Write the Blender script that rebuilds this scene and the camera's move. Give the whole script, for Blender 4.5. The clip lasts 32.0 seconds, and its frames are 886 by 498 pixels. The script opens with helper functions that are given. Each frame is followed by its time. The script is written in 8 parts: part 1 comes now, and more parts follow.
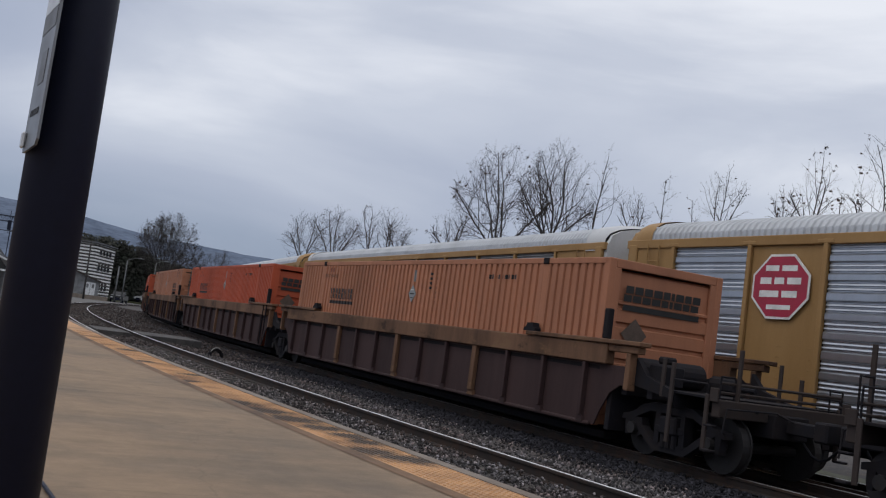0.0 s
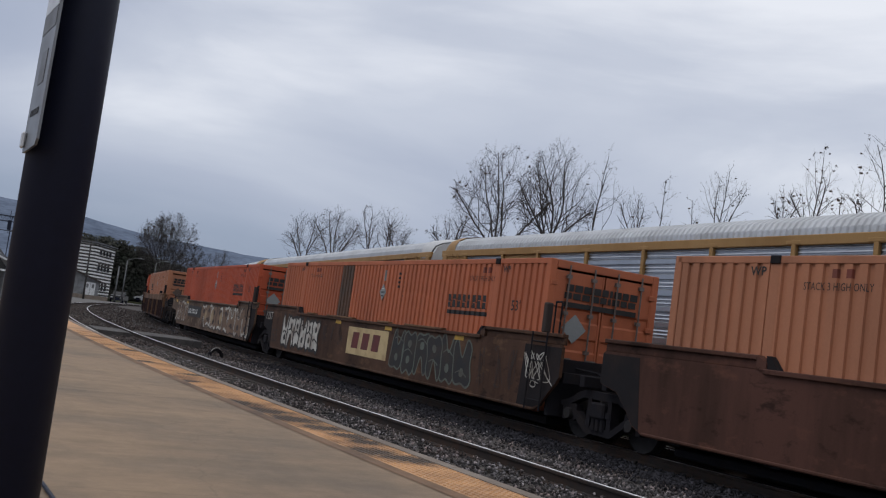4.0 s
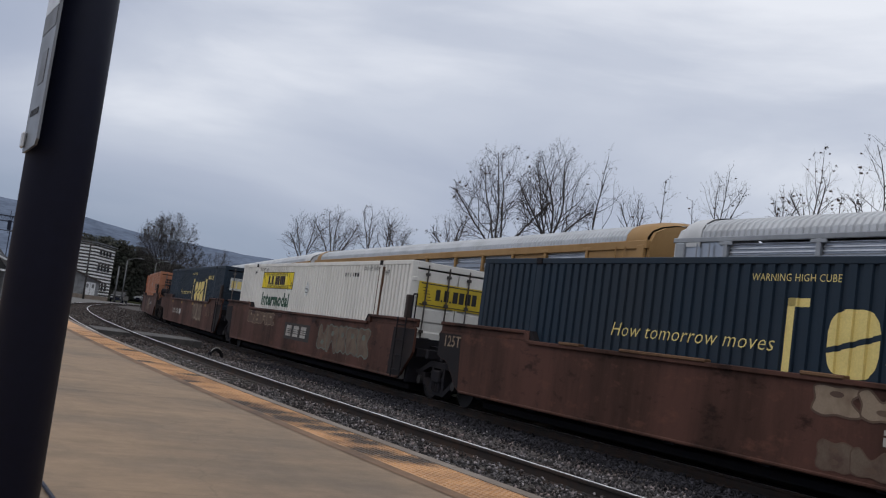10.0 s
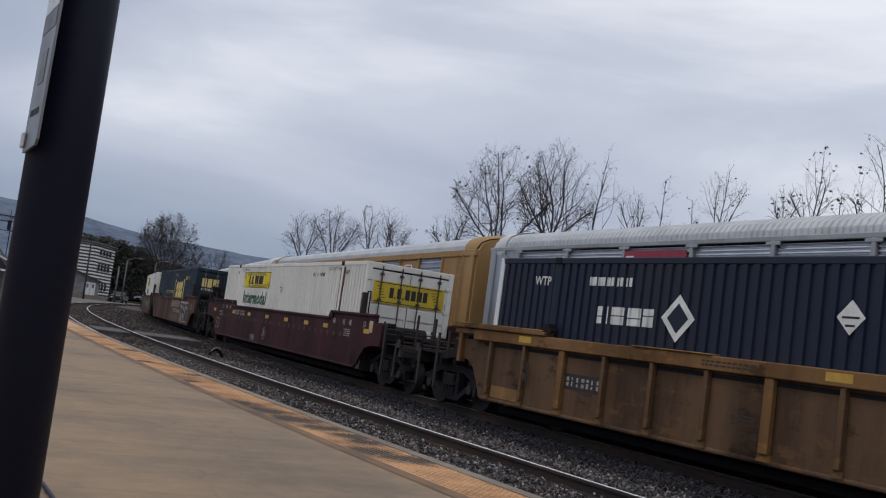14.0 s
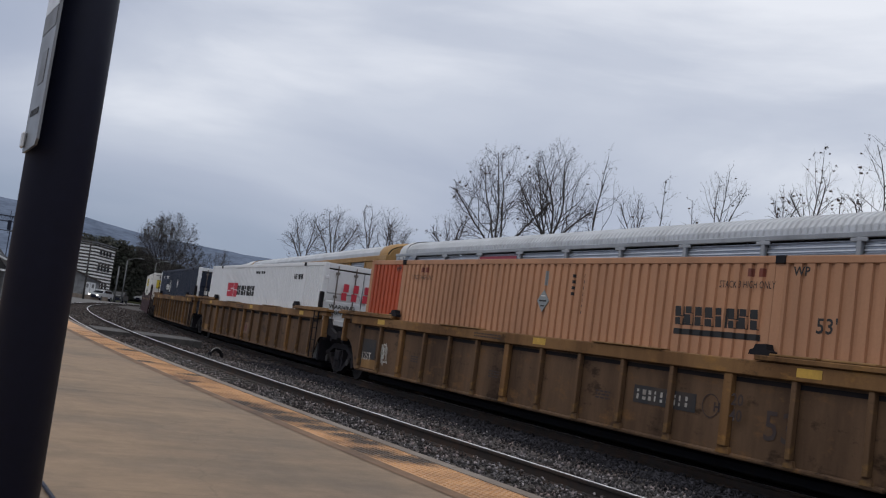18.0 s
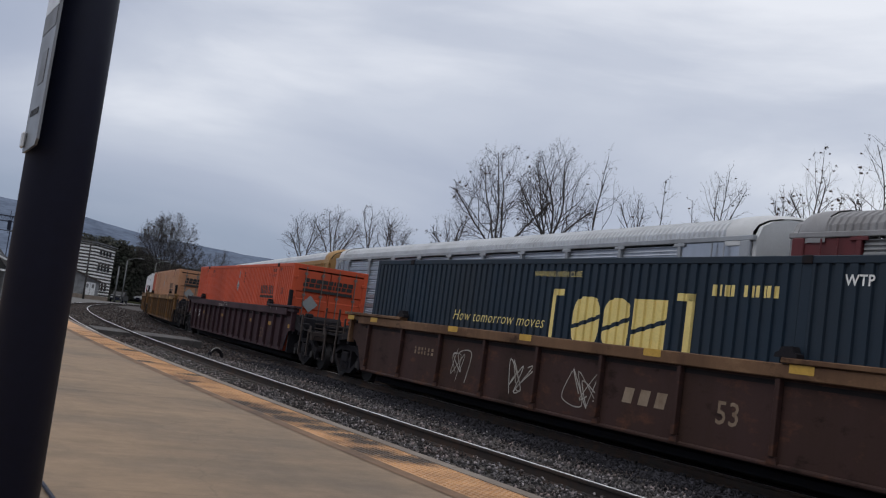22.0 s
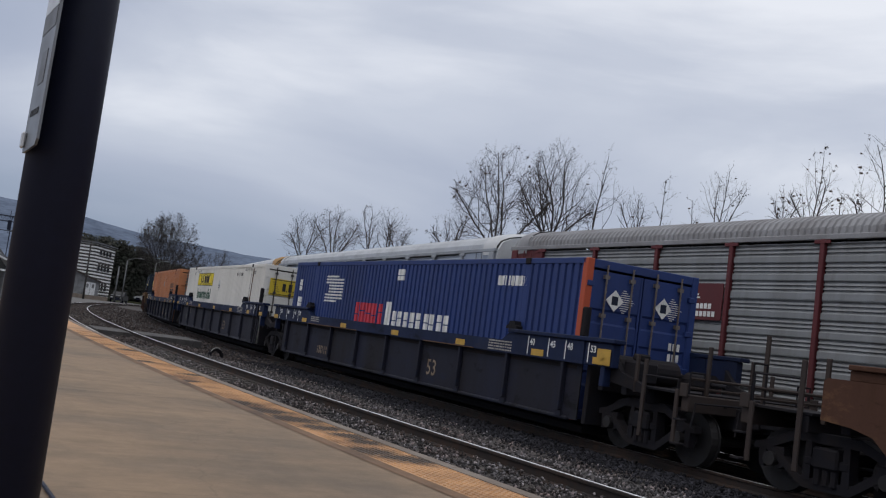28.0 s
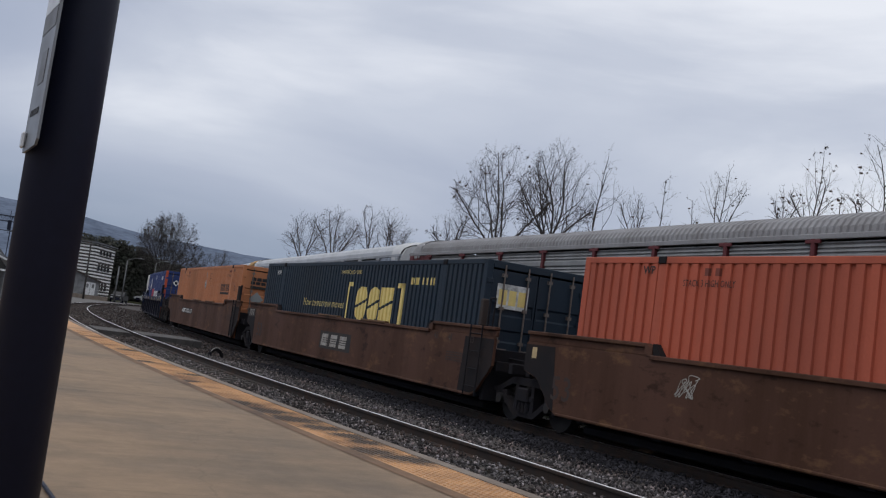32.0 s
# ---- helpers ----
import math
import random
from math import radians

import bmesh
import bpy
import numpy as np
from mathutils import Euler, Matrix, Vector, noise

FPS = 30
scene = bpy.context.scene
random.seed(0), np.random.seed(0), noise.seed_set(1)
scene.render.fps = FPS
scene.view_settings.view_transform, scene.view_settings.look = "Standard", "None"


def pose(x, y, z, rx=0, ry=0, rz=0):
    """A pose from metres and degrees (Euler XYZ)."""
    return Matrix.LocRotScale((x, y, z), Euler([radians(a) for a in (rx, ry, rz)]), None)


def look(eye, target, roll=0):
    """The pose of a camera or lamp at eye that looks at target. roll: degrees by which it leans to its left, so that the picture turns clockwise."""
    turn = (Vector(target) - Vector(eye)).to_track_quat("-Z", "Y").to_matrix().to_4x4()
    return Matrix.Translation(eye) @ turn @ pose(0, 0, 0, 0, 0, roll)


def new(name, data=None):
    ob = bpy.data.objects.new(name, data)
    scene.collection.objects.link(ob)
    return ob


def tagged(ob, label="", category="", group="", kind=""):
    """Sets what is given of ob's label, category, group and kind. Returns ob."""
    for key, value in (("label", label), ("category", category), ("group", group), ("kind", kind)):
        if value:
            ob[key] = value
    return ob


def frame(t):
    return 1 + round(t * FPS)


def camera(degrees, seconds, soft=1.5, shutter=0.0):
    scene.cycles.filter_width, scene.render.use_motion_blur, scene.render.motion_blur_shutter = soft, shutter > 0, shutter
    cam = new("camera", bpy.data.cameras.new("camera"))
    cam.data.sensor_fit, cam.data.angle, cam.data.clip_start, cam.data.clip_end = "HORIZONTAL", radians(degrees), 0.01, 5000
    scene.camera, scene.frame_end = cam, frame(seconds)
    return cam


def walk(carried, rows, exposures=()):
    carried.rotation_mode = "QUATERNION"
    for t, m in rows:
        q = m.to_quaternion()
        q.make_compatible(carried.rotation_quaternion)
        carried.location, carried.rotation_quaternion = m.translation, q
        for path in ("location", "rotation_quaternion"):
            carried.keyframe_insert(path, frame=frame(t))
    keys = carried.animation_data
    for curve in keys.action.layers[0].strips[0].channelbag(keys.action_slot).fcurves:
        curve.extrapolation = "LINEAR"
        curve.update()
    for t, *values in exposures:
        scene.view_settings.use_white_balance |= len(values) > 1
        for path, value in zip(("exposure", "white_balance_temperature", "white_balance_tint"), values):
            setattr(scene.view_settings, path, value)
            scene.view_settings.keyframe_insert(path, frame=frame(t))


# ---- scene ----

# ---------------- camera ----------------
EYE = Vector((0.0, 0.0, 1.274))
cam = camera(48.28, 32.0, soft=1.2)
_view = look(EYE, EYE + Vector((0.50313, 0.85966, 0.08855)), 7.79)
walk(cam, [(0.0, _view), (32.0, _view)])

# ---------------- sky and sun ----------------
scene.view_settings.exposure = 0.0


def make_world():
    w = bpy.data.worlds.new("overcast_sky")
    w.use_nodes = True
    scene.world = w
    nt = w.node_tree
    nt.nodes.clear()
    N, K = nt.nodes.new, nt.links.new
    out, bg = N("ShaderNodeOutputWorld"), N("ShaderNodeBackground")
    sky = N("ShaderNodeTexSky")
    sky.sky_type, sky.sun_disc = "NISHITA", False
    sky.sun_elevation, sky.sun_rotation = radians(SUN_EL), radians(SUN_AZ)
    co = N("ShaderNodeTexCoord")
    mp = N("ShaderNodeMapping")
    mp.inputs["Scale"].default_value = (1.0, 1.0, 3.2)
    mp.inputs["Rotation"].default_value = (0.0, 0.0, 0.5)
    K(co.outputs["Generated"], mp.inputs["Vector"])
    n1, n2 = N("ShaderNodeTexNoise"), N("ShaderNodeTexNoise")
    n1.inputs["Scale"].default_value, n1.inputs["Detail"].default_value, n1.inputs["Roughness"].default_value = 1.9, 7.0, 0.5
    n1.inputs["Distortion"].default_value = 0.35
    n2.inputs["Scale"].default_value, n2.inputs["Detail"].default_value = 0.9, 2.0
    K(mp.outputs["Vector"], n1.inputs["Vector"])
    K(mp.outputs["Vector"], n2.inputs["Vector"])
    add = N("ShaderNodeMath")
    add.operation = "ADD"
    soft1 = N("ShaderNodeMapRange")
    soft1.inputs["To Min"].default_value, soft1.inputs["To Max"].default_value = 0.17, 0.83
    soft2 = N("ShaderNodeMapRange")
    soft2.inputs["To Min"].default_value, soft2.inputs["To Max"].default_value = 0.2, 0.8
    K(n1.outputs["Fac"], soft1.inputs["Value"])
    K(n2.outputs["Fac"], soft2.inputs["Value"])
    K(soft1.outputs[0], add.inputs[0])
    K(soft2.outputs[0], add.inputs[1])
    # the cloud is thicker and bluer towards the horizon
    sep = N("ShaderNodeSeparateXYZ")
    K(co.outputs["Generated"], sep.inputs[0])
    el = N("ShaderNodeMapRange")
    el.inputs["From Min"].default_value, el.inputs["From Max"].default_value = 0.03, 0.50
    el.inputs["To Min"].default_value, el.inputs["To Max"].default_value = -0.21, 0.52
    K(sep.outputs["Z"], el.inputs["Value"])
    add2 = N("ShaderNodeMath")
    add2.operation = "ADD"
    K(add.outputs[0], add2.inputs[0])
    K(el.outputs[0], add2.inputs[1])
    ramp = N("ShaderNodeValToRGB")
    e = ramp.color_ramp.elements
    e[0].position, e[0].color = 0.62, (0.293, 0.35, 0.475, 1)
    e[1].position, e[1].color = 1.0, (0.87, 0.895, 0.96, 1)
    m = e.new(0.82)
    m.color = (0.446, 0.49, 0.61, 1)
    m2 = e.new(0.92)
    m2.color = (0.60, 0.64, 0.74, 1)
    # the veiled sun brightens the cloud round it
    nrm = N("ShaderNodeVectorMath")
    nrm.operation = "NORMALIZE"
    K(co.outputs["Generated"], nrm.inputs[0])
    dot = N("ShaderNodeVectorMath")
    dot.operation = "DOT_PRODUCT"
    a = radians(SUN_AZ)
    dot.inputs[1].default_value = (math.sin(a) * math.cos(radians(SUN_EL)), math.cos(a) * math.cos(radians(SUN_EL)), math.sin(radians(SUN_EL)))
    K(nrm.outputs[0], dot.inputs[0])
    veil = N("ShaderNodeMapRange")
    veil.inputs["From Min"].default_value, veil.inputs["From Max"].default_value = 0.3, 1.0
    veil.inputs["To Min"].default_value, veil.inputs["To Max"].default_value = -0.03, 0.10
    K(dot.outputs["Value"], veil.inputs["Value"])
    # the cloud thins a little to one side
    side = N("ShaderNodeVectorMath")
    side.operation = "DOT_PRODUCT"
    side.inputs[1].default_value = (0.085, -0.05, 0.0)
    K(nrm.outputs[0], side.inputs[0])
    add4 = N("ShaderNodeMath")
    add4.operation = "ADD"
    K(veil.outputs[0], add4.inputs[0])
    K(side.outputs["Value"], add4.inputs[1])
    add3 = N("ShaderNodeMath")
    add3.operation = "ADD"
    K(add2.outputs[0], add3.inputs[0])
    K(add4.outputs[0], add3.inputs[1])
    half = N("ShaderNodeMath")
    half.operation = "MULTIPLY"
    half.inputs[1].default_value = 0.785
    K(add3.outputs[0], half.inputs[0])
    K(half.outputs[0], ramp.inputs["Fac"])
    dim = N("ShaderNodeMix")
    dim.data_type = "RGBA"
    dim.inputs[0].default_value = 0.9
    scl = N("ShaderNodeVectorMath")
    scl.operation = "SCALE"
    scl.inputs["Scale"].default_value = 0.1
    K(sky.outputs[0], scl.inputs[0])
    K(scl.outputs[0], dim.inputs[6])
    K(ramp.outputs["Color"], dim.inputs[7])
    K(dim.outputs[2], bg.inputs["Color"])
    bg.inputs["Strength"].default_value = 1.0
    K(bg.outputs[0], out.inputs["Surface"])


SUN_AZ, SUN_EL = 283.0, 58.0
make_world()
_sun = bpy.data.lights.new("sun", "SUN")
_sun.energy, _sun.angle, _sun.color = 0.58, radians(30), (1.0, 0.95, 0.90)
sun = new("sun", _sun)
_a = radians(SUN_AZ)
_sd = Vector((math.sin(_a) * math.cos(radians(SUN_EL)), math.cos(_a) * math.cos(radians(SUN_EL)), math.sin(radians(SUN_EL))))
sun.matrix_basis = look(_sd * 60, (0, 0, 0))

# ---------------- the line of the tracks ----------------
_KS = [-420, -130, -70, 0, 20, 40, 60, 80, 100, 130, 180, 240, 290, 640]
_KV = [0, 0, 3.27, 3.27, 2.93, 2.51, 2.68, 2.73, 2.55, 2.47, 2.4, 1.0, 0, 0]
_S = np.arange(-420, 640, 0.5)
_TH = np.cumsum(np.interp(_S, _KS, _KV)) * 0.0005
_TH -= np.interp(0, _S, _TH)
_X = np.cumsum(np.sin(_TH)) * 0.5
_Y = np.cumsum(np.cos(_TH)) * 0.5
_X -= np.interp(0, _S, _X) - 12.086
_Y -= np.interp(0, _S, _Y)


def line(s, off, z=0.0):
    """Point s metres along the middle track, off metres to its left (towards the platform)."""
    th, x, y = np.interp(s, _S, _TH), np.interp(s, _S, _X), np.interp(s, _S, _Y)
    return Vector((x - off * math.cos(th), y + off * math.sin(th), z))


def heading(s):
    return -math.degrees(np.interp(s, _S, _TH))


T1, T2, T3 = 6.035, 0.0, -5.80
Z2 = -0.17


def z3(s):
    return -0.5 - 0.0065 * min(max(s, -70), 90)


def advance(t):
    return 11.4311 * t + 0.00355 * t * t


_VT = np.arange(0, 32.01, 0.1)
_VV = np.interp(_VT, [0, 4, 8, 12, 16, 20, 24, 28, 32], [2.762, 2.662, 2.591, 2.252, 1.956, 1.881, 1.884, 1.892, 2.053])
_VS = np.concatenate([[0], np.cumsum((_VV[1:] + _VV[:-1]) * 0.05)])


def rack_advance(t):
    return float(np.interp(t, _VT, _VS))


# ---------------- mesh helpers ----------------
class Geo:
    """Plain lists of points and faces."""

    def __init__(self):
        self.v, self.f = [], []

    def box(self, x0, x1, y0, y1, z0, z1, c=0.0):
        n = len(self.v)
        if c <= 0:
            self.v += [(x0, y0, z0), (x1, y0, z0), (x1, y1, z0), (x0, y1, z0), (x0, y0, z1), (x1, y0, z1), (x1, y1, z1), (x0, y1, z1)]
            self.f += [tuple(n + i for i in q) for q in ((3, 2, 1, 0), (4, 5, 6, 7), (0, 1, 5, 4), (1, 2, 6, 5), (2, 3, 7, 6), (3, 0, 4, 7))]
            return self
        c = min(c, (x1 - x0) * 0.45, (y1 - y0) * 0.45, (z1 - z0) * 0.45)
        b = bmesh.new()
        bmesh.ops.create_cube(b, size=1.0, matrix=Matrix.Translation(((x0 + x1) / 2, (y0 + y1) / 2, (z0 + z1) / 2)) @ Matrix.Diagonal((x1 - x0, y1 - y0, z1 - z0, 1)))
        bmesh.ops.bevel(b, geom=b.edges[:], offset=c, segments=1, profile=0.5, affect="EDGES")
        return self.take(b)

    def take(self, b, m=None):
        n = len(self.v)
        b.verts.index_update()
        self.v += [tuple(m @ q.co) if m else tuple(q.co) for q in b.verts]
        self.f += [tuple(n + q.index for q in p.verts) for p in b.faces]
        b.free()
        return self

    def tube(self, a, b, r0, r1=None, sides=8, caps=True):
        r1 = r0 if r1 is None else r1
        a, b = Vector(a), Vector(b)
        w = (b - a).normalized()
        u = w.orthogonal().normalized()
        q = w.cross(u)
        n = len(self.v)
        for p, r in ((a, r0), (b, r1)):
            for i in range(sides):
                t = 2 * math.pi * i / sides
                self.v.append(tuple(p + (u * math.cos(t) + q * math.sin(t)) * r))
        for i in range(sides):
            j = (i + 1) % sides
            self.f.append((n + i, n + j, n + sides + j, n + sides + i))
        if caps:
            self.f.append(tuple(n + sides - 1 - i for i in range(sides)))
            self.f.append(tuple(n + sides + i for i in range(sides)))
        return self

    def prism(self, outline, a, b, axis=0):
        """A flat outline of (u, w) swept along an axis from a to b. axis 0: u is y, w is z."""
        n, k = len(self.v), len(outline)
        for t in (a, b):
            for u, w in outline:
                self.v.append((t, u, w) if axis == 0 else (u, t, w) if axis == 1 else (u, w, t))
        for i in range(k):
            j = (i + 1) % k
            self.f.append((n + i, n + j, n + k + j, n + k + i))
        self.f.append(tuple(n + k - 1 - i for i in range(k)))
        self.f.append(tuple(n + k + i for i in range(k)))
        return self

    def quad(self, a, b, c, d):
        n = len(self.v)
        self.v += [tuple(a), tuple(b), tuple(c), tuple(d)]
        self.f.append((n, n + 1, n + 2, n + 3))
        return self

    def mesh(self, name, smooth=False):
        me = bpy.data.meshes.new(name)
        me.from_pydata(self.v, [], self.f)
        b = bmesh.new()
        b.from_mesh(me)
        bmesh.ops.recalc_face_normals(b, faces=b.faces[:])
        b.to_mesh(me)
        b.free()
        if smooth:
            me.shade_smooth()
        return me


SPLIT = ("spray_shine", "reservoir_saddle", "spray_fill", "spray_outline", "handrail", "step", "name_mark", "end_frame", "emblem", "bracket_mark", "small_mark")
FINE = ("scroll_mark", "spring_pack", "number_bar", "upright_bar", "smallprint", "letter_bar")


def loose(g):
    """The separate pieces of a Geo."""
    root = list(range(len(g.v)))

    def top(i):
        while root[i] != i:
            root[i] = root[root[i]]
            i = root[i]
        return i

    for f in g.f:
        for i in f[1:]:
            root[top(i)] = top(f[0])
    out = {}
    for f in g.f:
        out.setdefault(top(f[0]), []).append(f)
    pieces = []
    for fs in out.values():
        q = Geo()
        ids = {}
        for f in fs:
            for i in f:
                if i not in ids:
                    ids[i] = len(q.v)
                    q.v.append(g.v[i])
            q.f.append(tuple(ids[i] for i in f))
        pieces.append(q)
    return pieces


def part(name, g, material, parent=None, label="", smooth=False):
    """One mesh object under a thing or a part. g: a Geo, or a mesh to share."""
    if name in SPLIT and isinstance(g, Geo):
        bits = loose(g)
        for q in bits[1:]:
            ob = new(name, q.mesh(name, smooth))
            ob.data.materials.append(material)
            ob.parent = parent
            if label:
                ob["label"] = label
        g = bits[0]
    me = g.mesh(name, smooth) if isinstance(g, Geo) else g
    if material is not None and not me.materials:
        me.materials.append(material)
    ob = new(name, me)
    if parent is not None:
        ob.parent = parent
    if label:
        ob["label"] = label
    if name in FINE:
        ob["kind"] = "stuff"
    return ob


def thing(name, label, category, group="", m=None):
    ob = new(name)
    ob.empty_display_size = 0.3
    if m is not None:
        ob.matrix_basis = m
    return tagged(ob, label, category, group)


# ---------------- materials ----------------
_mats = {}


def mat(name, color, rough=0.6, metal=0.0, grime=(0.05, 0.045, 0.04), dirt=0.35, scale=1.2, bump=0.15, fine=40.0, vary=0.12, streak=False, random_tone=0.0, island=0.0, spec=0.5, mask_at=(0.42, 0.72), wear=None):
    """Painted, worn or mineral surface: base colour, blotches of grime, fine grain and relief."""
    if name in _mats:
        return _mats[name]
    m = bpy.data.materials.new(name)
    m.use_nodes = True
    nt = m.node_tree
    N, K = nt.nodes.new, nt.links.new
    bs = nt.nodes["Principled BSDF"]
    bs.inputs["Roughness"].default_value, bs.inputs["Metallic"].default_value = rough, metal
    bs.inputs["Specular IOR Level"].default_value = spec
    co = N("ShaderNodeTexCoord")
    src = co.outputs["Object"]
    mp = N("ShaderNodeMapping")
    mp.inputs["Scale"].default_value = (1.0, 1.0, 0.18) if streak else (1, 1, 1)
    K(src, mp.inputs["Vector"])
    big, small = N("ShaderNodeTexNoise"), N("ShaderNodeTexNoise")
    big.inputs["Scale"].default_value, big.inputs["Detail"].default_value, big.inputs["Roughness"].default_value = scale, 6, 0.62
    small.inputs["Scale"].default_value, small.inputs["Detail"].default_value = fine, 3
    K(mp.outputs[0], big.inputs["Vector"])
    K(src, small.inputs["Vector"])
    mask = N("ShaderNodeMapRange")
    mask.inputs["From Min"].default_value, mask.inputs["From Max"].default_value = mask_at
    mask.inputs["To Max"].default_value = min(dirt * 2.2, 1.0)
    K(big.outputs["Fac"], mask.inputs["Value"])
    tone = N("ShaderNodeMapRange")
    tone.inputs["To Min"].default_value, tone.inputs["To Max"].default_value = 1 - vary * 1.6, 1 + vary * 1.6
    K(small.outputs["Fac"], tone.inputs["Value"])
    base = N("ShaderNodeMix")
    base.data_type = "RGBA"
    base.inputs[6].default_value, base.inputs[7].default_value = (*color, 1), (*grime, 1)
    K(mask.outputs[0], base.inputs[0])
    mixed = base.outputs[2]
    if wear:
        # patches of bare rust or fresh paint, and dark spatter
        wn = N("ShaderNodeTexNoise")
        wn.inputs["Scale"].default_value, wn.inputs["Detail"].default_value, wn.inputs["Roughness"].default_value = 1.7, 9, 0.7
        wp = N("ShaderNodeMapping")
        wp.inputs["Location"].default_value = (7.3, 2.1, 5.5)
        wp.inputs["Scale"].default_value = (1.0, 0.6, 1.3)
        K(src, wp.inputs["Vector"])
        K(wp.outputs[0], wn.inputs["Vector"])
        for tone_w, lo, hi in ((wear, 0.55, 0.66), (tuple(c * 0.35 for c in grime), 0.44, 0.36)):
            wm = N("ShaderNodeMapRange")
            wm.inputs["From Min"].default_value, wm.inputs["From Max"].default_value, wm.inputs["To Max"].default_value = lo, hi, 0.75
            K(wn.outputs["Fac"], wm.inputs["Value"])
            wx = N("ShaderNodeMix")
            wx.data_type = "RGBA"
            K(wm.outputs[0], wx.inputs[0])
            K(mixed, wx.inputs[6])
            wx.inputs[7].default_value = (*tone_w, 1)
            mixed = wx.outputs[2]
    mul = N("ShaderNodeVectorMath")
    mul.operation = "SCALE"
    K(mixed, mul.inputs[0])
    last = tone.outputs[0]
    if random_tone or island:
        inf = N("ShaderNodeObjectInfo") if random_tone else N("ShaderNodeNewGeometry")
        rr = N("ShaderNodeMapRange")
        k = random_tone or island
        rr.inputs["To Min"].default_value, rr.inputs["To Max"].default_value = 1 - k, 1 + k
        rand = inf.outputs["Random" if random_tone else "Random Per Island"]
        if island > 0.9:
            # mostly dark pieces with a few pale ones
            pw = N("ShaderNodeMath")
            pw.operation = "POWER"
            pw.inputs[1].default_value = 4.5
            K(rand, pw.inputs[0])
            rand = pw.outputs[0]
            rr.inputs["To Min"].default_value, rr.inputs["To Max"].default_value = 0.30, 4.2
        K(rand, rr.inputs["Value"])
        mm = N("ShaderNodeMath")
        mm.operation = "MULTIPLY"
        K(last, mm.inputs[0])
        K(rr.outputs[0], mm.inputs[1])
        last = mm.outputs[0]
    K(last, mul.inputs["Scale"])
    K(mul.outputs[0], bs.inputs["Base Color"])
    ro = N("ShaderNodeMapRange")
    ro.inputs["To Min"].default_value, ro.inputs["To Max"].default_value = max(rough - 0.12, 0.05), min(rough + 0.2, 1)
    K(big.outputs["Fac"], ro.inputs["Value"])
    K(ro.outputs[0], bs.inputs["Roughness"])
    if bump:
        bp = N("ShaderNodeBump")
        bp.inputs["Strength"].default_value, bp.inputs["Distance"].default_value = bump, 0.01
        K(small.outputs["Fac"], bp.inputs["Height"])
        K(bp.outputs[0], bs.inputs["Normal"])
    _mats[name] = m
    return m


def glow(name, color, power):
    if name not in _mats:
        m = bpy.data.materials.new(name)
        m.use_nodes = True
        b = m.node_tree.nodes["Principled BSDF"]
        b.inputs["Base Color"].default_value = (*color, 1)
        b.inputs["Emission Color"].default_value = (*color, 1)
        b.inputs["Emission Strength"].default_value = power
        _mats[name] = m
    return _mats[name]


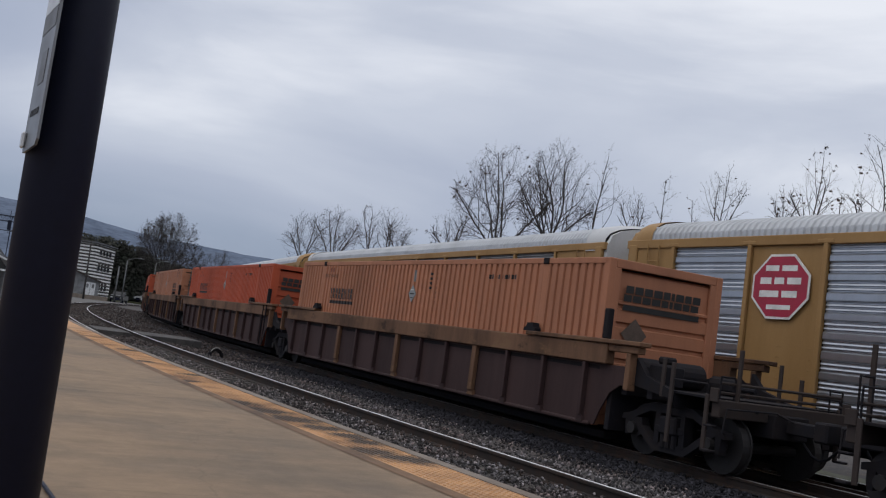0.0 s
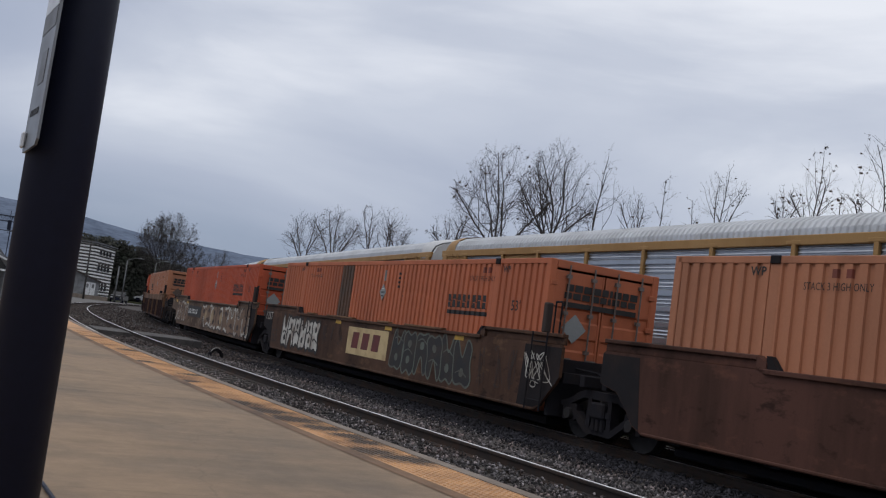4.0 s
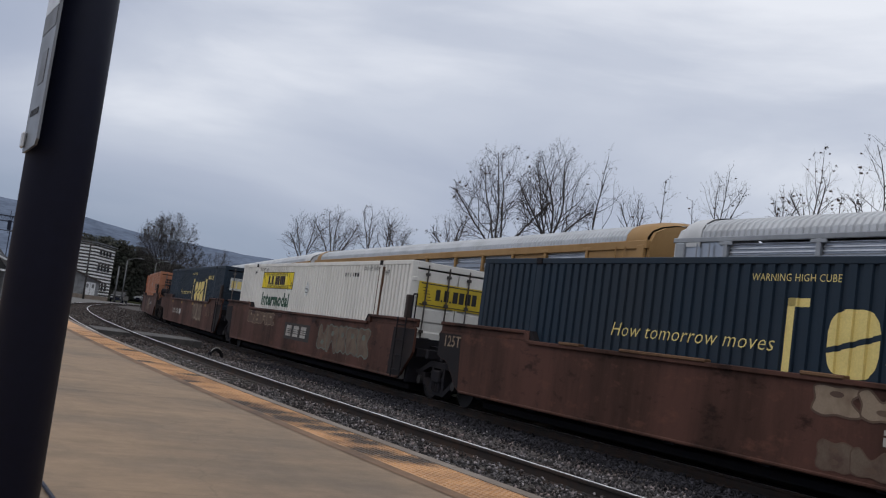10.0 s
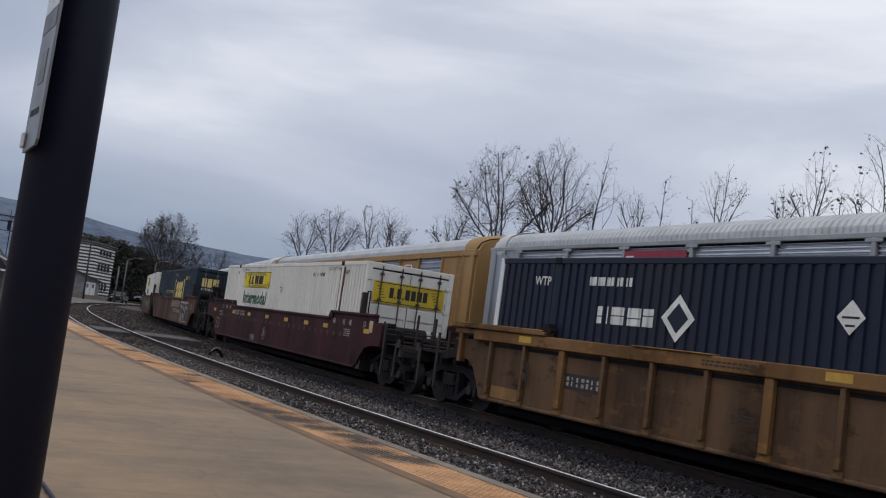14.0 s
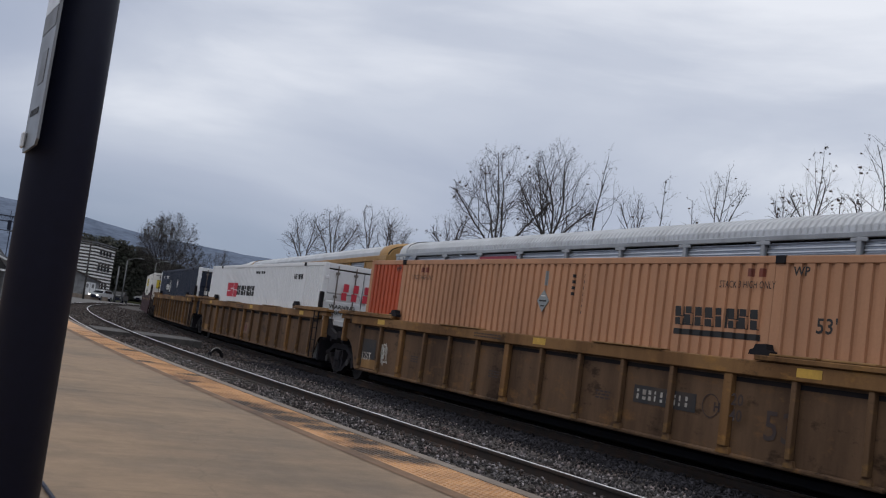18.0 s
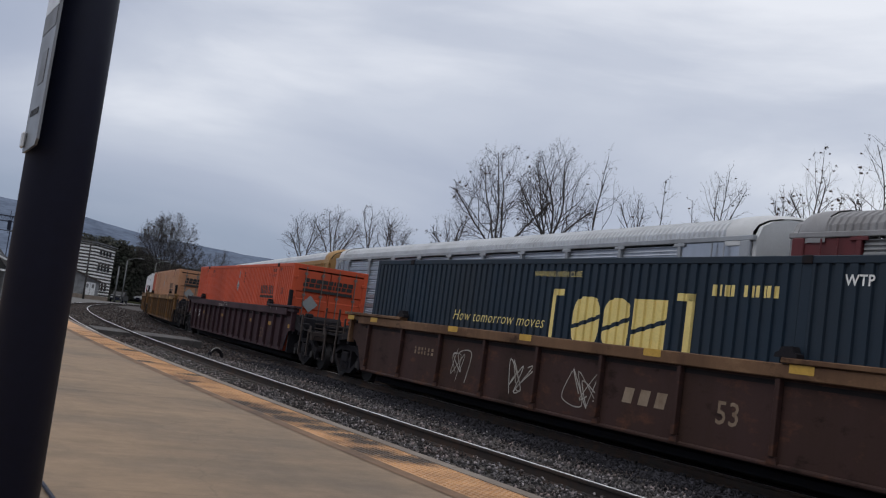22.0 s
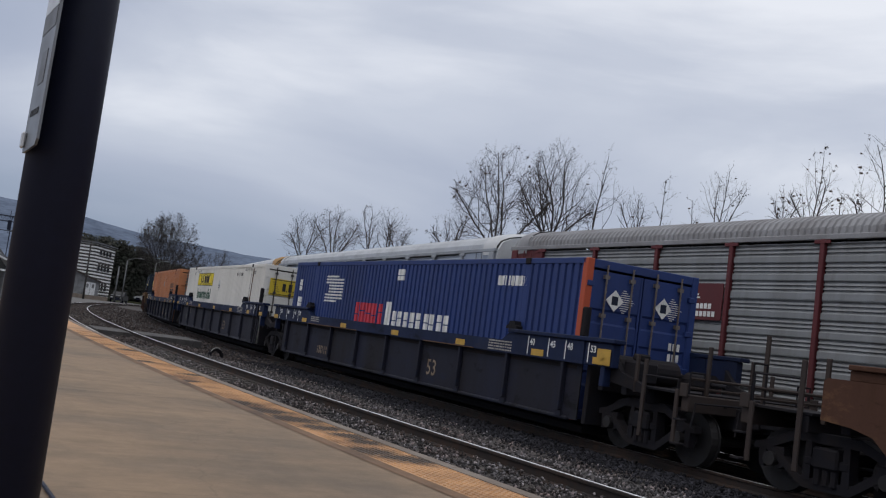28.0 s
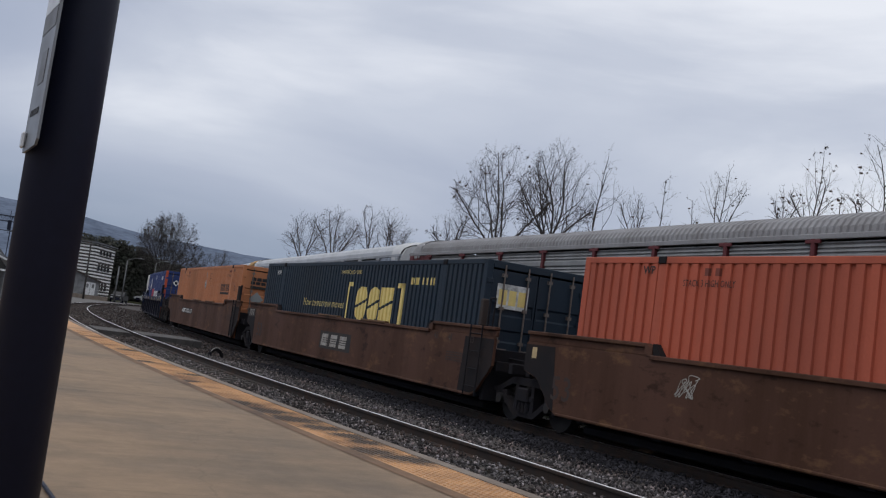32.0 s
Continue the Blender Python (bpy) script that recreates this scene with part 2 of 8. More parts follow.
def concrete():
    """Old trowelled concrete: broad stains, streaks along the platform, fine grit and pale scuffs."""
    m = mat("platform_concrete", (0.238, 0.162, 0.099), 0.85, dirt=0.42, grime=(0.128, 0.100, 0.076), scale=0.5, fine=70, vary=0.08, bump=0.16)
    nt = m.node_tree
    N, K = nt.nodes.new, nt.links.new
    bs = nt.nodes["Principled BSDF"]
    old = bs.inputs["Base Color"].links[0].from_socket
    co, mp, st = N("ShaderNodeTexCoord"), N("ShaderNodeMapping"), N("ShaderNodeTexNoise")
    mp.inputs["Scale"].default_value = (0.35, 3.2, 1.0)
    mp.inputs["Rotation"].default_value = (0, 0, 0.25)
    st.inputs["Scale"].default_value, st.inputs["Detail"].default_value, st.inputs["Roughness"].default_value = 1.1, 8, 0.7
    K(co.outputs["Object"], mp.inputs["Vector"])
    K(mp.outputs[0], st.inputs["Vector"])
    rg = N("ShaderNodeMapRange")
    rg.inputs["From Min"].default_value, rg.inputs["From Max"].default_value = 0.3, 0.72
    rg.inputs["To Min"].default_value, rg.inputs["To Max"].default_value = 0.85, 1.13
    K(st.outputs["Fac"], rg.inputs["Value"])
    mul = N("ShaderNodeVectorMath")
    mul.operation = "SCALE"
    K(old, mul.inputs[0])
    K(rg.outputs[0], mul.inputs["Scale"])
    mot, mr = N("ShaderNodeTexNoise"), N("ShaderNodeMapRange")
    mot.inputs["Scale"].default_value, mot.inputs["Detail"].default_value, mot.inputs["Roughness"].default_value = 4.5, 9, 0.75
    mr.inputs["From Min"].default_value, mr.inputs["From Max"].default_value = 0.3, 0.7
    mr.inputs["To Min"].default_value, mr.inputs["To Max"].default_value = 0.82, 1.15
    K(co.outputs["Object"], mot.inputs["Vector"])
    K(mot.outputs["Fac"], mr.inputs["Value"])
    mq = N("ShaderNodeVectorMath")
    mq.operation = "SCALE"
    K(mul.outputs[0], mq.inputs[0])
    K(mr.outputs[0], mq.inputs["Scale"])
    mul = mq
    crack = N("ShaderNodeTexVoronoi")
    crack.feature = "DISTANCE_TO_EDGE"
    crack.inputs["Scale"].default_value = 0.28
    wob, wadd = N("ShaderNodeTexNoise"), N("ShaderNodeVectorMath")
    wob.inputs["Scale"].default_value, wob.inputs["Detail"].default_value = 1.2, 5
    wadd.operation = "MULTIPLY_ADD"
    wadd.inputs[1].default_value = (1.1, 1.1, 0)
    K(co.outputs["Object"], wob.inputs["Vector"])
    K(wob.outputs["Color"], wadd.inputs[0])
    K(co.outputs["Object"], wadd.inputs[2])
    K(wadd.outputs[0], crack.inputs["Vector"])
    cr = N("ShaderNodeMapRange")
    cr.inputs["From Max"].default_value = 0.004
    cr.inputs["To Min"].default_value = 0.84
    K(crack.outputs["Distance"], cr.inputs["Value"])
    mul2 = N("ShaderNodeVectorMath")
    mul2.operation = "SCALE"
    K(mul.outputs[0], mul2.inputs[0])
    K(cr.outputs[0], mul2.inputs["Scale"])
    K(mul2.outputs[0], bs.inputs["Base Color"])
    return m


RUST = (0.07, 0.035, 0.02)
M_BALLAST = mat("ballast_gravel", (0.034, 0.031, 0.032), 0.95, dirt=0.5, grime=(0.085, 0.066, 0.054), scale=2.6, fine=14, vary=0.55, bump=1.0)
M_STONE = mat("ballast_stone", (0.090, 0.083, 0.086), 0.85, dirt=0.45, grime=(0.076, 0.050, 0.042), scale=1.2, fine=60, island=0.97, bump=0.3)
M_STONE2 = mat("browned_ballast_stone", (0.052, 0.041, 0.038), 0.9, dirt=0.5, grime=(0.042, 0.026, 0.021), scale=0.9, fine=40, island=0.8, bump=0.3)
# grease, with the train's shade on the ballast also put into the colour
M_GREASESHADE = mat("greasy_shaded_ballast_stone", (0.028, 0.0275, 0.033), 0.9, dirt=0.3, grime=(0.021, 0.0188, 0.021), scale=1.2, fine=60, island=0.8, spec=0.15)
M_CONCRETE = concrete()
M_KERB = mat("kerb_concrete", (0.20, 0.165, 0.135), 0.85, dirt=0.4, grime=(0.12, 0.09, 0.07), scale=1.5, fine=50, bump=0.2)
M_TACTILE = mat("tactile_yellow", (0.50, 0.27, 0.12), 0.7, dirt=0.48, grime=(0.15, 0.08, 0.046), scale=1.3, fine=60, vary=0.2, bump=0.1)
M_BORDER = mat("rust_stained_border", (0.17, 0.095, 0.05), 0.85, dirt=0.5, grime=(0.08, 0.05, 0.032), scale=1.4, fine=50, bump=0.2)
M_RAIL = mat("rail_steel", (0.022, 0.016, 0.014), 0.8, 0.2, dirt=0.3, grime=RUST, scale=3)
M_RAILHEAD = mat("polished_railhead", (0.88, 0.88, 0.90), 0.4, 1.0, dirt=0.1, scale=2, bump=0.02)
M_TIE = mat("creosoted_tie", (0.05, 0.04, 0.033), 0.95, dirt=0.4, scale=3, vary=0.3, random_tone=0.3)
M_POST = mat("black_painted_post", (0.0068, 0.0088, 0.0225), 0.5, dirt=0.15, grime=(0.011, 0.0135, 0.029), scale=4, bump=0.05, spec=0.22)
M_EARTH = mat("field_grass_and_earth", (0.06, 0.065, 0.035), 0.98, dirt=0.6, grime=(0.085, 0.07, 0.045), scale=0.06, fine=3.0, vary=0.3, bump=0.5)
M_STEELDARK = mat("grimy_truck_steel", (0.0135, 0.0130, 0.0165), 0.75, 0.0, dirt=0.5, grime=(0.021, 0.017, 0.0170), scale=3, spec=0.12)
M_WHEEL = mat("worn_wheel_steel", (0.017, 0.0155, 0.017), 0.7, 0.2, dirt=0.3, grime=(0.02, 0.015, 0.013), scale=4)
M_GALV = mat("galvanised_panel", (0.43, 0.455, 0.50), 0.28, 0.85, dirt=0.25, grime=(0.27, 0.28, 0.31), scale=1.3, vary=0.06, streak=True)
M_ROOF = mat("galvanised_roof", (0.468, 0.482, 0.504), 0.42, 0.6, dirt=0.22, grime=(0.28, 0.28, 0.28), scale=0.9, vary=0.06)


# ---------------- ground, ballast, platform, rails ----------------
def sweep(name, ss, offs, zf, material, kind="structure", label="", category=""):
    """A sheet along the line: rows at ss, columns at offs, heights by zf(s, off)."""
    g = Geo()
    k = len(offs)
    for s in ss:
        for o in offs:
            g.v.append(tuple(line(s, o, zf(s, o))))
    for i in range(len(ss) - 1):
        for j in range(k - 1):
            a = i * k + j
            g.f.append((a, a + 1, a + k + 1, a + k))
    ob = part(name, g, material, smooth=True)
    return tagged(ob, label, category, kind=kind)


def ground():
    g = Geo()
    R = 4200
    g.quad((-R, -R, -0.75), (R, -R, -0.75), (R, R, -0.75), (-R, R, -0.75))
    tagged(part("ground", g, M_EARTH), "dull winter grass and bare earth", "ground", kind="structure")

    def bed(s, o):
        z = np.interp(o, [-10.5, -8.6, -3.2, -1.5, 1.5, 3.0, 4.4, 7.8], [-0.66, z3(s) - 0.2, z3(s) - 0.2, Z2 - 0.2, Z2 - 0.2, -0.33, -0.2, -0.19])
        return float(z) + 0.05 * noise.noise((s * 0.5, o * 0.7, 3.1)) + 0.03 * noise.noise((s * 2.1, o * 2.3, 7.7))

    # dark sheet: oily ballast and the painted shade under the container train
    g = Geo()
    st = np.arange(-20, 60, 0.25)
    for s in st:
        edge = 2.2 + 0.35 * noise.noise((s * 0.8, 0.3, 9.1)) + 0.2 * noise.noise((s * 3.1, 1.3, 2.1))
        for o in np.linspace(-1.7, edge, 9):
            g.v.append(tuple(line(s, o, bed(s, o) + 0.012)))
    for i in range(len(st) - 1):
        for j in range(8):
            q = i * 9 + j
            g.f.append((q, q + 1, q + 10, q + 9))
    tagged(part("oily_ballast", g, M_GREASESHADE, smooth=True), "ballast darkened by oil and painted train shade along the running track", "ballast", kind="structure")
    ss = list(np.arange(-400, -20, 8.0)) + list(np.arange(-20, 60, 0.5)) + list(np.arange(60, 620, 5.0))
    sweep("ballast", ss, list(np.arange(7.8, -10.6, -0.4)) + [-12.5, -15.0, -19.0], bed, M_BALLAST, label="dark grey crushed-stone ballast under the tracks", category="ballast")


def rail_track(off, zf, s0, s1, group, drop=0.0):
    def rail(o, d):
        prof = [(-0.07, -0.17), (0.07, -0.17), (0.07, -0.155), (0.012, -0.13), (0.012, -0.045), (0.036, -0.035), (0.036, -0.010), (0.026, -0.001), (-0.026, -0.001), (-0.036, -0.010), (-0.036, -0.035), (-0.012, -0.045), (-0.012, -0.13), (-0.07, -0.155)]
        g, h = Geo(), Geo()
        ss = np.arange(s0, s1 + 0.1, 2.0)
        k = len(prof)
        for s in ss:
            for u, w in prof:
                g.v.append(tuple(line(s, o + u, zf(s) + w - d)))
            for u, w in ((-0.019, -0.001), (-0.015, 0.0012), (0.015, 0.0012), (0.019, -0.001)):
                h.v.append(tuple(line(s, o + u, zf(s) + w - d)))
        for i in range(len(ss) - 1):
            for j in range(k):
                q = (j + 1) % k
                g.f.append((i * k + j, i * k + q, (i + 1) * k + q, (i + 1) * k + j))
            for j in range(3):
                h.f.append((i * 4 + j, i * 4 + j + 1, (i + 1) * 4 + j + 1, (i + 1) * 4 + j))
        ob = part("rail", g, M_RAIL, smooth=False)
        tagged(ob, "rusty steel rail with a polished top on ballast", "rail", group, "structure")
        part("railhead", h, M_RAILHEAD, ob, "shiny worn running surface", smooth=True)

    rail(off - 0.7535, 0.0)
    rail(off + 0.7535, drop)


def ties(off, zf, s0, s1, n):
    g = Geo().box(-1.3, 1.3, -0.115, 0.115, -0.33, -0.165, 0.012)
    me = g.mesh("tie")
    me.materials.append(M_TIE)
    owner = tagged(new("ties"), "dark creosoted wooden ties set in ballast", "ties", kind="structure")
    for i in range(n):
        s = s0 + (s1 - s0) * i / (n - 1)
        p = line(s, off, zf(s))
        ob = part("tie", me, None, owner)
        ob.matrix_basis = pose(p.x, p.y, p.z, 0, 0, heading(s) + random.uniform(-0.7, 0.7))


PLAT = 7.50


def dark_stains(m, spots):
    """Soft-edged black stains at given places, broken up by noise."""
    nt = m.node_tree
    N, K = nt.nodes.new, nt.links.new
    bs = nt.nodes["Principled BSDF"]
    old = bs.inputs["Base Color"].links[0].from_socket
    co, no = N("ShaderNodeTexCoord"), N("ShaderNodeTexNoise")
    no.inputs["Scale"].default_value, no.inputs["Detail"].default_value = 6.0, 5.0
    K(co.outputs["Object"], no.inputs["Vector"])
    last = None
    for p, r in spots:
        d = N("ShaderNodeVectorMath")
        d.operation = "DISTANCE"
        d.inputs[1].default_value = p
        K(co.outputs["Object"], d.inputs[0])
        s = N("ShaderNodeMapRange")
        s.inputs["From Min"].default_value, s.inputs["From Max"].default_value = 0.0, r
        s.inputs["To Min"].default_value, s.inputs["To Max"].default_value = 1.0, 0.0
        K(d.outputs["Value"], s.inputs["Value"])
        if last is None:
            last = s.outputs[0]
        else:
            x = N("ShaderNodeMath")
            x.operation = "MAXIMUM"
            K(last, x.inputs[0])
            K(s.outputs[0], x.inputs[1])
            last = x.outputs[0]
    ad = N("ShaderNodeMath")
    ad.operation = "ADD"
    K(last, ad.inputs[0])
    K(no.outputs["Fac"], ad.inputs[1])
    cut = N("ShaderNodeMapRange")
    cut.inputs["From Min"].default_value, cut.inputs["From Max"].default_value = 0.66, 1.12
    cut.inputs["To Max"].default_value = 0.92
    K(ad.outputs[0], cut.inputs["Value"])
    mx = N("ShaderNodeMix")
    mx.data_type = "RGBA"
    K(cut.outputs[0], mx.inputs[0])
    K(old, mx.inputs[6])
    mx.inputs[7].default_value = (0.035, 0.028, 0.024, 1)
    K(mx.outputs[2], bs.inputs["Base Color"])


dark_stains(M_TACTILE, [(line(s, o, 0.19), r) for s, o, r in ((11.0, 8.25, 0.5), (10.3, 8.14, 0.55), (9.7, 8.0, 0.55), (9.1, 7.9, 0.45), (8.6, 7.82, 0.35), (8.25, 7.8, 0.3), (7.62, 8.03, 0.42), (7.35, 7.86, 0.42), (7.3, 7.68, 0.3), (13.4, 8.15, 0.3), (14.6, 7.8, 0.3), (16.6, 8.1, 0.35), (19.5, 7.85, 0.4))])


def platform():
    ss = list(np.arange(-60, 47.1, 1.0))
    g = Geo()
    top = 0.189
    # slab
    offs = [PLAT + 0.14, PLAT + 0.72, 12, 18, 26, 40]
    for s in ss:
        for o in offs:
            g.v.append(tuple(line(s, o, top)))
        g.v.append(tuple(line(s, offs[0], -0.6)))
    n = len(offs) + 1
    for i in range(len(ss) - 1):
        for j in range(len(offs) - 1):
            g.f.append((i * n + j, i * n + j + 1, (i + 1) * n + j + 1, (i + 1) * n + j))
        g.f.append((i * n, i * n + n - 1, (i + 1) * n + n - 1, (i + 1) * n))
    ob = tagged(part("platform", g, M_CONCRETE), "weathered tan concrete station platform", "platform", kind="structure")
    # edge lip in cast lengths
    for a in np.arange(-20, 46, 3.0):
        q = Geo()
        st = np.linspace(a + 0.006, a + 2.994, 4)
        for s in st:
            for o, z in ((PLAT, -0.55), (PLAT, top - 0.012), (PLAT + 0.012, top + 0.012), (PLAT + 0.144, top + 0.012), (PLAT + 0.144, -0.55)):
                q.v.append(tuple(line(s, o, z)))
        for i in range(3):
            for j in range(4):
                q.f.append((i * 5 + j, i * 5 + j + 1, i * 5 + j + 6, i * 5 + j + 5))
        q.f.append((0, 1, 2, 3, 4))
        q.f.append((19, 18, 17, 16, 15))
        part("edge_slab", q, M_KERB, ob, "pale concrete edging")
    # tactile paving panels
    for a in np.arange(-19.8, 46, 1.22):
        q = Geo()
        st = np.linspace(a + 0.004, a + 1.216, 3)
        for s in st:
            for o, z in ((PLAT + 0.15, top - 0.02), (PLAT + 0.15, top + 0.005), (PLAT + 0.71, top + 0.005), (PLAT + 0.71, top - 0.02)):
                q.v.append(tuple(line(s, o, z)))
        for i in range(2):
            for j in range(3):
                q.f.append((i * 4 + j, i * 4 + j + 1, i * 4 + j + 5, i * 4 + j + 4))
        q.f.append((0, 1, 2, 3))
        q.f.append((11, 10, 9, 8))
        part("tactile_panel", q, M_TACTILE, ob, "worn yellow-orange tactile paving")
    g = Geo()
    bs = np.arange(-20, 46, 1.0)
    for s in bs:
        g.v += [tuple(line(s, PLAT + 0.71, top + 0.004)), tuple(line(s, PLAT + 0.86, top + 0.004))]
    g.f = [(2 * i, 2 * i + 1, 2 * i + 3, 2 * i + 2) for i in range(len(bs) - 1)]
    part("border_strip", g, M_BORDER, ob, "rust-stained border beside the tactile strip")
    # raised domes
    q = Geo()
    for s in np.arange(2.0, 26, 0.061):
        for j in range(9):
            o = PLAT + 0.182 + j * 0.061
            c = line(s, o, top + 0.005)
            b = len(q.v)
            for r, z in ((0.0165, 0.0), (0.0105, 0.008)):
                for t in range(5):
                    q.v.append((c.x + r * math.cos(t * 1.2566), c.y + r * math.sin(t * 1.2566), c.z + z))
            for t in range(5):
                u = (t + 1) % 5
                q.f.append((b + t, b + u, b + 5 + u, b + 5 + t))
            q.f.append(tuple(b + 5 + t for t in range(5)))
    d = part("tactile_domes", q, M_TACTILE, ob)
    tagged(d, "rows of small raised domes", kind="stuff")


def stones():
    g = Geo()
    rnd = random.Random(4)
    ico = bmesh.new()
    bmesh.ops.create_icosphere(ico, subdivisions=1, radius=1.0)
    vs = [v.co.copy() for v in ico.verts]
    ico.verts.index_update()
    fs = [tuple(v.index for v in f.verts) for f in ico.faces]
    ico.free()

    def put(s, o, z, r):
        n = len(g.v)
        c = line(s, o, z)
        e = Euler((rnd.uniform(0, 6), rnd.uniform(0, 6), rnd.uniform(0, 6))).to_matrix()
        sx, sy, sz = (rnd.uniform(0.6, 1.25) * r for _ in range(3))
        for v in vs:
            w = e @ Vector((v.x * sx, v.y * sy, v.z * sz * 0.8)) * rnd.uniform(0.8, 1.15)
            g.v.append((c.x + w.x, c.y + w.y, c.z + w.z))
        g.f.extend(tuple(n + i for i in f) for f in fs)

    def scatter(n, o0, o1, s1, r0, r1, up=0.0, from_s=2.0):
        for _ in range(n):
            s = from_s + s1 * rnd.random() ** 1.6
            o = rnd.uniform(o0, o1)
            z = float(np.interp(o, [1.5, 3.0, 4.4, 7.8], [Z2 - 0.2, -0.33, -0.2, -0.19]))
            put(s, o, z + up + rnd.uniform(-0.01, 0.045), r0 + (r1 - r0) * rnd.random() ** 1.5)

    scatter(34000, 2.1, 7.5, 34, 0.011, 0.028)
    scatter(12000, 4.9, 7.48, 16, 0.010, 0.026, 0.045)
    ob = part("ballast_stones", g, M_STONE)
    tagged(ob, "loose grey crushed stones of the track ballast", "stones", kind="stuff")
    g.v, g.f = [], []
    scatter(12000, -1.0, 7.4, 80, 0.022, 0.06, 0.02, 30)
    ob = part("brown_stones", g, M_STONE2)
    tagged(ob, "rust-browned stones of the farther ballast", "stones", kind="stuff")
    # stones in the same dark colour carry on the grease and painted shade
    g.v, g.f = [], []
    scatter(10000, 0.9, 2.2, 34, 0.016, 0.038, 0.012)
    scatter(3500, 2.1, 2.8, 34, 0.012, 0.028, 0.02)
    ob = part("greasy_stones", g, M_GREASESHADE)
    tagged(ob, "stones darkened by grease and painted train shade beside the running track", "stones", kind="stuff")


ground()
platform()
rail_track(T1, lambda s: 0.0, -80, 200, "rails of the empty platform track", 0.035)
rail_track(T2, lambda s: Z2, -400, 600, "rails under the container train")
rail_track(T3, z3, -140, 200, "rails under the car-carrier train")
ties(T1, lambda s: 0.0, -10, 90, 180)
stones()

# ---------------- lettering and marks ----------------
NEAR = Matrix(((0, 0, -1, 0), (-1, 0, 0, 0), (0, 1, 0, 0), (0, 0, 0, 1)))   # faces the platform
REAR = Matrix(((1, 0, 0, 0), (0, 0, -1, 0), (0, 1, 0, 0), (0, 0, 0, 1)))    # faces back along the train
_words = {}


def words(text, height, slant=0.0, squeeze=1.0, bold=0.004):
    """Flat mesh of a word, its lower left corner at the origin."""
    key = (text, height, slant, squeeze, bold)
    if key not in _words:
        c = bpy.data.curves.new("words", "FONT")
        c.body, c.size, c.shear, c.resolution_u, c.offset = text, height * 1.38, slant, 2, bold
        c.space_character = 1.05
        ob = bpy.data.objects.new("words", c)
        scene.collection.objects.link(ob)
        me = bpy.data.meshes.new_from_object(ob.evaluated_get(bpy.context.evaluated_depsgraph_get()))
        bpy.data.objects.remove(ob)
        me.materials.clear()
        me.transform(Matrix.Diagonal((squeeze, 1, 1, 1)))
        _words[key] = me
    return _words[key].copy()


PERIOD, DEPTH = 0.229, 0.036


def rib(y):
    """How far the ribbed side wall lies behind its outermost plane, at y."""
    if abs(abs(y) - 6.06) < 0.09 or abs(y) > 7.95:
        return 0.0
    u = (y / PERIOD) % 1.0
    return DEPTH * float(np.interp(u, [0, 0.52, 0.58, 0.90, 0.96, 1.0], [0, 0, 1, 1, 0, 0]))


def breaks(y0, y1):
    ys = {y0, y1}
    for k in range(int(y0 / PERIOD) - 2, int(y1 / PERIOD) + 3):
        for u in (0, 0.52, 0.58, 0.90, 0.96):
            y = (k + u) * PERIOD
            if y0 < y < y1:
                ys.add(y)
    for y in (-7.95, -6.15, -5.97, 5.97, 6.15, 7.95):
        for e in (-0.001, 0.001):
            if y0 < y + e < y1:
                ys.add(y + e)
    return sorted(ys)


def side_bar(g, y0, y1, z0, z1, x=-1.283, lift=0.004, lean=0.0):
    """A painted patch that follows the ribs of the platform side, from y0 (front) back to y1."""
    a, b = min(y0, y1), max(y0, y1)
    n = len(g.v)
    ys = breaks(a, b)
    for y in ys:
        for z in (z0, z1):
            g.v.append((x + rib(y) - lift, y - lean * (z - z0), z))
    for i in range(len(ys) - 1):
        g.f.append((n + 2 * i, n + 2 * i + 1, n + 2 * i + 3, n + 2 * i + 2))
    return g


def side_blocks(g, y, z, h, widths, gap, lift=0.004, lean=0.0):
    """A row of plain upright blocks in place of a brand name; tall ones are slit across."""
    for i, w in enumerate(widths):
        if h > 0.2 and w > 0.1:
            k = (0.42, 0.60, 0.5)[i % 3]
            side_bar(g, y, y - w, z, z + h * (k - 0.03), lift=lift, lean=lean)
            side_bar(g, y - lean * h * k, y - w - lean * h * k, z + h * (k + 0.03), z + h, lift=lift, lean=lean)
        else:
            side_bar(g, y, y - w, z, z + h, lift=lift, lean=lean)
        y -= w + gap
    return y


def flat(g, u0, u1, w0, w1, m):
    """A flat patch in the plane m (u to the reader's right, w up)."""
    return g.quad(*(m @ Vector(p) for p in ((u0, w0, 0), (u1, w0, 0), (u1, w1, 0), (u0, w1, 0))))


def near_plane(x):
    m = NEAR.copy()
    m.translation = (x, 0, 0)
    return m


def curve_pts(pts, closed, n=7):
    out = []
    k = len(pts)
    rng = range(k) if closed else range(k - 1)
    for i in rng:
        p = [Vector(pts[(i + j) % k] if closed else pts[min(max(i + j, 0), k - 1)]) for j in (-1, 0, 1, 2)]
        for q in range(n):
            t = q / n
            out.append(0.5 * (2 * p[1] + (p[2] - p[0]) * t + (2 * p[0] - 5 * p[1] + 4 * p[2] - p[3]) * t * t + (3 * p[1] - p[0] - 3 * p[2] + p[3]) * t ** 3))
    if not closed:
        out.append(Vector(pts[-1]))
    return out


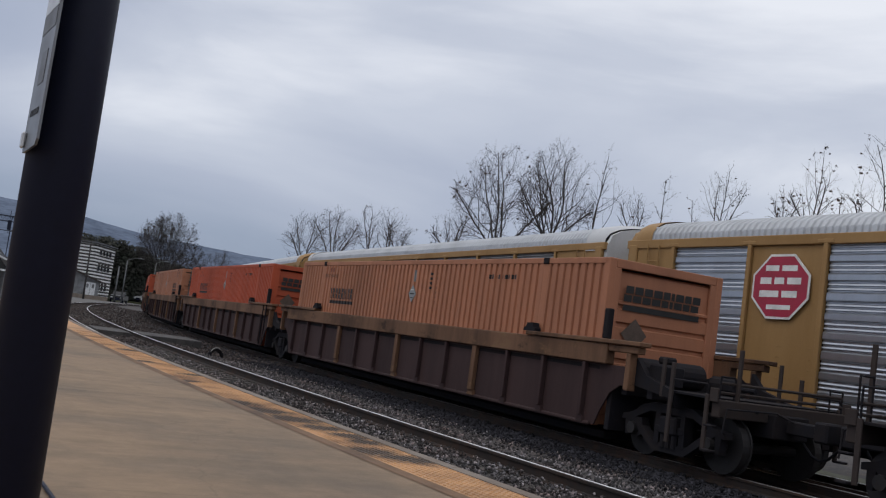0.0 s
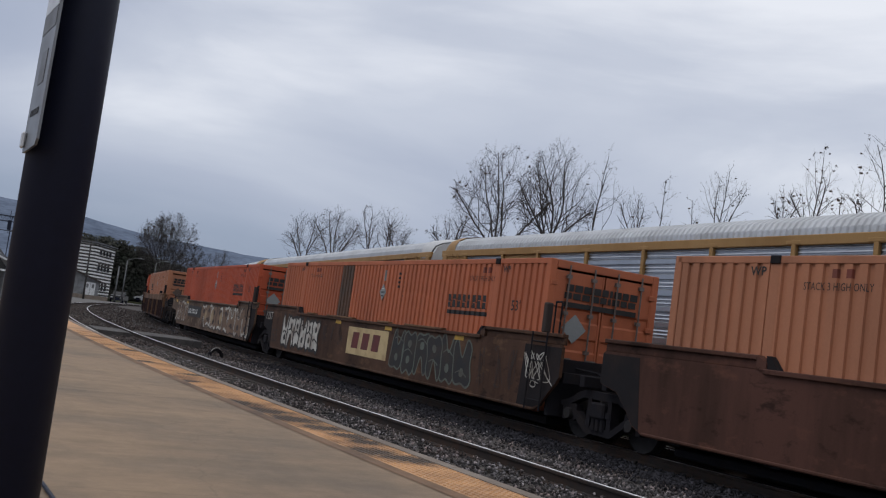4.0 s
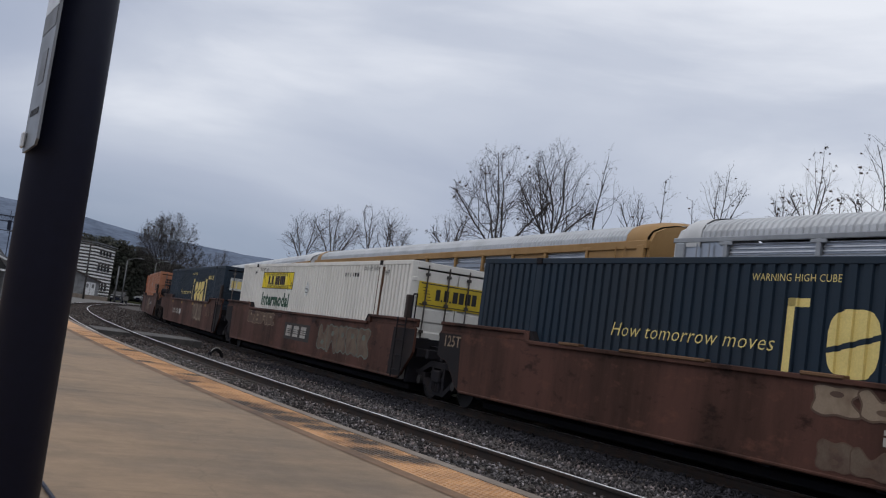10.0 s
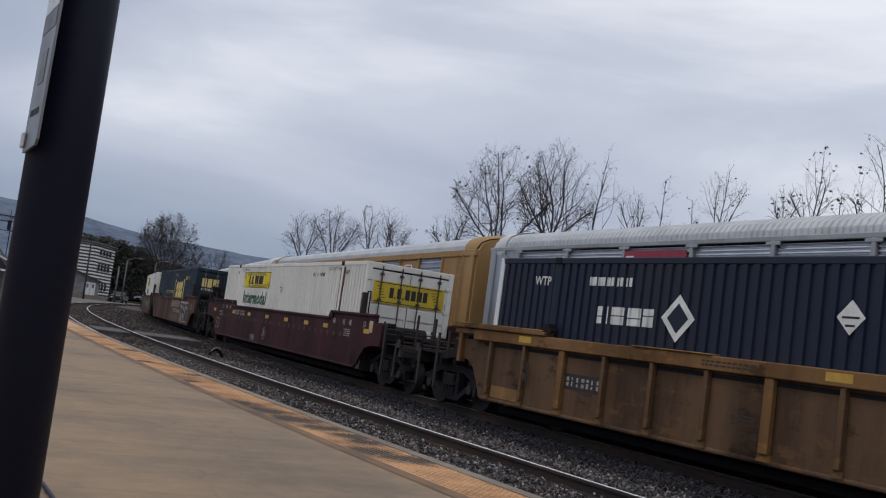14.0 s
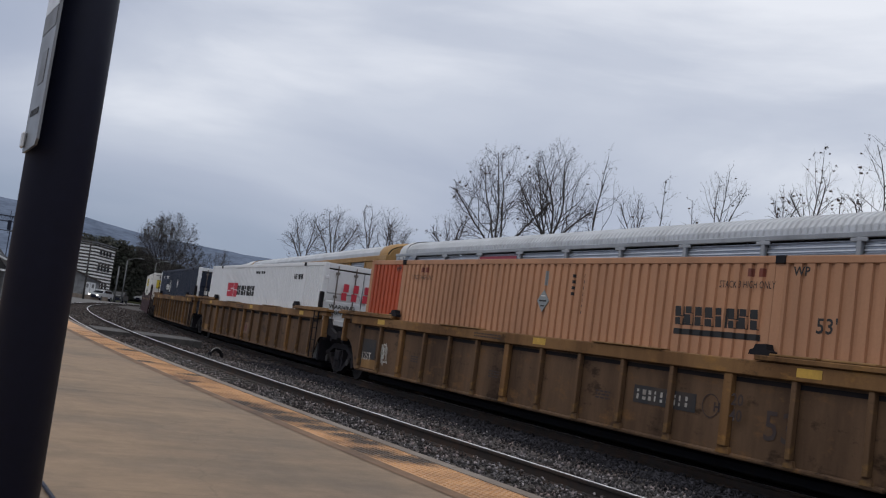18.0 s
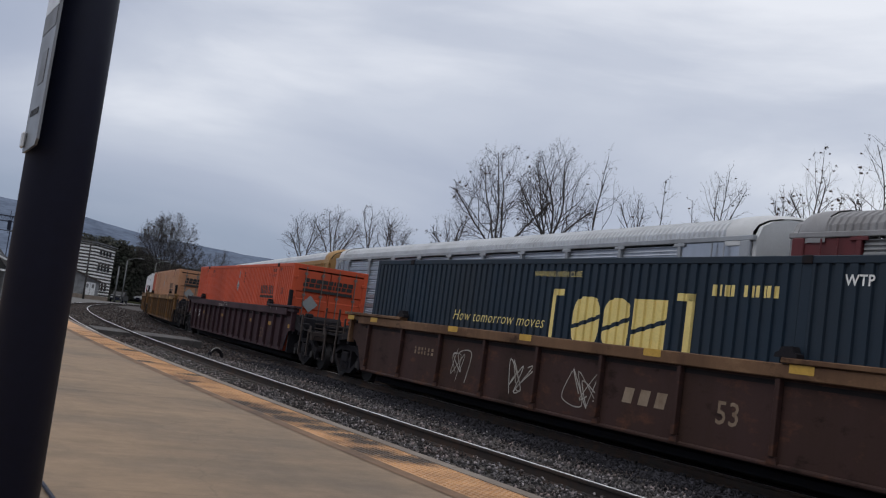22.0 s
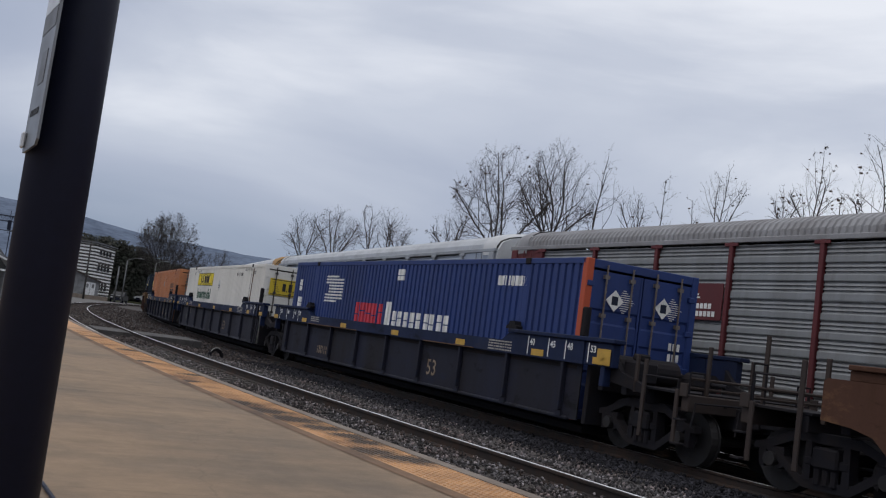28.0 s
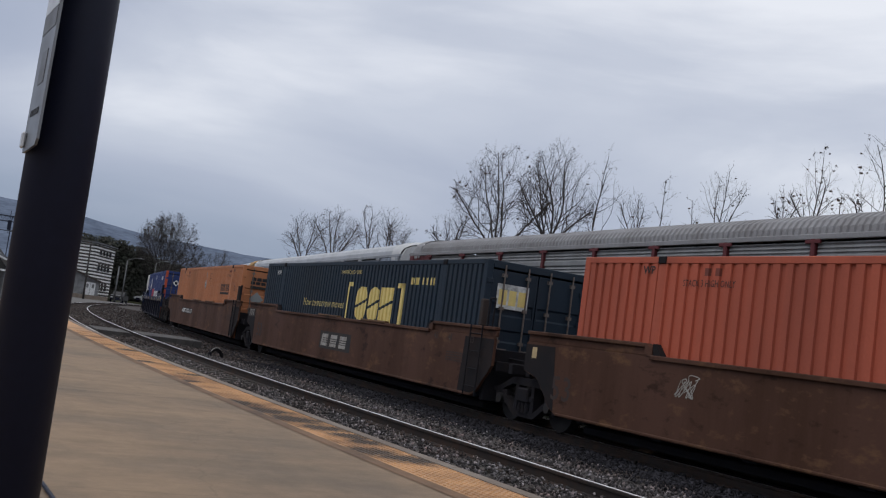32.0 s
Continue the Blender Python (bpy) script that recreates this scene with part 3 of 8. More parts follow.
def ribbon(g, pts, width, m, closed=False):
    n = len(g.v)
    k = len(pts)
    for i in range(k):
        a, b = pts[(i - 1) % k if closed else max(i - 1, 0)], pts[(i + 1) % k if closed else min(i + 1, k - 1)]
        d = (b - a)
        d = d.normalized() if d.length > 1e-6 else Vector((1, 0))
        o = Vector((-d.y, d.x)) * width / 2
        for q in (pts[i] + o, pts[i] - o):
            g.v.append(tuple(m @ Vector((q.x, q.y, 0))))
    for i in range(k if closed else k - 1):
        j = (i + 1) % k
        g.f.append((n + 2 * i, n + 2 * i + 1, n + 2 * j + 1, n + 2 * j))


# ---------------- containers ----------------
CL, CW, CH = 8.077, 1.295, 2.90
_share = {}


def paint(name, color, **k):
    k.setdefault("mask_at", (0.40, 0.66))
    return mat(name, color, k.pop("rough", 0.55), dirt=k.pop("dirt", 0.25), grime=k.pop("grime", tuple(c * 0.45 + 0.015 for c in color)), scale=k.pop("scale", 0.8), fine=30, vary=0.06, bump=0.05, streak=True, spec=k.pop("spec", 0.3), **k)


def shared(key, build):
    if key not in _share:
        _share[key] = build()
    return _share[key].copy()


def side_wall_mesh(sign):
    g = Geo()
    ys = breaks(-CL + 0.06, CL - 0.06)
    for y in ys:
        x = sign * (1.283 - rib(y))
        g.v += [(x, y, 0.15), (x, y, 2.80)]
    for i in range(len(ys) - 1):
        g.f.append((2 * i, 2 * i + 1, 2 * i + 3, 2 * i + 2))
    return g.mesh("side_wall")


def door_mesh(sign):
    g = Geo()
    x0, x1 = (0.015, 1.17) if sign > 0 else (-1.17, -0.015)
    zs = [(0.2, 0), (0.62, 0), (0.66, 1), (0.86, 1), (0.90, 0), (1.18, 0), (1.22, 1), (1.42, 1), (1.46, 0), (1.74, 0), (1.78, 1), (1.98, 1), (2.02, 0), (2.70, 0)]
    for z, d in zs:
        g.v += [(x0, -8.05 + 0.03 * d, z), (x1, -8.05 + 0.03 * d, z)]
    for i in range(len(zs) - 1):
        g.f.append((2 * i, 2 * i + 1, 2 * i + 3, 2 * i + 2))
    g.box(x0, x0 + 0.04, -8.06, -8.0, 0.2, 2.7).box(x1 - 0.04, x1, -8.06, -8.0, 0.2, 2.7)
    return g.mesh("door")


def endwall_mesh():
    """Blind end: a recessed name panel above wide horizontal ribs."""
    g = Geo()
    prof = [(0.2, 1), (0.24, 0)]
    for i in range(6):
        z = 0.24 + 0.315 * i
        prof += [(z + 0.21, 0), (z + 0.235, 1), (z + 0.285, 1), (z + 0.315, 0)]
    prof += [(2.17, 0), (2.19, 1), (2.68, 1), (2.70, 0)]
    for z, d in prof:
        g.v += [(-1.19, -8.05 + 0.045 * d, z), (1.19, -8.05 + 0.045 * d, z)]
    for i in range(len(prof) - 1):
        g.f.append((2 * i, 2 * i + 1, 2 * i + 3, 2 * i + 2))
    for sx in (-1, 1):
        a, b = sorted((sx * 1.02, sx * 1.16))
        g.box(a, b, -8.068, -8.0, 0.19, 2.74, 0.01)
    return g.mesh("end_wall")


def roof_mesh():
    g = Geo()
    k = 0
    ys = np.linspace(-CL + 0.08, CL - 0.08, 120)
    for i, y in enumerate(ys):
        z = CH - 0.012 - (0.018 if i % 4 in (1, 2) else 0)
        g.v += [(-1.24, y, z), (1.24, y, z)]
    for i in range(len(ys) - 1):
        g.f.append((2 * i, 2 * i + 1, 2 * i + 3, 2 * i + 2))
    return g.mesh("roof")


def post_mesh():
    g = Geo().box(-0.075, 0.075, -0.075, 0.075, 0.0, CH, 0.012)
    return g.mesh("corner_post")


def rail_mesh():
    g = Geo().box(-0.045, 0.045, -CL + 0.075, CL - 0.075, -0.055, 0.055, 0.01)
    return g.mesh("rail")


def coated(me, m):
    me.materials.clear()
    me.materials.append(m)
    return me


def container(name, label, body, post=None, rear="doors", frame_col=None):
    """A 53-foot ribbed container, its floor centre at the origin, its doors or end wall to the rear."""
    post = post or body
    c = thing(name, label, "container", "containers of the freight train")
    part("side_wall", coated(shared("w-", lambda: side_wall_mesh(-1)), body), None, c)
    part("side_wall", coated(shared("w+", lambda: side_wall_mesh(1)), body), None, c)
    part("roof", coated(shared("roof", roof_mesh), M_CROOF), None, c)
    g = Geo().box(-1.2, 1.2, -8.0, 8.0, 0.04, 0.16)
    part("floor", coated(shared("floor", lambda: g.mesh("floor")), M_STEELDARK), None, c)
    for sx in (-1, 1):
        for z in (0.095, CH - 0.055):
            o = part("top_rail" if z > 1 else "bottom_rail", coated(shared("rail", rail_mesh), body), None, c)
            o.location = (sx * (CW - 0.048), 0, z)
        for sy in (-1, 1):
            o = part("corner_post", coated(shared("post", post_mesh), post), None, c)
            o.location = (sx * (CW - 0.078), sy * (CL - 0.077), 0)
            lp = Geo().box(-0.05, 0.02, -0.085, 0.085, 0.05, CH - 0.004, 0.006)
            o = part("lifting_post", coated(shared("lp", lambda: lp.mesh("lifting_post")), body), None, c)
            o.location, o.rotation_euler = (sx * (CW - 0.028), sy * 6.06, 0), (0, 0, 0 if sx > 0 else math.pi)
            if sx < 0:
                cast = Geo().box(-0.018, 0.10, -0.09, 0.09, -0.06, 0.06, 0.01)
                o = part("corner_casting", coated(shared("cast", lambda: cast.mesh("corner_casting")), M_STEELDARK), None, c, "dark steel lifting casting")
                o.location = (-CW - 0.002, sy * 6.06, CH - 0.055)
    e = Geo().box(-1.14, 1.14, -CL + 0.01, -CL + 0.13, CH - 0.16, CH - 0.004, 0.01).box(-1.14, 1.14, -CL + 0.01, -CL + 0.13, 0.02, 0.19, 0.01)
    part("end_frame", e, post, c)
    fw = Geo().box(-1.14, 1.14, CL - 0.1, CL - 0.03, 0.02, CH - 0.006, 0.01)
    part("front_wall", coated(shared("fw", lambda: fw.mesh("front_wall")), body), None, c)
    if rear == "doors":
        for s in (-1, 1):
            d = part("door", coated(shared("door%d" % s, lambda: door_mesh(s)), body), None, c)
            for x in (0.28, 0.86):
                r = Geo().tube((0, 0, 0.08), (0, 0, 2.82), 0.019, sides=6)
                for z in (0.3, 1.2, 1.9, 2.6):
                    r.box(-0.05, 0.05, -0.02, 0.05, z - 0.035, z + 0.035)
                r.box(-0.02, 0.22, -0.035, -0.01, 1.02, 1.06)
                o = part("lock_rod", coated(shared("rod", lambda: r.mesh("lock_rod")), M_RODS if frame_col is None else frame_col), None, d)
                o.location = (s * x, -8.10, 0)
            for z in (0.45, 1.1, 1.8, 2.45):
                h = Geo().box(-0.09, 0.05, -0.03, 0.03, -0.05, 0.05, 0.01)
                o = part("hinge", coated(shared("hinge", lambda: h.mesh("hinge")), post), None, d)
                o.location = (s * 1.17, -8.07, z)
    else:
        part("end_wall", coated(shared("ew", endwall_mesh), body), None, c)
    return c


M_CROOF = mat("dusty_container_roof", (0.20, 0.17, 0.15), 0.8, dirt=0.4, scale=0.7)
M_DARKRODS = mat("dark_door_rods", (0.05, 0.045, 0.043), 0.5, 0.2, dirt=0.3, grime=RUST, scale=4)
M_RODS = mat("door_rod_steel", (0.16, 0.14, 0.13), 0.5, 0.3, dirt=0.4, grime=RUST, scale=4)
M_BLACK = mat("black_lettering", (0.009, 0.009, 0.010), 0.6, dirt=0.1, scale=2, bump=0)
M_WHITE = mat("white_lettering", (0.72, 0.72, 0.70), 0.6, dirt=0.15, scale=3, bump=0)
M_YELLOW = mat("yellow_lettering", (0.70, 0.56, 0.20), 0.6, dirt=0.12, grime=(0.4, 0.3, 0.1), scale=2, bump=0)
M_SIGNYEL = mat("bright_yellow_panel", (0.80, 0.62, 0.02), 0.55, dirt=0.08, grime=(0.5, 0.38, 0.03), scale=2, bump=0)
M_PALEYEL = mat("pale_yellow_field", (0.82, 0.68, 0.10), 0.55, dirt=0.1, grime=(0.5, 0.4, 0.06), scale=2, bump=0)
M_DARKBROWN = mat("dark_brown_lettering", (0.030, 0.016, 0.014), 0.6, dirt=0.1, scale=2, bump=0)
M_SIGNDULL = mat("weathered_yellow_panel", (0.55, 0.40, 0.02), 0.55, dirt=0.25, grime=(0.3, 0.22, 0.03), scale=2, bump=0)
M_GREENLET = mat("green_lettering", (0.010, 0.062, 0.030), 0.6, dirt=0.1, scale=3, bump=0)
M_REDLET = mat("red_lettering", (0.50, 0.025, 0.05), 0.55, dirt=0.1, scale=3, bump=0)
M_BROWNLET = mat("brown_lettering", (0.16, 0.035, 0.02), 0.6, dirt=0.2, scale=3, bump=0)
M_PLACARD = mat("grey_placard", (0.22, 0.24, 0.245), 0.5, dirt=0.3, grime=(0.25, 0.26, 0.26), scale=5, bump=0)
M_DARKPLAC = mat("browned_placard", (0.075, 0.052, 0.040), 0.7, dirt=0.4, grime=(0.13, 0.09, 0.07), scale=5, bump=0)
M_REFLECT = mat("yellow_reflector", (0.50, 0.30, 0.045), 0.5, dirt=0.3, grime=(0.3, 0.18, 0.03), scale=4, bump=0)
M_REFLECTD = mat("dirt_covered_reflector", (0.30, 0.165, 0.035), 0.65, dirt=0.6, grime=(0.13, 0.075, 0.028), scale=5, bump=0)

C_ORANGE = paint("orange_paint", (0.42, 0.077, 0.030))
C_VIVID = paint("vivid_orange_paint", (0.50, 0.074, 0.026))
C_SALMON = paint("faded_salmon_paint", (0.3864, 0.1610, 0.0874))
C_PEACH = paint("sun_bleached_peach_paint", (0.4600, 0.1794, 0.0782))
C_PALE = paint("pale_bleached_peach_paint", (0.4232, 0.2162, 0.1196))
C_CORAL = paint("faded_coral_orange_paint", (0.4232, 0.1242, 0.0570))
C_RED = paint("faded_red_paint", (0.4232, 0.0966, 0.0534))
C_GREEN = paint("dark_blue_green_paint", (0.008, 0.020, 0.036))
C_WHITE = paint("off_white_paint", (0.70, 0.68, 0.635), dirt=0.16)
C_BRIGHT = paint("clean_white_paint", (0.6612, 0.6699, 0.6873), dirt=0.06)
C_NAVY = paint("navy_paint", (0.008, 0.014, 0.034))
C_BLUE = paint("royal_blue_paint", (0.018, 0.040, 0.155))
C_ENDORANGE = paint("orange_end_paint", (0.42, 0.078, 0.034))


def word_on(c, name, text, h, y, z, m, slant=0.0, length=None, bold=0.004):
    me = words(text, h, slant, 1.0, bold)
    if length:
        w = max(v.co.x for v in me.vertices)
        me.transform(Matrix.Diagonal((length / w, 1, 1, 1)))
    me.transform(Matrix.Translation((-1.2872, y, z)) @ NEAR)
    part(name, coated(me, m), None, c)


def word_rear(c, name, text, h, x, z, m, squeeze=1.0):
    me = words(text, h, 0, squeeze)
    me.transform(Matrix.Translation((x, -8.075, z)) @ REAR)
    part(name, coated(me, m), None, c)


def diamond(c, y, z, m=None, r=0.30):
    me = bpy.data.meshes.new("placard")
    b = bmesh.new()
    vs = [b.verts.new((-1.298, y + u, z + w)) for u, w in ((r, 0), (0, r * 1.05), (-r, 0), (0, -r * 1.05))]
    b.faces.new(vs)
    q = bmesh.ops.extrude_face_region(b, geom=b.faces[:])
    for v in q["geom"]:
        if isinstance(v, bmesh.types.BMVert):
            v.co.x += 0.012
    b.to_mesh(me)
    b.free()
    ob = part("placard", coated(me, m or M_PLACARD), None, c, "grey diamond-shaped placard")
    mm = NEAR.copy()
    mm.translation = (-1.3, y, z)
    part("placard_bar", flat(Geo(), -r * 0.62, r * 0.62, -0.015, 0.015, mm), M_BLACK, ob)
    part("placard_bar", flat(Geo(), -r * 0.34, r * 0.34, r * 0.42, r * 0.42 + 0.02, mm), M_WHITE, ob)
    part("placard_bar", flat(Geo(), -r * 0.34, r * 0.34, -r * 0.55, -r * 0.42, mm), M_BLACK, ob)


def trucker(label, body, flip=False, rear="doors", post=None, patch=None, high="3"):
    """Orange-family container with a black name bar, underline, placard and small marks."""
    c = container("container", label, body, post, rear)
    k = -1 if flip else 1
    g = Geo()
    y = -4.02 if not flip else 5.31
    ye = side_blocks(g, y, 1.83, 0.29, [0.17, 0.18, 0.18, 0.20, 0.16, 0.08, 0.18, 0.16, 0.18], 0.03, lean=-0.12)
    part("name_mark", g, M_BLACK, c, "row of black blocks")
    part("underline", side_bar(Geo(), y + 0.02, ye, 1.68, 1.77), M_BLACK, c, "black bar")
    diamond(c, -0.25, 2.08, r=0.20)
    part("stripe_mark", side_bar(Geo(), -0.22, -0.28, 2.38, 2.66), M_PLACARD, c)
    word_on(c, "small_word", "STACK %s HIGH ONLY" % high, 0.11, -4.9 if not flip else 6.0, 2.43, M_BLACK, length=1.1, bold=0.0)
    g = Geo()
    for i in range(2):
        y0 = (-5.45 if not flip else 5.6) - 0.22 * i
        side_bar(g, y0, y0 - 0.1, 2.60, 2.72)
    part("small_mark", g, M_BROWNLET, c)
    g = Geo()
    if flip:
        side_blocks(g, -3.9, 2.48, 0.09, [0.06] * 9, 0.07)
        part("number_bar", g, M_BLACK, c)
    else:
        word_on(c, "small_word", "STACK %s HIGH ONLY" % high, 0.11, 5.55, 2.43, M_BLACK, length=1.1, bold=0.0)
        word_on(c, "small_mark", "WP", 0.13, 6.5, 2.62, M_BLACK)
        for i in range(2):
            part("small_mark", side_bar(Geo(), 5.1 - 0.22 * i, 5.0 - 0.22 * i, 2.60, 2.72), M_BROWNLET, c)
    g = Geo()
    for i in range(7):
        side_bar(g, -1.44, -1.50, 1.88 + 0.11 * i, 1.94 + 0.11 * i)
    for i in range(4):
        side_bar(g, -1.12, -1.18, 2.21 + 0.11 * i, 2.27 + 0.11 * i)
    part("upright_bar", g, M_BLACK, c)
    if not flip:
        word_on(c, "length_mark", "53'", 0.21, -6.77, 1.85, M_BLACK)
        word_on(c, "small_mark", "WP", 0.13, -6.3, 2.62, M_BLACK)
    # rear end
    zz = REAR.copy()
    zz.translation = (0, -8.078, 0)
    g = Geo()
    x = -0.92
    for w in (0.17, 0.18, 0.18, 0.19, 0.15, 0.07, 0.18, 0.15, 0.18):
        flat(g, x, x + w, 2.18, 2.30, zz)
        flat(g, x + 0.03, x + w + 0.03, 2.325, 2.46, zz)
        x += w + 0.03
    part("name_mark", g, M_BLACK, c, "row of black blocks")
    part("underline", flat(Geo(), -0.92, x, 2.02, 2.12, zz), M_BLACK, c)
    d = Geo()
    m2 = zz @ Matrix.Translation((-0.62, 1.62, 0.004)) @ Matrix.Rotation(math.pi / 4, 4, "Z")
    flat(d, -0.2, 0.2, -0.2, 0.2, m2)
    part("placard", d, M_PLACARD if rear == "doors" else M_DARKPLAC, c, "weathered diamond-shaped placard")
    if patch:
        part("dark_patch", side_bar(Geo(), 2.95, 2.0, 0.16, 2.8, lift=0.003), patch, c, "dark brown repaired panel strip")
    return c


def rounded_block(g, y, w, z0, z1, r=0.3):
    """A painted block with rounded corners and a slanted slit, following the ribs."""
    ys = sorted(set(round(float(v), 4) for v in list(breaks(y - w, y)) + list(np.linspace(y - w, y, 25))))
    for upper in (False, True):
        n = len(g.v)
        for v in ys:
            e = min(y - v, v - (y - w))
            d = r - math.sqrt(max(r * r - (r - min(e, r)) ** 2, 0.0))
            mid = (z0 + z1) / 2 + 0.22 * ((y - v) / w - 0.5)
            lo, hi = (mid + 0.04, z1 - d) if upper else (z0 + d, mid - 0.04)
            x = -1.283 + rib(v) - 0.004
            g.v += [(x, v, lo), (x, v, max(hi, lo + 0.01))]
        for i in range(len(ys) - 1):
            g.f.append((n + 2 * i, n + 2 * i + 1, n + 2 * i + 3, n + 2 * i + 2))
    return g


def bracket_box(label, logo_panel=None, wtp=0.0):
    c = container("container", label, C_GREEN)
    g = Geo()
    for y, w0, w1 in ((-0.05, -0.05, -0.46), (-3.76, -3.50, -3.92)):
        side_bar(g, y, y - 0.16, 1.05, 2.32)
        side_bar(g, w0, w1, 2.20, 2.32)
        side_bar(g, w0, w1, 1.05, 1.16)
    part("bracket_mark", g, M_YELLOW, c, "pale yellow square brackets")
    g = Geo()
    part("emblem", rounded_block(Geo(), -0.80, 0.80, 1.3, 2.2), M_YELLOW, c, "pale yellow rounded block")
    part("emblem", rounded_block(Geo(), -1.70, 0.72, 1.3, 2.2), M_YELLOW, c, "pale yellow rounded block")
    part("emblem", rounded_block(Geo(), -2.50, 0.84, 1.3, 2.2, 0.0), M_YELLOW, c, "pale yellow block")
    word_on(c, "side_word", "INTERMODAL", 0.15, -0.85, 1.08, M_YELLOW, length=2.5)
    word_on(c, "slogan", "How tomorrow moves", 0.24, 3.70, 1.56, M_YELLOW, slant=0.25, length=3.62, bold=-0.003)
    if wtp:
        word_on(c, "small_mark", "WTP", 0.15, wtp, 2.50, M_WHITE)
    word_on(c, "small_word", "WARNING HIGH CUBE", 0.11, 0.62, 2.55, M_YELLOW, length=1.56, bold=-0.001)
    g = Geo()
    side_blocks(g, -4.3, 2.30, 0.17, [0.07] * 4, 0.06)
    side_blocks(g, -4.95, 2.30, 0.17, [0.07, 0.06, 0.07, 0.04, 0.07, 0.07], 0.05)
    part("number_bar", g, M_YELLOW, c)
    zz = REAR.copy()
    zz.translation = (0, -8.078, 0)
    if logo_panel:
        part("logo_panel", flat(Geo(), -1.0, -0.22, 1.9, 2.42, zz), logo_panel, c, "pale square panel on the door")
        zz.translation = (0, -8.082, 0)
        g = flat(flat(flat(Geo(), -0.95, -0.75, 1.98, 2.3, zz), -0.70, -0.52, 1.98, 2.3, zz), -0.47, -0.26, 1.98, 2.3, zz)
        part("emblem", g, M_YELLOW, c)
    else:
        g = flat(flat(flat(Geo(), -0.98, -0.76, 2.0, 2.42, zz), -0.71, -0.50, 2.0, 2.42, zz), -0.45, -0.18, 2.0, 2.42, zz)
        part("emblem", g, M_YELLOW, c, "three pale yellow blocks on the door")
        word_rear(c, "door_word", "INTERMODAL", 0.11, -0.98, 1.82, M_WHITE, 1.05)
    return c


def panel_box(label, body=None, front_marks=True):
    c = container("container", label, body or C_WHITE, frame_col=M_DARKRODS)
    part("logo_panel", side_bar(Geo(), 5.22, 1.46, 2.02, 2.60), M_SIGNYEL, c, "yellow panel with a black frame")
    g = Geo()
    for a, b, z0, z1 in ((5.22, 1.46, 2.02, 2.04), (5.22, 1.46, 2.58, 2.60), (5.22, 5.19, 2.02, 2.60), (1.49, 1.46, 2.02, 2.60)):
        side_bar(g, a, b, z0, z1, lift=0.008)
    part("panel_frame", g, M_BLACK, c)
    part("name_ground", side_bar(Geo(), 4.52, 2.2, 2.11, 2.51, lift=0.006), M_PALEYEL, c, "paler yellow field")
    g = Geo()
    y = 4.42
    for w, h in ((0.20, 0.30), (0.06, 0.06), (0.25, 0.30), (0.06, 0.06), (0.27, 0.30), (0.26, 0.30), (0.28, 0.30), (0.23, 0.30)):
        side_bar(g, y, y - w, 2.16, 2.16 + h, lift=0.008)
        y -= w + 0.055
    part("name_mark", g, M_DARKBROWN, c, "row of dark brown blocks")
    g = Geo()
    for i in range(5):
        side_bar(g, 4.86 - 0.02 * i, 2.2 - 0.02 * i, 2.555 - 0.022 * i, 2.563 - 0.022 * i, lift=0.008)
        side_bar(g, 4.56 - 0.02 * i, 1.86 - 0.02 * i, 2.055 + 0.022 * i, 2.063 + 0.022 * i, lift=0.008)
    pl = near_plane(-1.292)
    for u, w, k in ((-5.04, 2.50, 1), (-1.62, 2.12, -1)):
        ribbon(g, curve_pts([(u, w + 0.07 * k), (u - 0.09 * k, w + 0.02 * k), (u - 0.05 * k, w - 0.10 * k), (u + 0.05 * k, w - 0.13 * k), (u + 0.06 * k, w - 0.03 * k), (u - 0.02 * k, w - 0.02 * k)], False), 0.014, pl)
        ribbon(g, [Vector((u, w + 0.06 * k)), Vector((u + 0.42 * k, w - 0.42 * k))], 0.014, pl)
        for i in range(4):
            ribbon(g, [Vector((u - 0.08 * k, w - (0.01 + 0.03 * i) * k)), Vector((u + 0.05 * k, w - (0.0 + 0.03 * i) * k))], 0.008, pl)
    part("scroll_mark", g, M_BLACK, c)
    word_on(c, "intermodal_word", "Intermodal", 0.44, 4.98, 1.44, M_GREENLET, length=3.3, bold=0.024)
    diamond(c, -0.1, 2.06, M_PLACARD2, 0.22)
    part("stripe_mark", side_bar(Geo(), -0.04, -0.09, 2.34, 2.66), M_REDLET, c)
    g = Geo()
    side_blocks(g, -3.4, 2.47, 0.11, [0.05] * 11, 0.055)
    part("number_bar", g, M_BLACK, c)
    word_on(c, "small_word", "STACK LIMIT 3 HIGH", 0.11, -4.8, 2.64, M_BLACK, length=1.12, bold=0.0)
    word_on(c, "small_mark", "WP", 0.14, -6.35, 2.52, M_BLACK)
    if front_marks:
        word_on(c, "small_word", "STACK LIMIT 3 HIGH", 0.11, 5.7, 2.64, M_BLACK, length=1.12, bold=0.0)
        word_on(c, "small_mark", "WP", 0.14, 6.35, 2.52, M_BLACK)
    for y, w, z in ((-5.92, 0.05, 0.2), (-6.15, 0.05, 0.25), (-6.20, 0.03, 1.3), (-6.24, 0.05, 1.7), (-6.30, 0.03, 2.2)):
        part("rust_streak", side_bar(Geo(), y, y - w, z, 2.74, lift=0.003), W_STREAK, c, "brown rust streak")
    zz = REAR.copy()
    zz.translation = (0, -8.074, 0)
    part("door_panel", Geo().box(-1.06, 1.06, -8.072, -8.06, 1.82, 2.42), M_SIGNDULL, c, "yellow name panel across the doors")
    g = Geo()
    x = -0.58
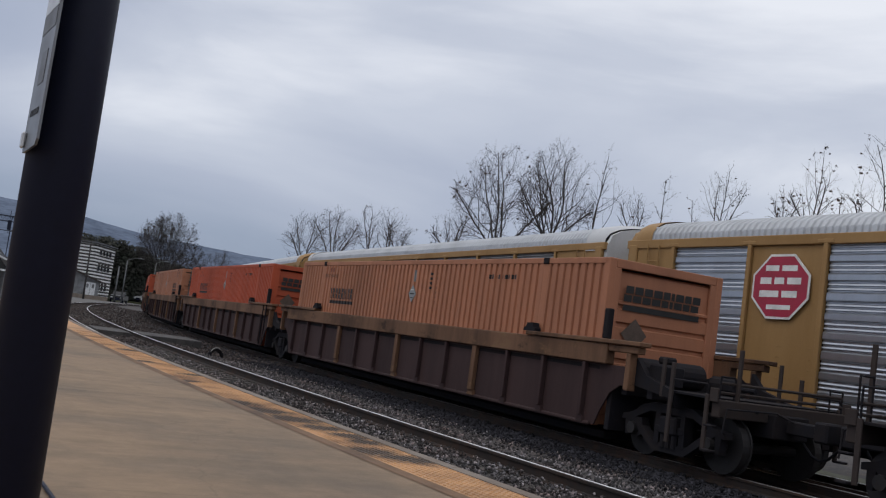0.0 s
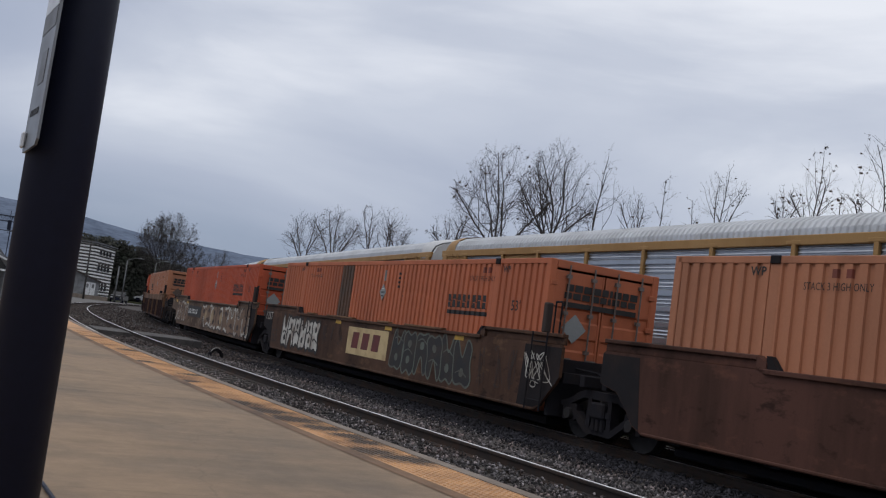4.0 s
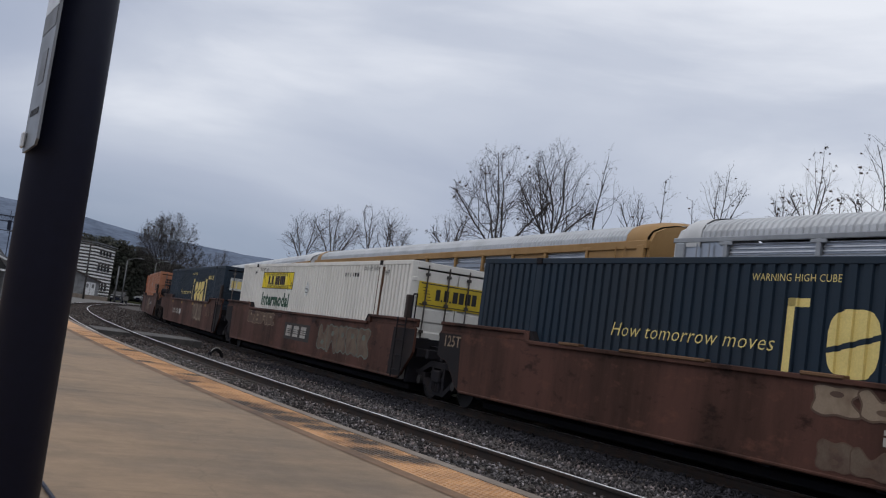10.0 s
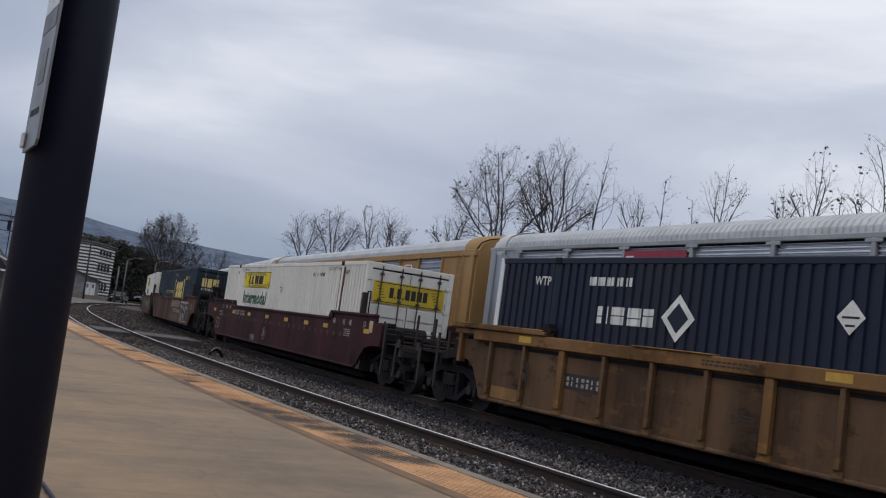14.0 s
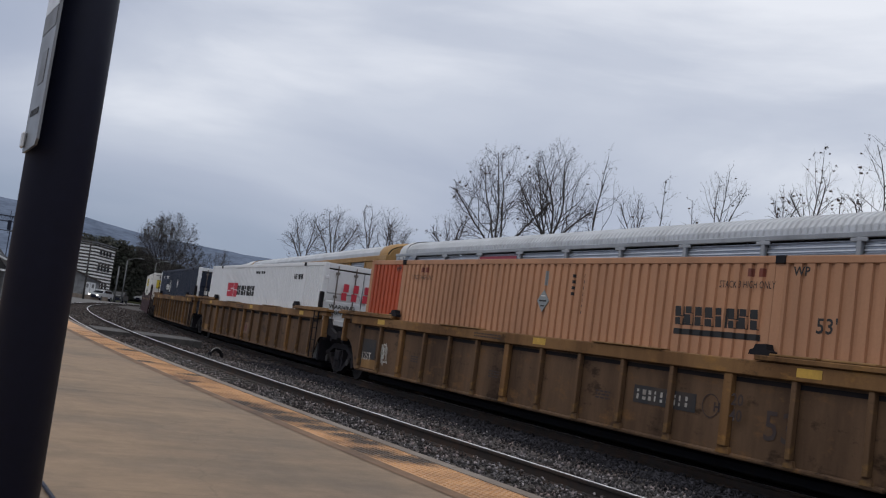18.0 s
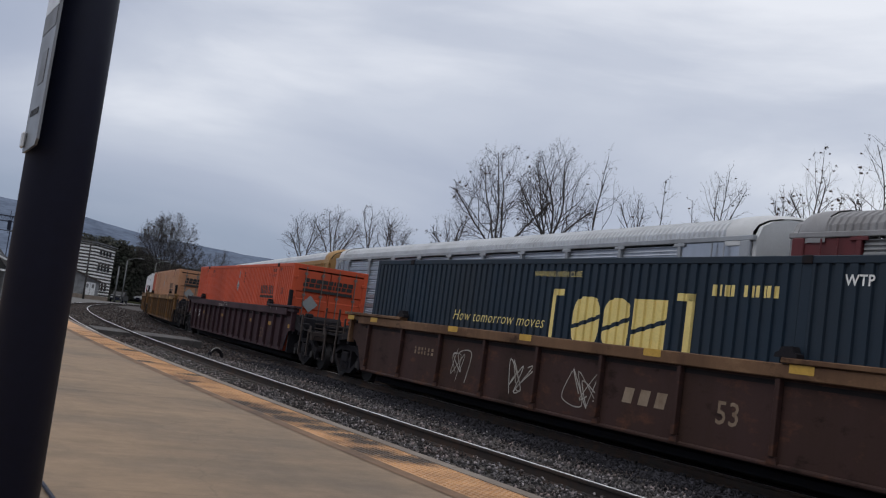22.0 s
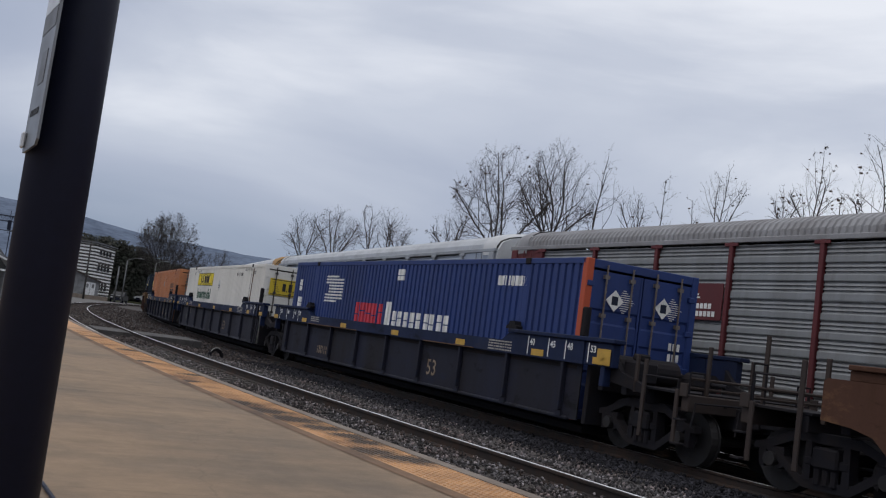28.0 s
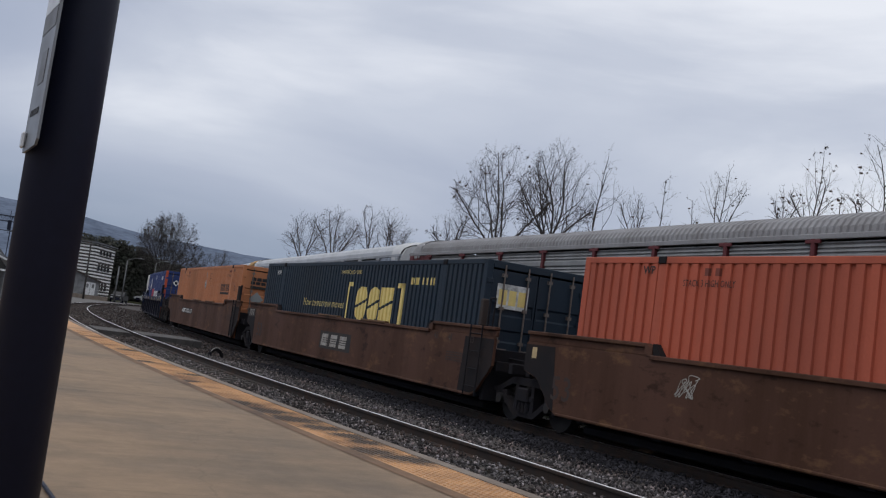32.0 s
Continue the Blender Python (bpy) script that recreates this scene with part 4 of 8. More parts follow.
    for w in (0.12, 0.04, 0.13, 0.04, 0.14, 0.14, 0.15, 0.13):
        flat(g, x, x + w, 1.99 if w > 0.05 else 1.98, 2.27 if w > 0.05 else 2.03, zz)
        x += w + 0.035
    for x0 in (-0.96, 0.66):
        for i in range(5):
            flat(g, x0 + 0.03 * i, x0 + 0.03 * i + 0.16, 2.27 - 0.075 * i, 2.285 - 0.075 * i, zz)
    for a, b, w0, w1 in ((-1.0, 1.0, 1.85, 1.875), (-1.0, 1.0, 2.365, 2.39)):
        flat(g, a, b, w0, w1, zz)
    part("name_mark", g, M_BLACK, c)
    return c


W_STREAK = mat("rust_streaks", (0.12, 0.06, 0.03), 0.8, dirt=0.4, scale=3, bump=0)
M_PLACARD2 = mat("white_placard", (0.6, 0.62, 0.62), 0.5, dirt=0.4, grime=(0.15, 0.15, 0.15), scale=7, bump=0)
M_PATCH = mat("dark_brown_patch", (0.09, 0.045, 0.025), 0.7, dirt=0.3, scale=2)


def navy_box():
    c = container("container", "navy blue ribbed container with white marks in a yellow well car", C_NAVY, C_BRIGHT)
    g = Geo()
    side_blocks(g, 4.78, 1.74, 0.30, [0.18, 0.07, 0.34, 0.30, 0.26], 0.09)
    part("name_mark", g, M_WHITE, c, "row of white blocks")
    m = NEAR.copy()
    m.translation = (-1.292, 2.70, 1.92)
    for k, a in ((0.27, 0), (0.17, 1)):
        g = flat(Geo(), -k, k, -k, k, m @ Matrix.Translation((0, 0, 0.004 * a)) @ Matrix.Rotation(math.pi / 4, 4, "Z"))
        part("diamond_mark", g, M_WHITE if not a else C_NAVY, c)
    diamond(c, -0.50, 2.09, M_WHITE, 0.22)
    g = Geo()
    side_blocks(g, 5.05, 2.40, 0.15, [0.075] * 10, 0.045)
    word_on(c, "small_mark", "WTP", 0.17, 6.75, 2.38, M_WHITE)
    part("number_bar", g, M_WHITE, c)
    zz = REAR.copy()
    zz.translation = (0, -8.078, 0)
    g = Geo()
    for i in range(5):
        flat(g, -0.9 + 0.2 * i, -0.75 + 0.2 * i, 1.6, 1.8, zz)
    part("name_mark", g, M_WHITE, c)
    return c


def logistics_box():
    c = container("container", "clean white ribbed container with red and black marks", C_BRIGHT)
    g = Geo()
    side_blocks(g, 4.59, 1.62, 0.56, [0.54, 0.48, 0.54], 0.06)
    part("name_mark", g, M_REDLET, c, "three red blocks")
    g = Geo()
    side_blocks(g, 2.85, 1.70, 0.38, [0.24] * 9, 0.06)
    part("name_mark", g, M_BLACK, c, "row of black blocks")
    g = Geo()
    side_blocks(g, 0.22, 2.55, 0.09, [0.1] * 10, 0.04)
    side_blocks(g, -4.9, 2.36, 0.17, [0.09] * 3 + [0.08] * 5, 0.05)
    part("number_bar", g, M_BLACK, c)
    zz = REAR.copy()
    zz.translation = (0, -8.125, 0)
    g = Geo()
    for x in (-0.68, -0.36, 0.0, 0.26, 0.52, 0.76):
        flat(g, x, x + 0.17, 1.82, 2.05, zz)
        flat(g, x + 0.04, x + 0.21, 2.08, 2.32, zz)
    part("name_mark", g, M_REDLET, c, "red slit block")
    word_rear(c, "door_word", "WARNING", 0.12, -1.0, 1.55, M_BLACK)
    word_rear(c, "door_word", "HIGH CUBE", 0.12, -1.0, 1.38, M_BLACK)
    return c


def blue_box():
    c = container("container", "royal blue ribbed container with white marks and an orange corner post", C_BLUE)
    for o in c.children:
        if o.name.startswith("corner_post") and o.location.x < 0 and o.location.y < 0:
            o.data = coated(o.data.copy(), C_ENDORANGE)
    g = Geo()
    side_blocks(g, 2.72, 1.22, 0.55, [0.34] * 5, 0.06)
    part("name_mark", g, M_REDLET, c, "row of dull red blocks")
    g = Geo()
    side_bar(g, 0.66, 0.24, 1.15, 1.84)
    side_blocks(g, 0.16, 1.20, 0.42, [0.24] * 9, 0.12)
    part("name_mark", g, M_WHITE, c, "row of tall white blocks")
    g = Geo()
    for i in range(9):
        side_bar(g, 4.95 if i in (3, 4, 5) else 5.25, 4.2 if i in (0, 8) else 3.85, 1.72 + 0.09 * i, 1.77 + 0.09 * i)
    part("striped_disc", g, M_WHITE, c, "white striped round emblem")
    g = Geo()
    side_blocks(g, -4.95, 2.35, 0.2, [0.25, 0.04, 0.12, 0.12, 0.12, 0.12, 0.12], 0.04)
    side_blocks(g, 7.6, 1.5, 0.3, [0.3], 0.04)
    side_blocks(g, 7.6, 2.0, 0.35, [0.25], 0.04)
    side_blocks(g, 0.1, 2.4, 0.28, [0.35], 0.04)
    part("number_bar", g, M_WHITE, c)
    zz = REAR.copy()
    zz.translation = (0, -8.078, 0)
    for x in (-0.62, 0.5):
        d = part("diamond_mark", flat(Geo(), -0.14, 0.14, -0.14, 0.14, zz @ Matrix.Translation((x, 2.2, 0.002)) @ Matrix.Rotation(math.pi / 4, 4, "Z")), M_WHITE, c)
        part("diamond_core", flat(Geo(), -0.07, 0.07, -0.08, 0.08, zz @ Matrix.Translation((x, 2.2, 0.005))), C_NAVY, d)
        g = Geo()
        for i in range(11):
            flat(g, x + 0.05 + abs(i - 5) * 0.025, x + 0.44 - abs(i - 5) * 0.04, 2.0 + 0.04 * i, 2.012 + 0.04 * i, zz)
        part("striped_disc", g, M_WHITE, c, "thin white stripes on the door")
    g = Geo()
    for i in range(3):
        for j in range(3):
            flat(g, 0.72 + 0.1 * j, 0.79 + 0.1 * j, 1.05 + 0.2 * i, 1.19 + 0.2 * i, zz)
    part("number_bar", g, M_WHITE, c)
    return c


# ---------------- well cars ----------------
def truck_meshes():
    f = Geo()
    for s in (-1, 1):
        f.prism([(s * u, w) for u, w in ((0.0, 0.74), (0.50, 0.74), (0.98, 0.55), (1.20, 0.53), (1.20, 0.62), (1.0, 0.66), (0.48, 0.88), (0.0, 0.88))], -0.08, 0.08, 0)
        f.prism([(s * u, w) for u, w in ((0.0, 0.14), (0.36, 0.14), (0.46, 0.20), (0.86, 0.46), (1.00, 0.545), (0.90, 0.585), (0.80, 0.56), (0.40, 0.29), (0.0, 0.26))], -0.08, 0.08, 0)
        f.prism([(s * u, w) for u, w in ((0.24, 0.25), (0.36, 0.25), (0.34, 0.76), (0.24, 0.76))], -0.09, 0.09, 0)
        f.prism([(s * u, w) for u, w in ((0.76, 0.30), (0.79, 0.56), (0.99, 0.56), (1.02, 0.30), (1.10, 0.30), (1.13, 0.60), (0.70, 0.60), (0.68, 0.34))], -0.07, 0.07, 0)
    f.box(-0.10, 0.10, -0.34, 0.34, 0.44, 0.56, 0.02)
    b = Geo().box(-1.15, 1.15, -0.2, 0.2, 0.42, 0.70, 0.03)
    sp = Geo()
    for x in (-0.07, 0.07):
        for y in (-0.13, 0.0, 0.13):
            sp.tube((x, y, 0.22), (x, y, 0.46), 0.055, sides=8)
    ax = Geo().tube((-0.95, 0, 0), (0.95, 0, 0), 0.08, sides=10)
    wh = Geo().tube((-0.07, 0, 0), (0.07, 0, 0), 0.42, sides=28)
    wh.tube((0.07, 0, 0), (0.10, 0, 0), 0.445, sides=28)
    wh.tube((-0.12, 0, 0), (-0.07, 0, 0), 0.12, sides=12)
    for i in range(3):
        t = i * 2.094
        wh.box(-0.075, -0.062, 0.26 * math.cos(t) - 0.03, 0.26 * math.cos(t) + 0.03, 0.26 * math.sin(t) - 0.03, 0.26 * math.sin(t) + 0.03)
    br = Geo().box(-0.9, 0.9, 0.42, 0.5, 0.3, 0.42).box(-0.9, 0.9, -0.5, -0.42, 0.3, 0.42)
    cap = Geo().tube((-0.05, 0, 0), (0.05, 0, 0), 0.10, sides=12)
    out = {}
    for n, q, m in (("side_frame", f, M_STEELDARK), ("bolster", b, M_STEELDARK), ("spring_pack", sp, M_STEELDARK), ("axle", ax, M_WHEEL), ("wheel", wh, M_WHEEL), ("brake_beam", br, M_STEELDARK), ("bearing_cap", cap, M_WHEEL)):
        me = q.mesh(n)
        me.materials.append(m)
        out[n] = me
    return out


TRUCK = truck_meshes()


def truck(owner, y, tie):
    """A four-wheel truck under a car, at y along it. tie: the list that takes its spinning axles."""
    t = part("truck", TRUCK["bolster"], None, owner, "grimy dark cast-steel truck")
    t.location = (0, y, 0)
    for sx in (-1, 1):
        o = part("side_frame", TRUCK["side_frame"], None, t)
        o.location = (sx * 1.0, 0, 0)
        o = part("spring_pack", TRUCK["spring_pack"], None, t)
        o.location = (sx * 1.0, 0, 0)
        for a in (-0.89, 0.89):
            o = part("bearing_cap", TRUCK["bearing_cap"], None, t)
            o.location = (sx * 1.09, a, 0.42)
    o = part("brake_beam", TRUCK["brake_beam"], None, t)
    for a in (-0.89, 0.89):
        g = Geo()
        me = _share.get("wheelset")
        if me is None:
            for q, dx, fl in ((TRUCK["axle"], 0, 1), (TRUCK["wheel"], -0.735, 1), (TRUCK["wheel"], 0.735, -1)):
                n = len(g.v)
                g.v += [(v.co.x * fl + dx, v.co.y, v.co.z) for v in q.vertices]
                g.f += [tuple(n + i for i in p.vertices) for p in q.polygons]
            me = g.mesh("wheelset")
            me.materials.append(M_WHEEL)
            _share["wheelset"] = me
        w = part("wheelset", me, None, t, "worn steel wheels on an axle")
        w.location = (0, a, 0.42)
        tie.append((w, a))
    return t


def coupler(owner, y, s):
    g = Geo().box(-0.10, 0.10, min(y, y + 0.75 * s), max(y, y + 0.75 * s), 0.72, 0.92, 0.02)
    g.box(-0.17, 0.17, min(y + 0.7 * s, y + 0.95 * s), max(y + 0.7 * s, y + 0.95 * s), 0.68, 0.98, 0.03)
    part("coupler", g, M_STEELDARK, owner)
    h = Geo()
    for i in range(6):
        u0, u1 = i / 6, (i + 1) / 6
        h.tube((0.3, y + s * 0.9 * u0, 0.75 - 0.35 * math.sin(math.pi * u0)), (0.3, y + s * 0.9 * u1, 0.75 - 0.35 * math.sin(math.pi * u1)), 0.022, sides=6)
    part("air_hose", h, M_STEELDARK, owner)


def ladder(owner, x, y, z0, z1, w, m, rungs=4):
    g = Geo()
    for a in (-w / 2, w / 2):
        g.tube((x, y + a, z0), (x, y + a, z1), 0.018, sides=6)
    for i in range(rungs):
        z = z0 + (z1 - z0) * (i + 0.5) / rungs
        g.tube((x, y - w / 2, z), (x, y + w / 2, z), 0.014, sides=6)
    part("ladder", g, m, owner)


def bent(g, pts, r, sides=6):
    for p, q in zip(pts, pts[1:]):
        g.tube(p, q, r, sides=sides)
    return g


def end_fittings(c, s, end, m, tall, wheel):
    """Platform, steps, rails and brake gear at one end. s: +1 front, -1 rear; end: 'coupler' or 'joint'."""
    L = 11.25 if end == "coupler" else 9.75

    def span(u, v):
        return sorted((u * s, v * s))

    a, b = span(8.55, L)
    part("center_sill", Geo().box(-0.36, 0.36, a, b, 0.62, 0.98, 0.02), M_STEELDARK, c)
    a, b = span(8.42, 8.54)
    part("bulkhead", Geo().box(-1.29, 1.29, a, b, 0.3, 1.36, 0.01), M_STEELDARK, c)
    for y in (8.75, 9.4):
        a, b = span(y, y + 0.14)
        part("cross_beam", Geo().box(-1.26, 1.26, a, b, 0.92, 1.12, 0.01), M_STEELDARK, c)
    part("brake_pipe", bent(Geo(), [(-0.75, 8.5 * s, 1.2), (-0.75, 9.2 * s, 1.18), (-0.6, 9.5 * s, 1.0), (-0.6, (L - 0.1) * s, 0.98)], 0.025), M_STEELDARK, c)
    if end != "coupler":
        if s > 0:
            part("air_reservoir", Geo().tube((-1.15, 9.35 * s, 1.42), (0.1, 9.35 * s, 1.42), 0.21, sides=16), M_STEELDARK, c)
        part("hose_loop", bent(Geo(), [(-0.5, 9.2 * s, 1.15), (-0.55, 9.45 * s, 1.34), (-0.5, 9.75 * s, 1.2)], 0.022), M_STEELDARK, c)
        return
    a, b = span(10.0, 10.12)
    part("cross_beam", Geo().box(-1.3, 1.3, a, b, 0.86, 1.08, 0.01), M_STEELDARK, c)
    a, b = span(9.95, 10.95)
    part("walkway", Geo().box(-1.3, 1.3, a, b, 1.085, 1.125, 0.006), M_STEELDARK, c)
    a, b = span(10.95, 11.12)
    part("end_sill", Geo().box(-1.32, 1.32, a, b, 0.84, 1.10, 0.015), M_ENDRUST, c)
    coupler(c, 11.1 * s, s)
    # stepped frames at the near and far corners
    for sx in (-1, 1):
        x = 1.36 * sx
        ya, yb = 10.1 * s, 10.9 * s
        for yy, top in ((ya, tall - 0.3), (yb, 1.16)):
            part("upright", Geo().box(x - 0.02, x + 0.02, yy - 0.04, yy + 0.04, 0.34, top, 0.008), M_ENDRUST, c, "rust-brown flat steel upright")
        part("handrail", bent(Geo(), [(x, ya, tall - 0.55), (x, yb, tall - 0.55), (x, yb, 1.14)], 0.016), M_STEELDARK, c)
        part("step", Geo().box(x - 0.10, x + 0.05, a, b, 0.34, 0.375, 0.008), M_STEELDARK, c)
        part("step", Geo().box(x - 0.08, x + 0.03, a, b, 0.70, 0.73, 0.008), M_STEELDARK, c)
        part("kick_plate", Geo().box(x - 0.012, x + 0.012, a, b, 1.06, 1.26, 0.006), M_ENDRUST, c)
        part("grab_iron", bent(Geo(), [(x * 0.92, 11.03 * s, 1.1), (x * 0.92, 11.03 * s, tall - 0.42), (x * 0.72, 11.03 * s, tall - 0.42), (x * 0.72, 11.03 * s, 1.1)], 0.016), M_STEELDARK, c)
    part("cross_rail", Geo().tube((-1.25, 11.03 * s, 1.34), (1.25, 11.03 * s, 1.34), 0.024, sides=6), M_ENDRUST, c)
    part("cross_rail", Geo().tube((-1.25, 11.03 * s, 1.20), (1.25, 11.03 * s, 1.20), 0.024, sides=6), M_ENDRUST, c)
    up = 1.92 if wheel else 1.34
    part("air_reservoir", Geo().tube((-1.05, 8.85 * s, up), (0.25, 8.85 * s, up), 0.22, sides=16).tube((-1.11, 8.85 * s, up), (-1.05, 8.85 * s, up), 0.15, 0.22, sides=16), M_STEELDARK, c, "grimy cross-mounted air tank")
    part("control_valve", Geo().box(-1.2, -0.78, *span(9.3, 9.72), 1.13, 1.50, 0.04).box(-1.1, -0.88, *span(9.38, 9.62), 1.50, 1.62, 0.03), M_STEELDARK, c)
    part("brake_cylinder", Geo().tube((0.5, 9.0 * s, 1.26), (0.5, 9.6 * s, 1.26), 0.17, sides=12).tube((0.5, 9.6 * s, 1.26), (0.5, 9.95 * s, 1.26), 0.04, sides=8), M_STEELDARK, c)
    part("brake_rod", bent(Geo(), [(-0.85, 8.6 * s, 0.55), (-0.7, 9.6 * s, 0.50), (-0.7, 10.8 * s, 0.62)], 0.022), M_STEELDARK, c)
    part("uncoupling_lever", bent(Geo(), [(-1.30, 11.2 * s, 0.62), (-1.25, 11.2 * s, 0.98), (-0.3, 11.22 * s, 1.0), (-0.12, 11.4 * s, 0.9)], 0.015), M_STEELDARK, c)
    for x, y, h in ((-1.28, 9.75, tall - 0.25), (-0.95, 11.04, tall), (1.15, 9.8, tall - 0.1)):
        a, b = span(y, y + 0.07)
        part("stanchion", Geo().box(x - 0.02, x + 0.02, a, b, 1.0, h, 0.006), M_ENDRUST, c)
    if wheel:
        part("reservoir_saddle", Geo().box(-0.75, -0.67, *span(8.7, 9.0), 1.1, 1.75).box(0.0, 0.08, *span(8.7, 9.0), 1.1, 1.75), M_STEELDARK, c)
        part("equipment_box", Geo().box(-1.0, 0.9, *span(9.25, 9.95), 1.12, 1.66, 0.05), M_STEELDARK, c)
        part("equipment_box", Geo().box(-0.6, 0.7, *span(9.95, 10.5), 1.12, 1.42, 0.04), M_STEELDARK, c)
        y = 10.85 * s
        g = Geo()
        for i in range(16):
            t0, t1 = i * math.pi / 8, (i + 1) * math.pi / 8
            g.tube((-0.62 + 0.28 * math.cos(t0), y, 2.18 + 0.28 * math.sin(t0)), (-0.62 + 0.28 * math.cos(t1), y, 2.18 + 0.28 * math.sin(t1)), 0.016, sides=6)
        for i in range(5):
            t = i * math.pi / 2.5
            g.tube((-0.62, y, 2.18), (-0.62 + 0.28 * math.cos(t), y, 2.18 + 0.28 * math.sin(t)), 0.013, sides=6)
        part("brake_wheel", g, M_STEELDARK, c)
        a, b = sorted((y - 0.03 * s, y - 0.30 * s))
        part("brake_box", Geo().box(-0.82, -0.42, a, b, 1.95, 2.36, 0.05).box(-0.72, -0.52, a, b, 1.13, 1.95, 0.03), M_STEELDARK, c)


# for the blackened plate ends, and for the shade strip below the chord
M_ENDSKIN = mat("blackened_plate_and_chord_shade", (0.014, 0.0125, 0.0145), 0.9, spec=0.2, dirt=0.5, grime=(0.028, 0.020, 0.019), scale=1.4)
M_ENDRUST = mat("rusted_end_steel", (0.025, 0.017, 0.0155), 0.85, dirt=0.5, grime=(0.036, 0.023, 0.018), scale=3)


def solid_car(label, m, front, rear, axles, cat="well car", nose=10.36, tank=True):
    """Well car with smooth deep side plates, raised at the ends."""
    c = thing("well_car", label, cat, "well cars of the freight train")
    fr = nose if front == "coupler" else 9.42
    re = -9.9 if rear == "coupler" else -8.95
    out = [(-8.2, 0.36), (8.3, 0.36), (8.52, 0.46), (8.76, 0.74), (8.98, 0.94), (min(9.3, fr - 0.05), 1.02), (fr, 1.06), (fr, 1.56), (fr - 0.06, 1.60), (re + 0.06, 1.60), (re, 1.56), (re, 1.02), (max(-9.2, re + 0.05), 0.98), (-8.86, 0.90), (-8.66, 0.72), (-8.42, 0.46)]
    for x in (-1.40, 1.34):
        part("side_plate", Geo().prism(out, x, x + 0.06, 0), m, c)
    for sx in (-1, 1):
        a, b = sorted((sx * 1.30, sx * 1.45))
        part("top_chord", Geo().box(a, b, -5.95, 5.95, 1.54, 1.615, 0.01), m, c)
        a, b = sorted((sx * 1.30, sx * 1.412))
        part("bottom_sill", Geo().box(a, b, -8.2, 8.3, 0.335, 0.40, 0.02), m, c)
        for s in (-1, 1):
            y0, y1 = sorted((6.1 * s, min(fr, 9.4) if s > 0 else max(re, -9.4)))
            a, b = sorted((sx * 1.30, sx * 1.37))
            part("raised_end", Geo().box(a, b, y0, y1, 1.60, 1.73, 0.008), m, c)
            a, b = sorted((sx * 1.29, sx * 1.425))
            part("end_chord", Geo().box(a, b, y0, y1, 1.73, 1.80, 0.012), m, c)
            part("chord_stop", Geo().prism([(6.1 * s, 1.80), (5.92 * s, 1.70), (5.92 * s, 1.60), (6.1 * s, 1.60)], a, b, 0), m, c)
            if sx < 0:
                part("guide_horn", Geo().prism([(5.72 * s, 1.615), (5.94 * s, 1.615), (5.94 * s, 1.80), (5.88 * s, 1.80)], a + 0.02, b, 0), M_STEELDARK, c)
    # added dark block that hides the bright ground seen beneath the well
    part("underframe", coated(shared("underframe", lambda: Geo().box(-0.95, 0.95, -8.0, 8.0, 0.10, 0.235, 0.02).mesh("underframe")), M_STEELDARK), None, c)
    for y in np.linspace(-7.6, 7.6, 9):
        o = part("floor_beam", coated(shared("floor_beam_1.34", lambda: Geo().box(-1.34, 1.34, -0.12, 0.12, 0.30, 0.35).mesh("floor_beam")), M_STEELDARK), None, c)
        o.location = (0, float(y), 0)
    end_fittings(c, 1, front, m, 2.1, False)
    end_fittings(c, -1, rear, m, 2.1 if tank else 1.9, rear == "coupler" and tank)
    if rear == "joint":
        ladder(c, -1.47, -8.27, 0.36, 1.80, 0.5, M_STEELDARK, 4)
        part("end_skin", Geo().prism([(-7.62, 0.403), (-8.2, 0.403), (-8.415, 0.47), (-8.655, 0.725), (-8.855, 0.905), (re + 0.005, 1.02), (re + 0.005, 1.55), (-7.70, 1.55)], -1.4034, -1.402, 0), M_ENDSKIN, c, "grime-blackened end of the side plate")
    if front == "joint":
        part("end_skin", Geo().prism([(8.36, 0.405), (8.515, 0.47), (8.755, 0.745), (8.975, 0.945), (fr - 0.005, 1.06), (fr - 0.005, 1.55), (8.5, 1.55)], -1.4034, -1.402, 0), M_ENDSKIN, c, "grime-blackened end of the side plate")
    part("guide_post", Geo().box(-1.40, -1.26, -8.30, -8.16, 1.80, 2.36, 0.02), M_ENDRUST, c)
    part("grab_iron", bent(Geo(), [(-1.36, -8.52, 1.78), (-1.36, -8.52, 2.38), (-1.36, -8.72, 2.38), (-1.36, -8.72, 1.78)], 0.018), M_STEELDARK, c)
    truck(c, -9.83, axles)
    if front == "coupler":
        truck(c, 9.83, axles)
    return c


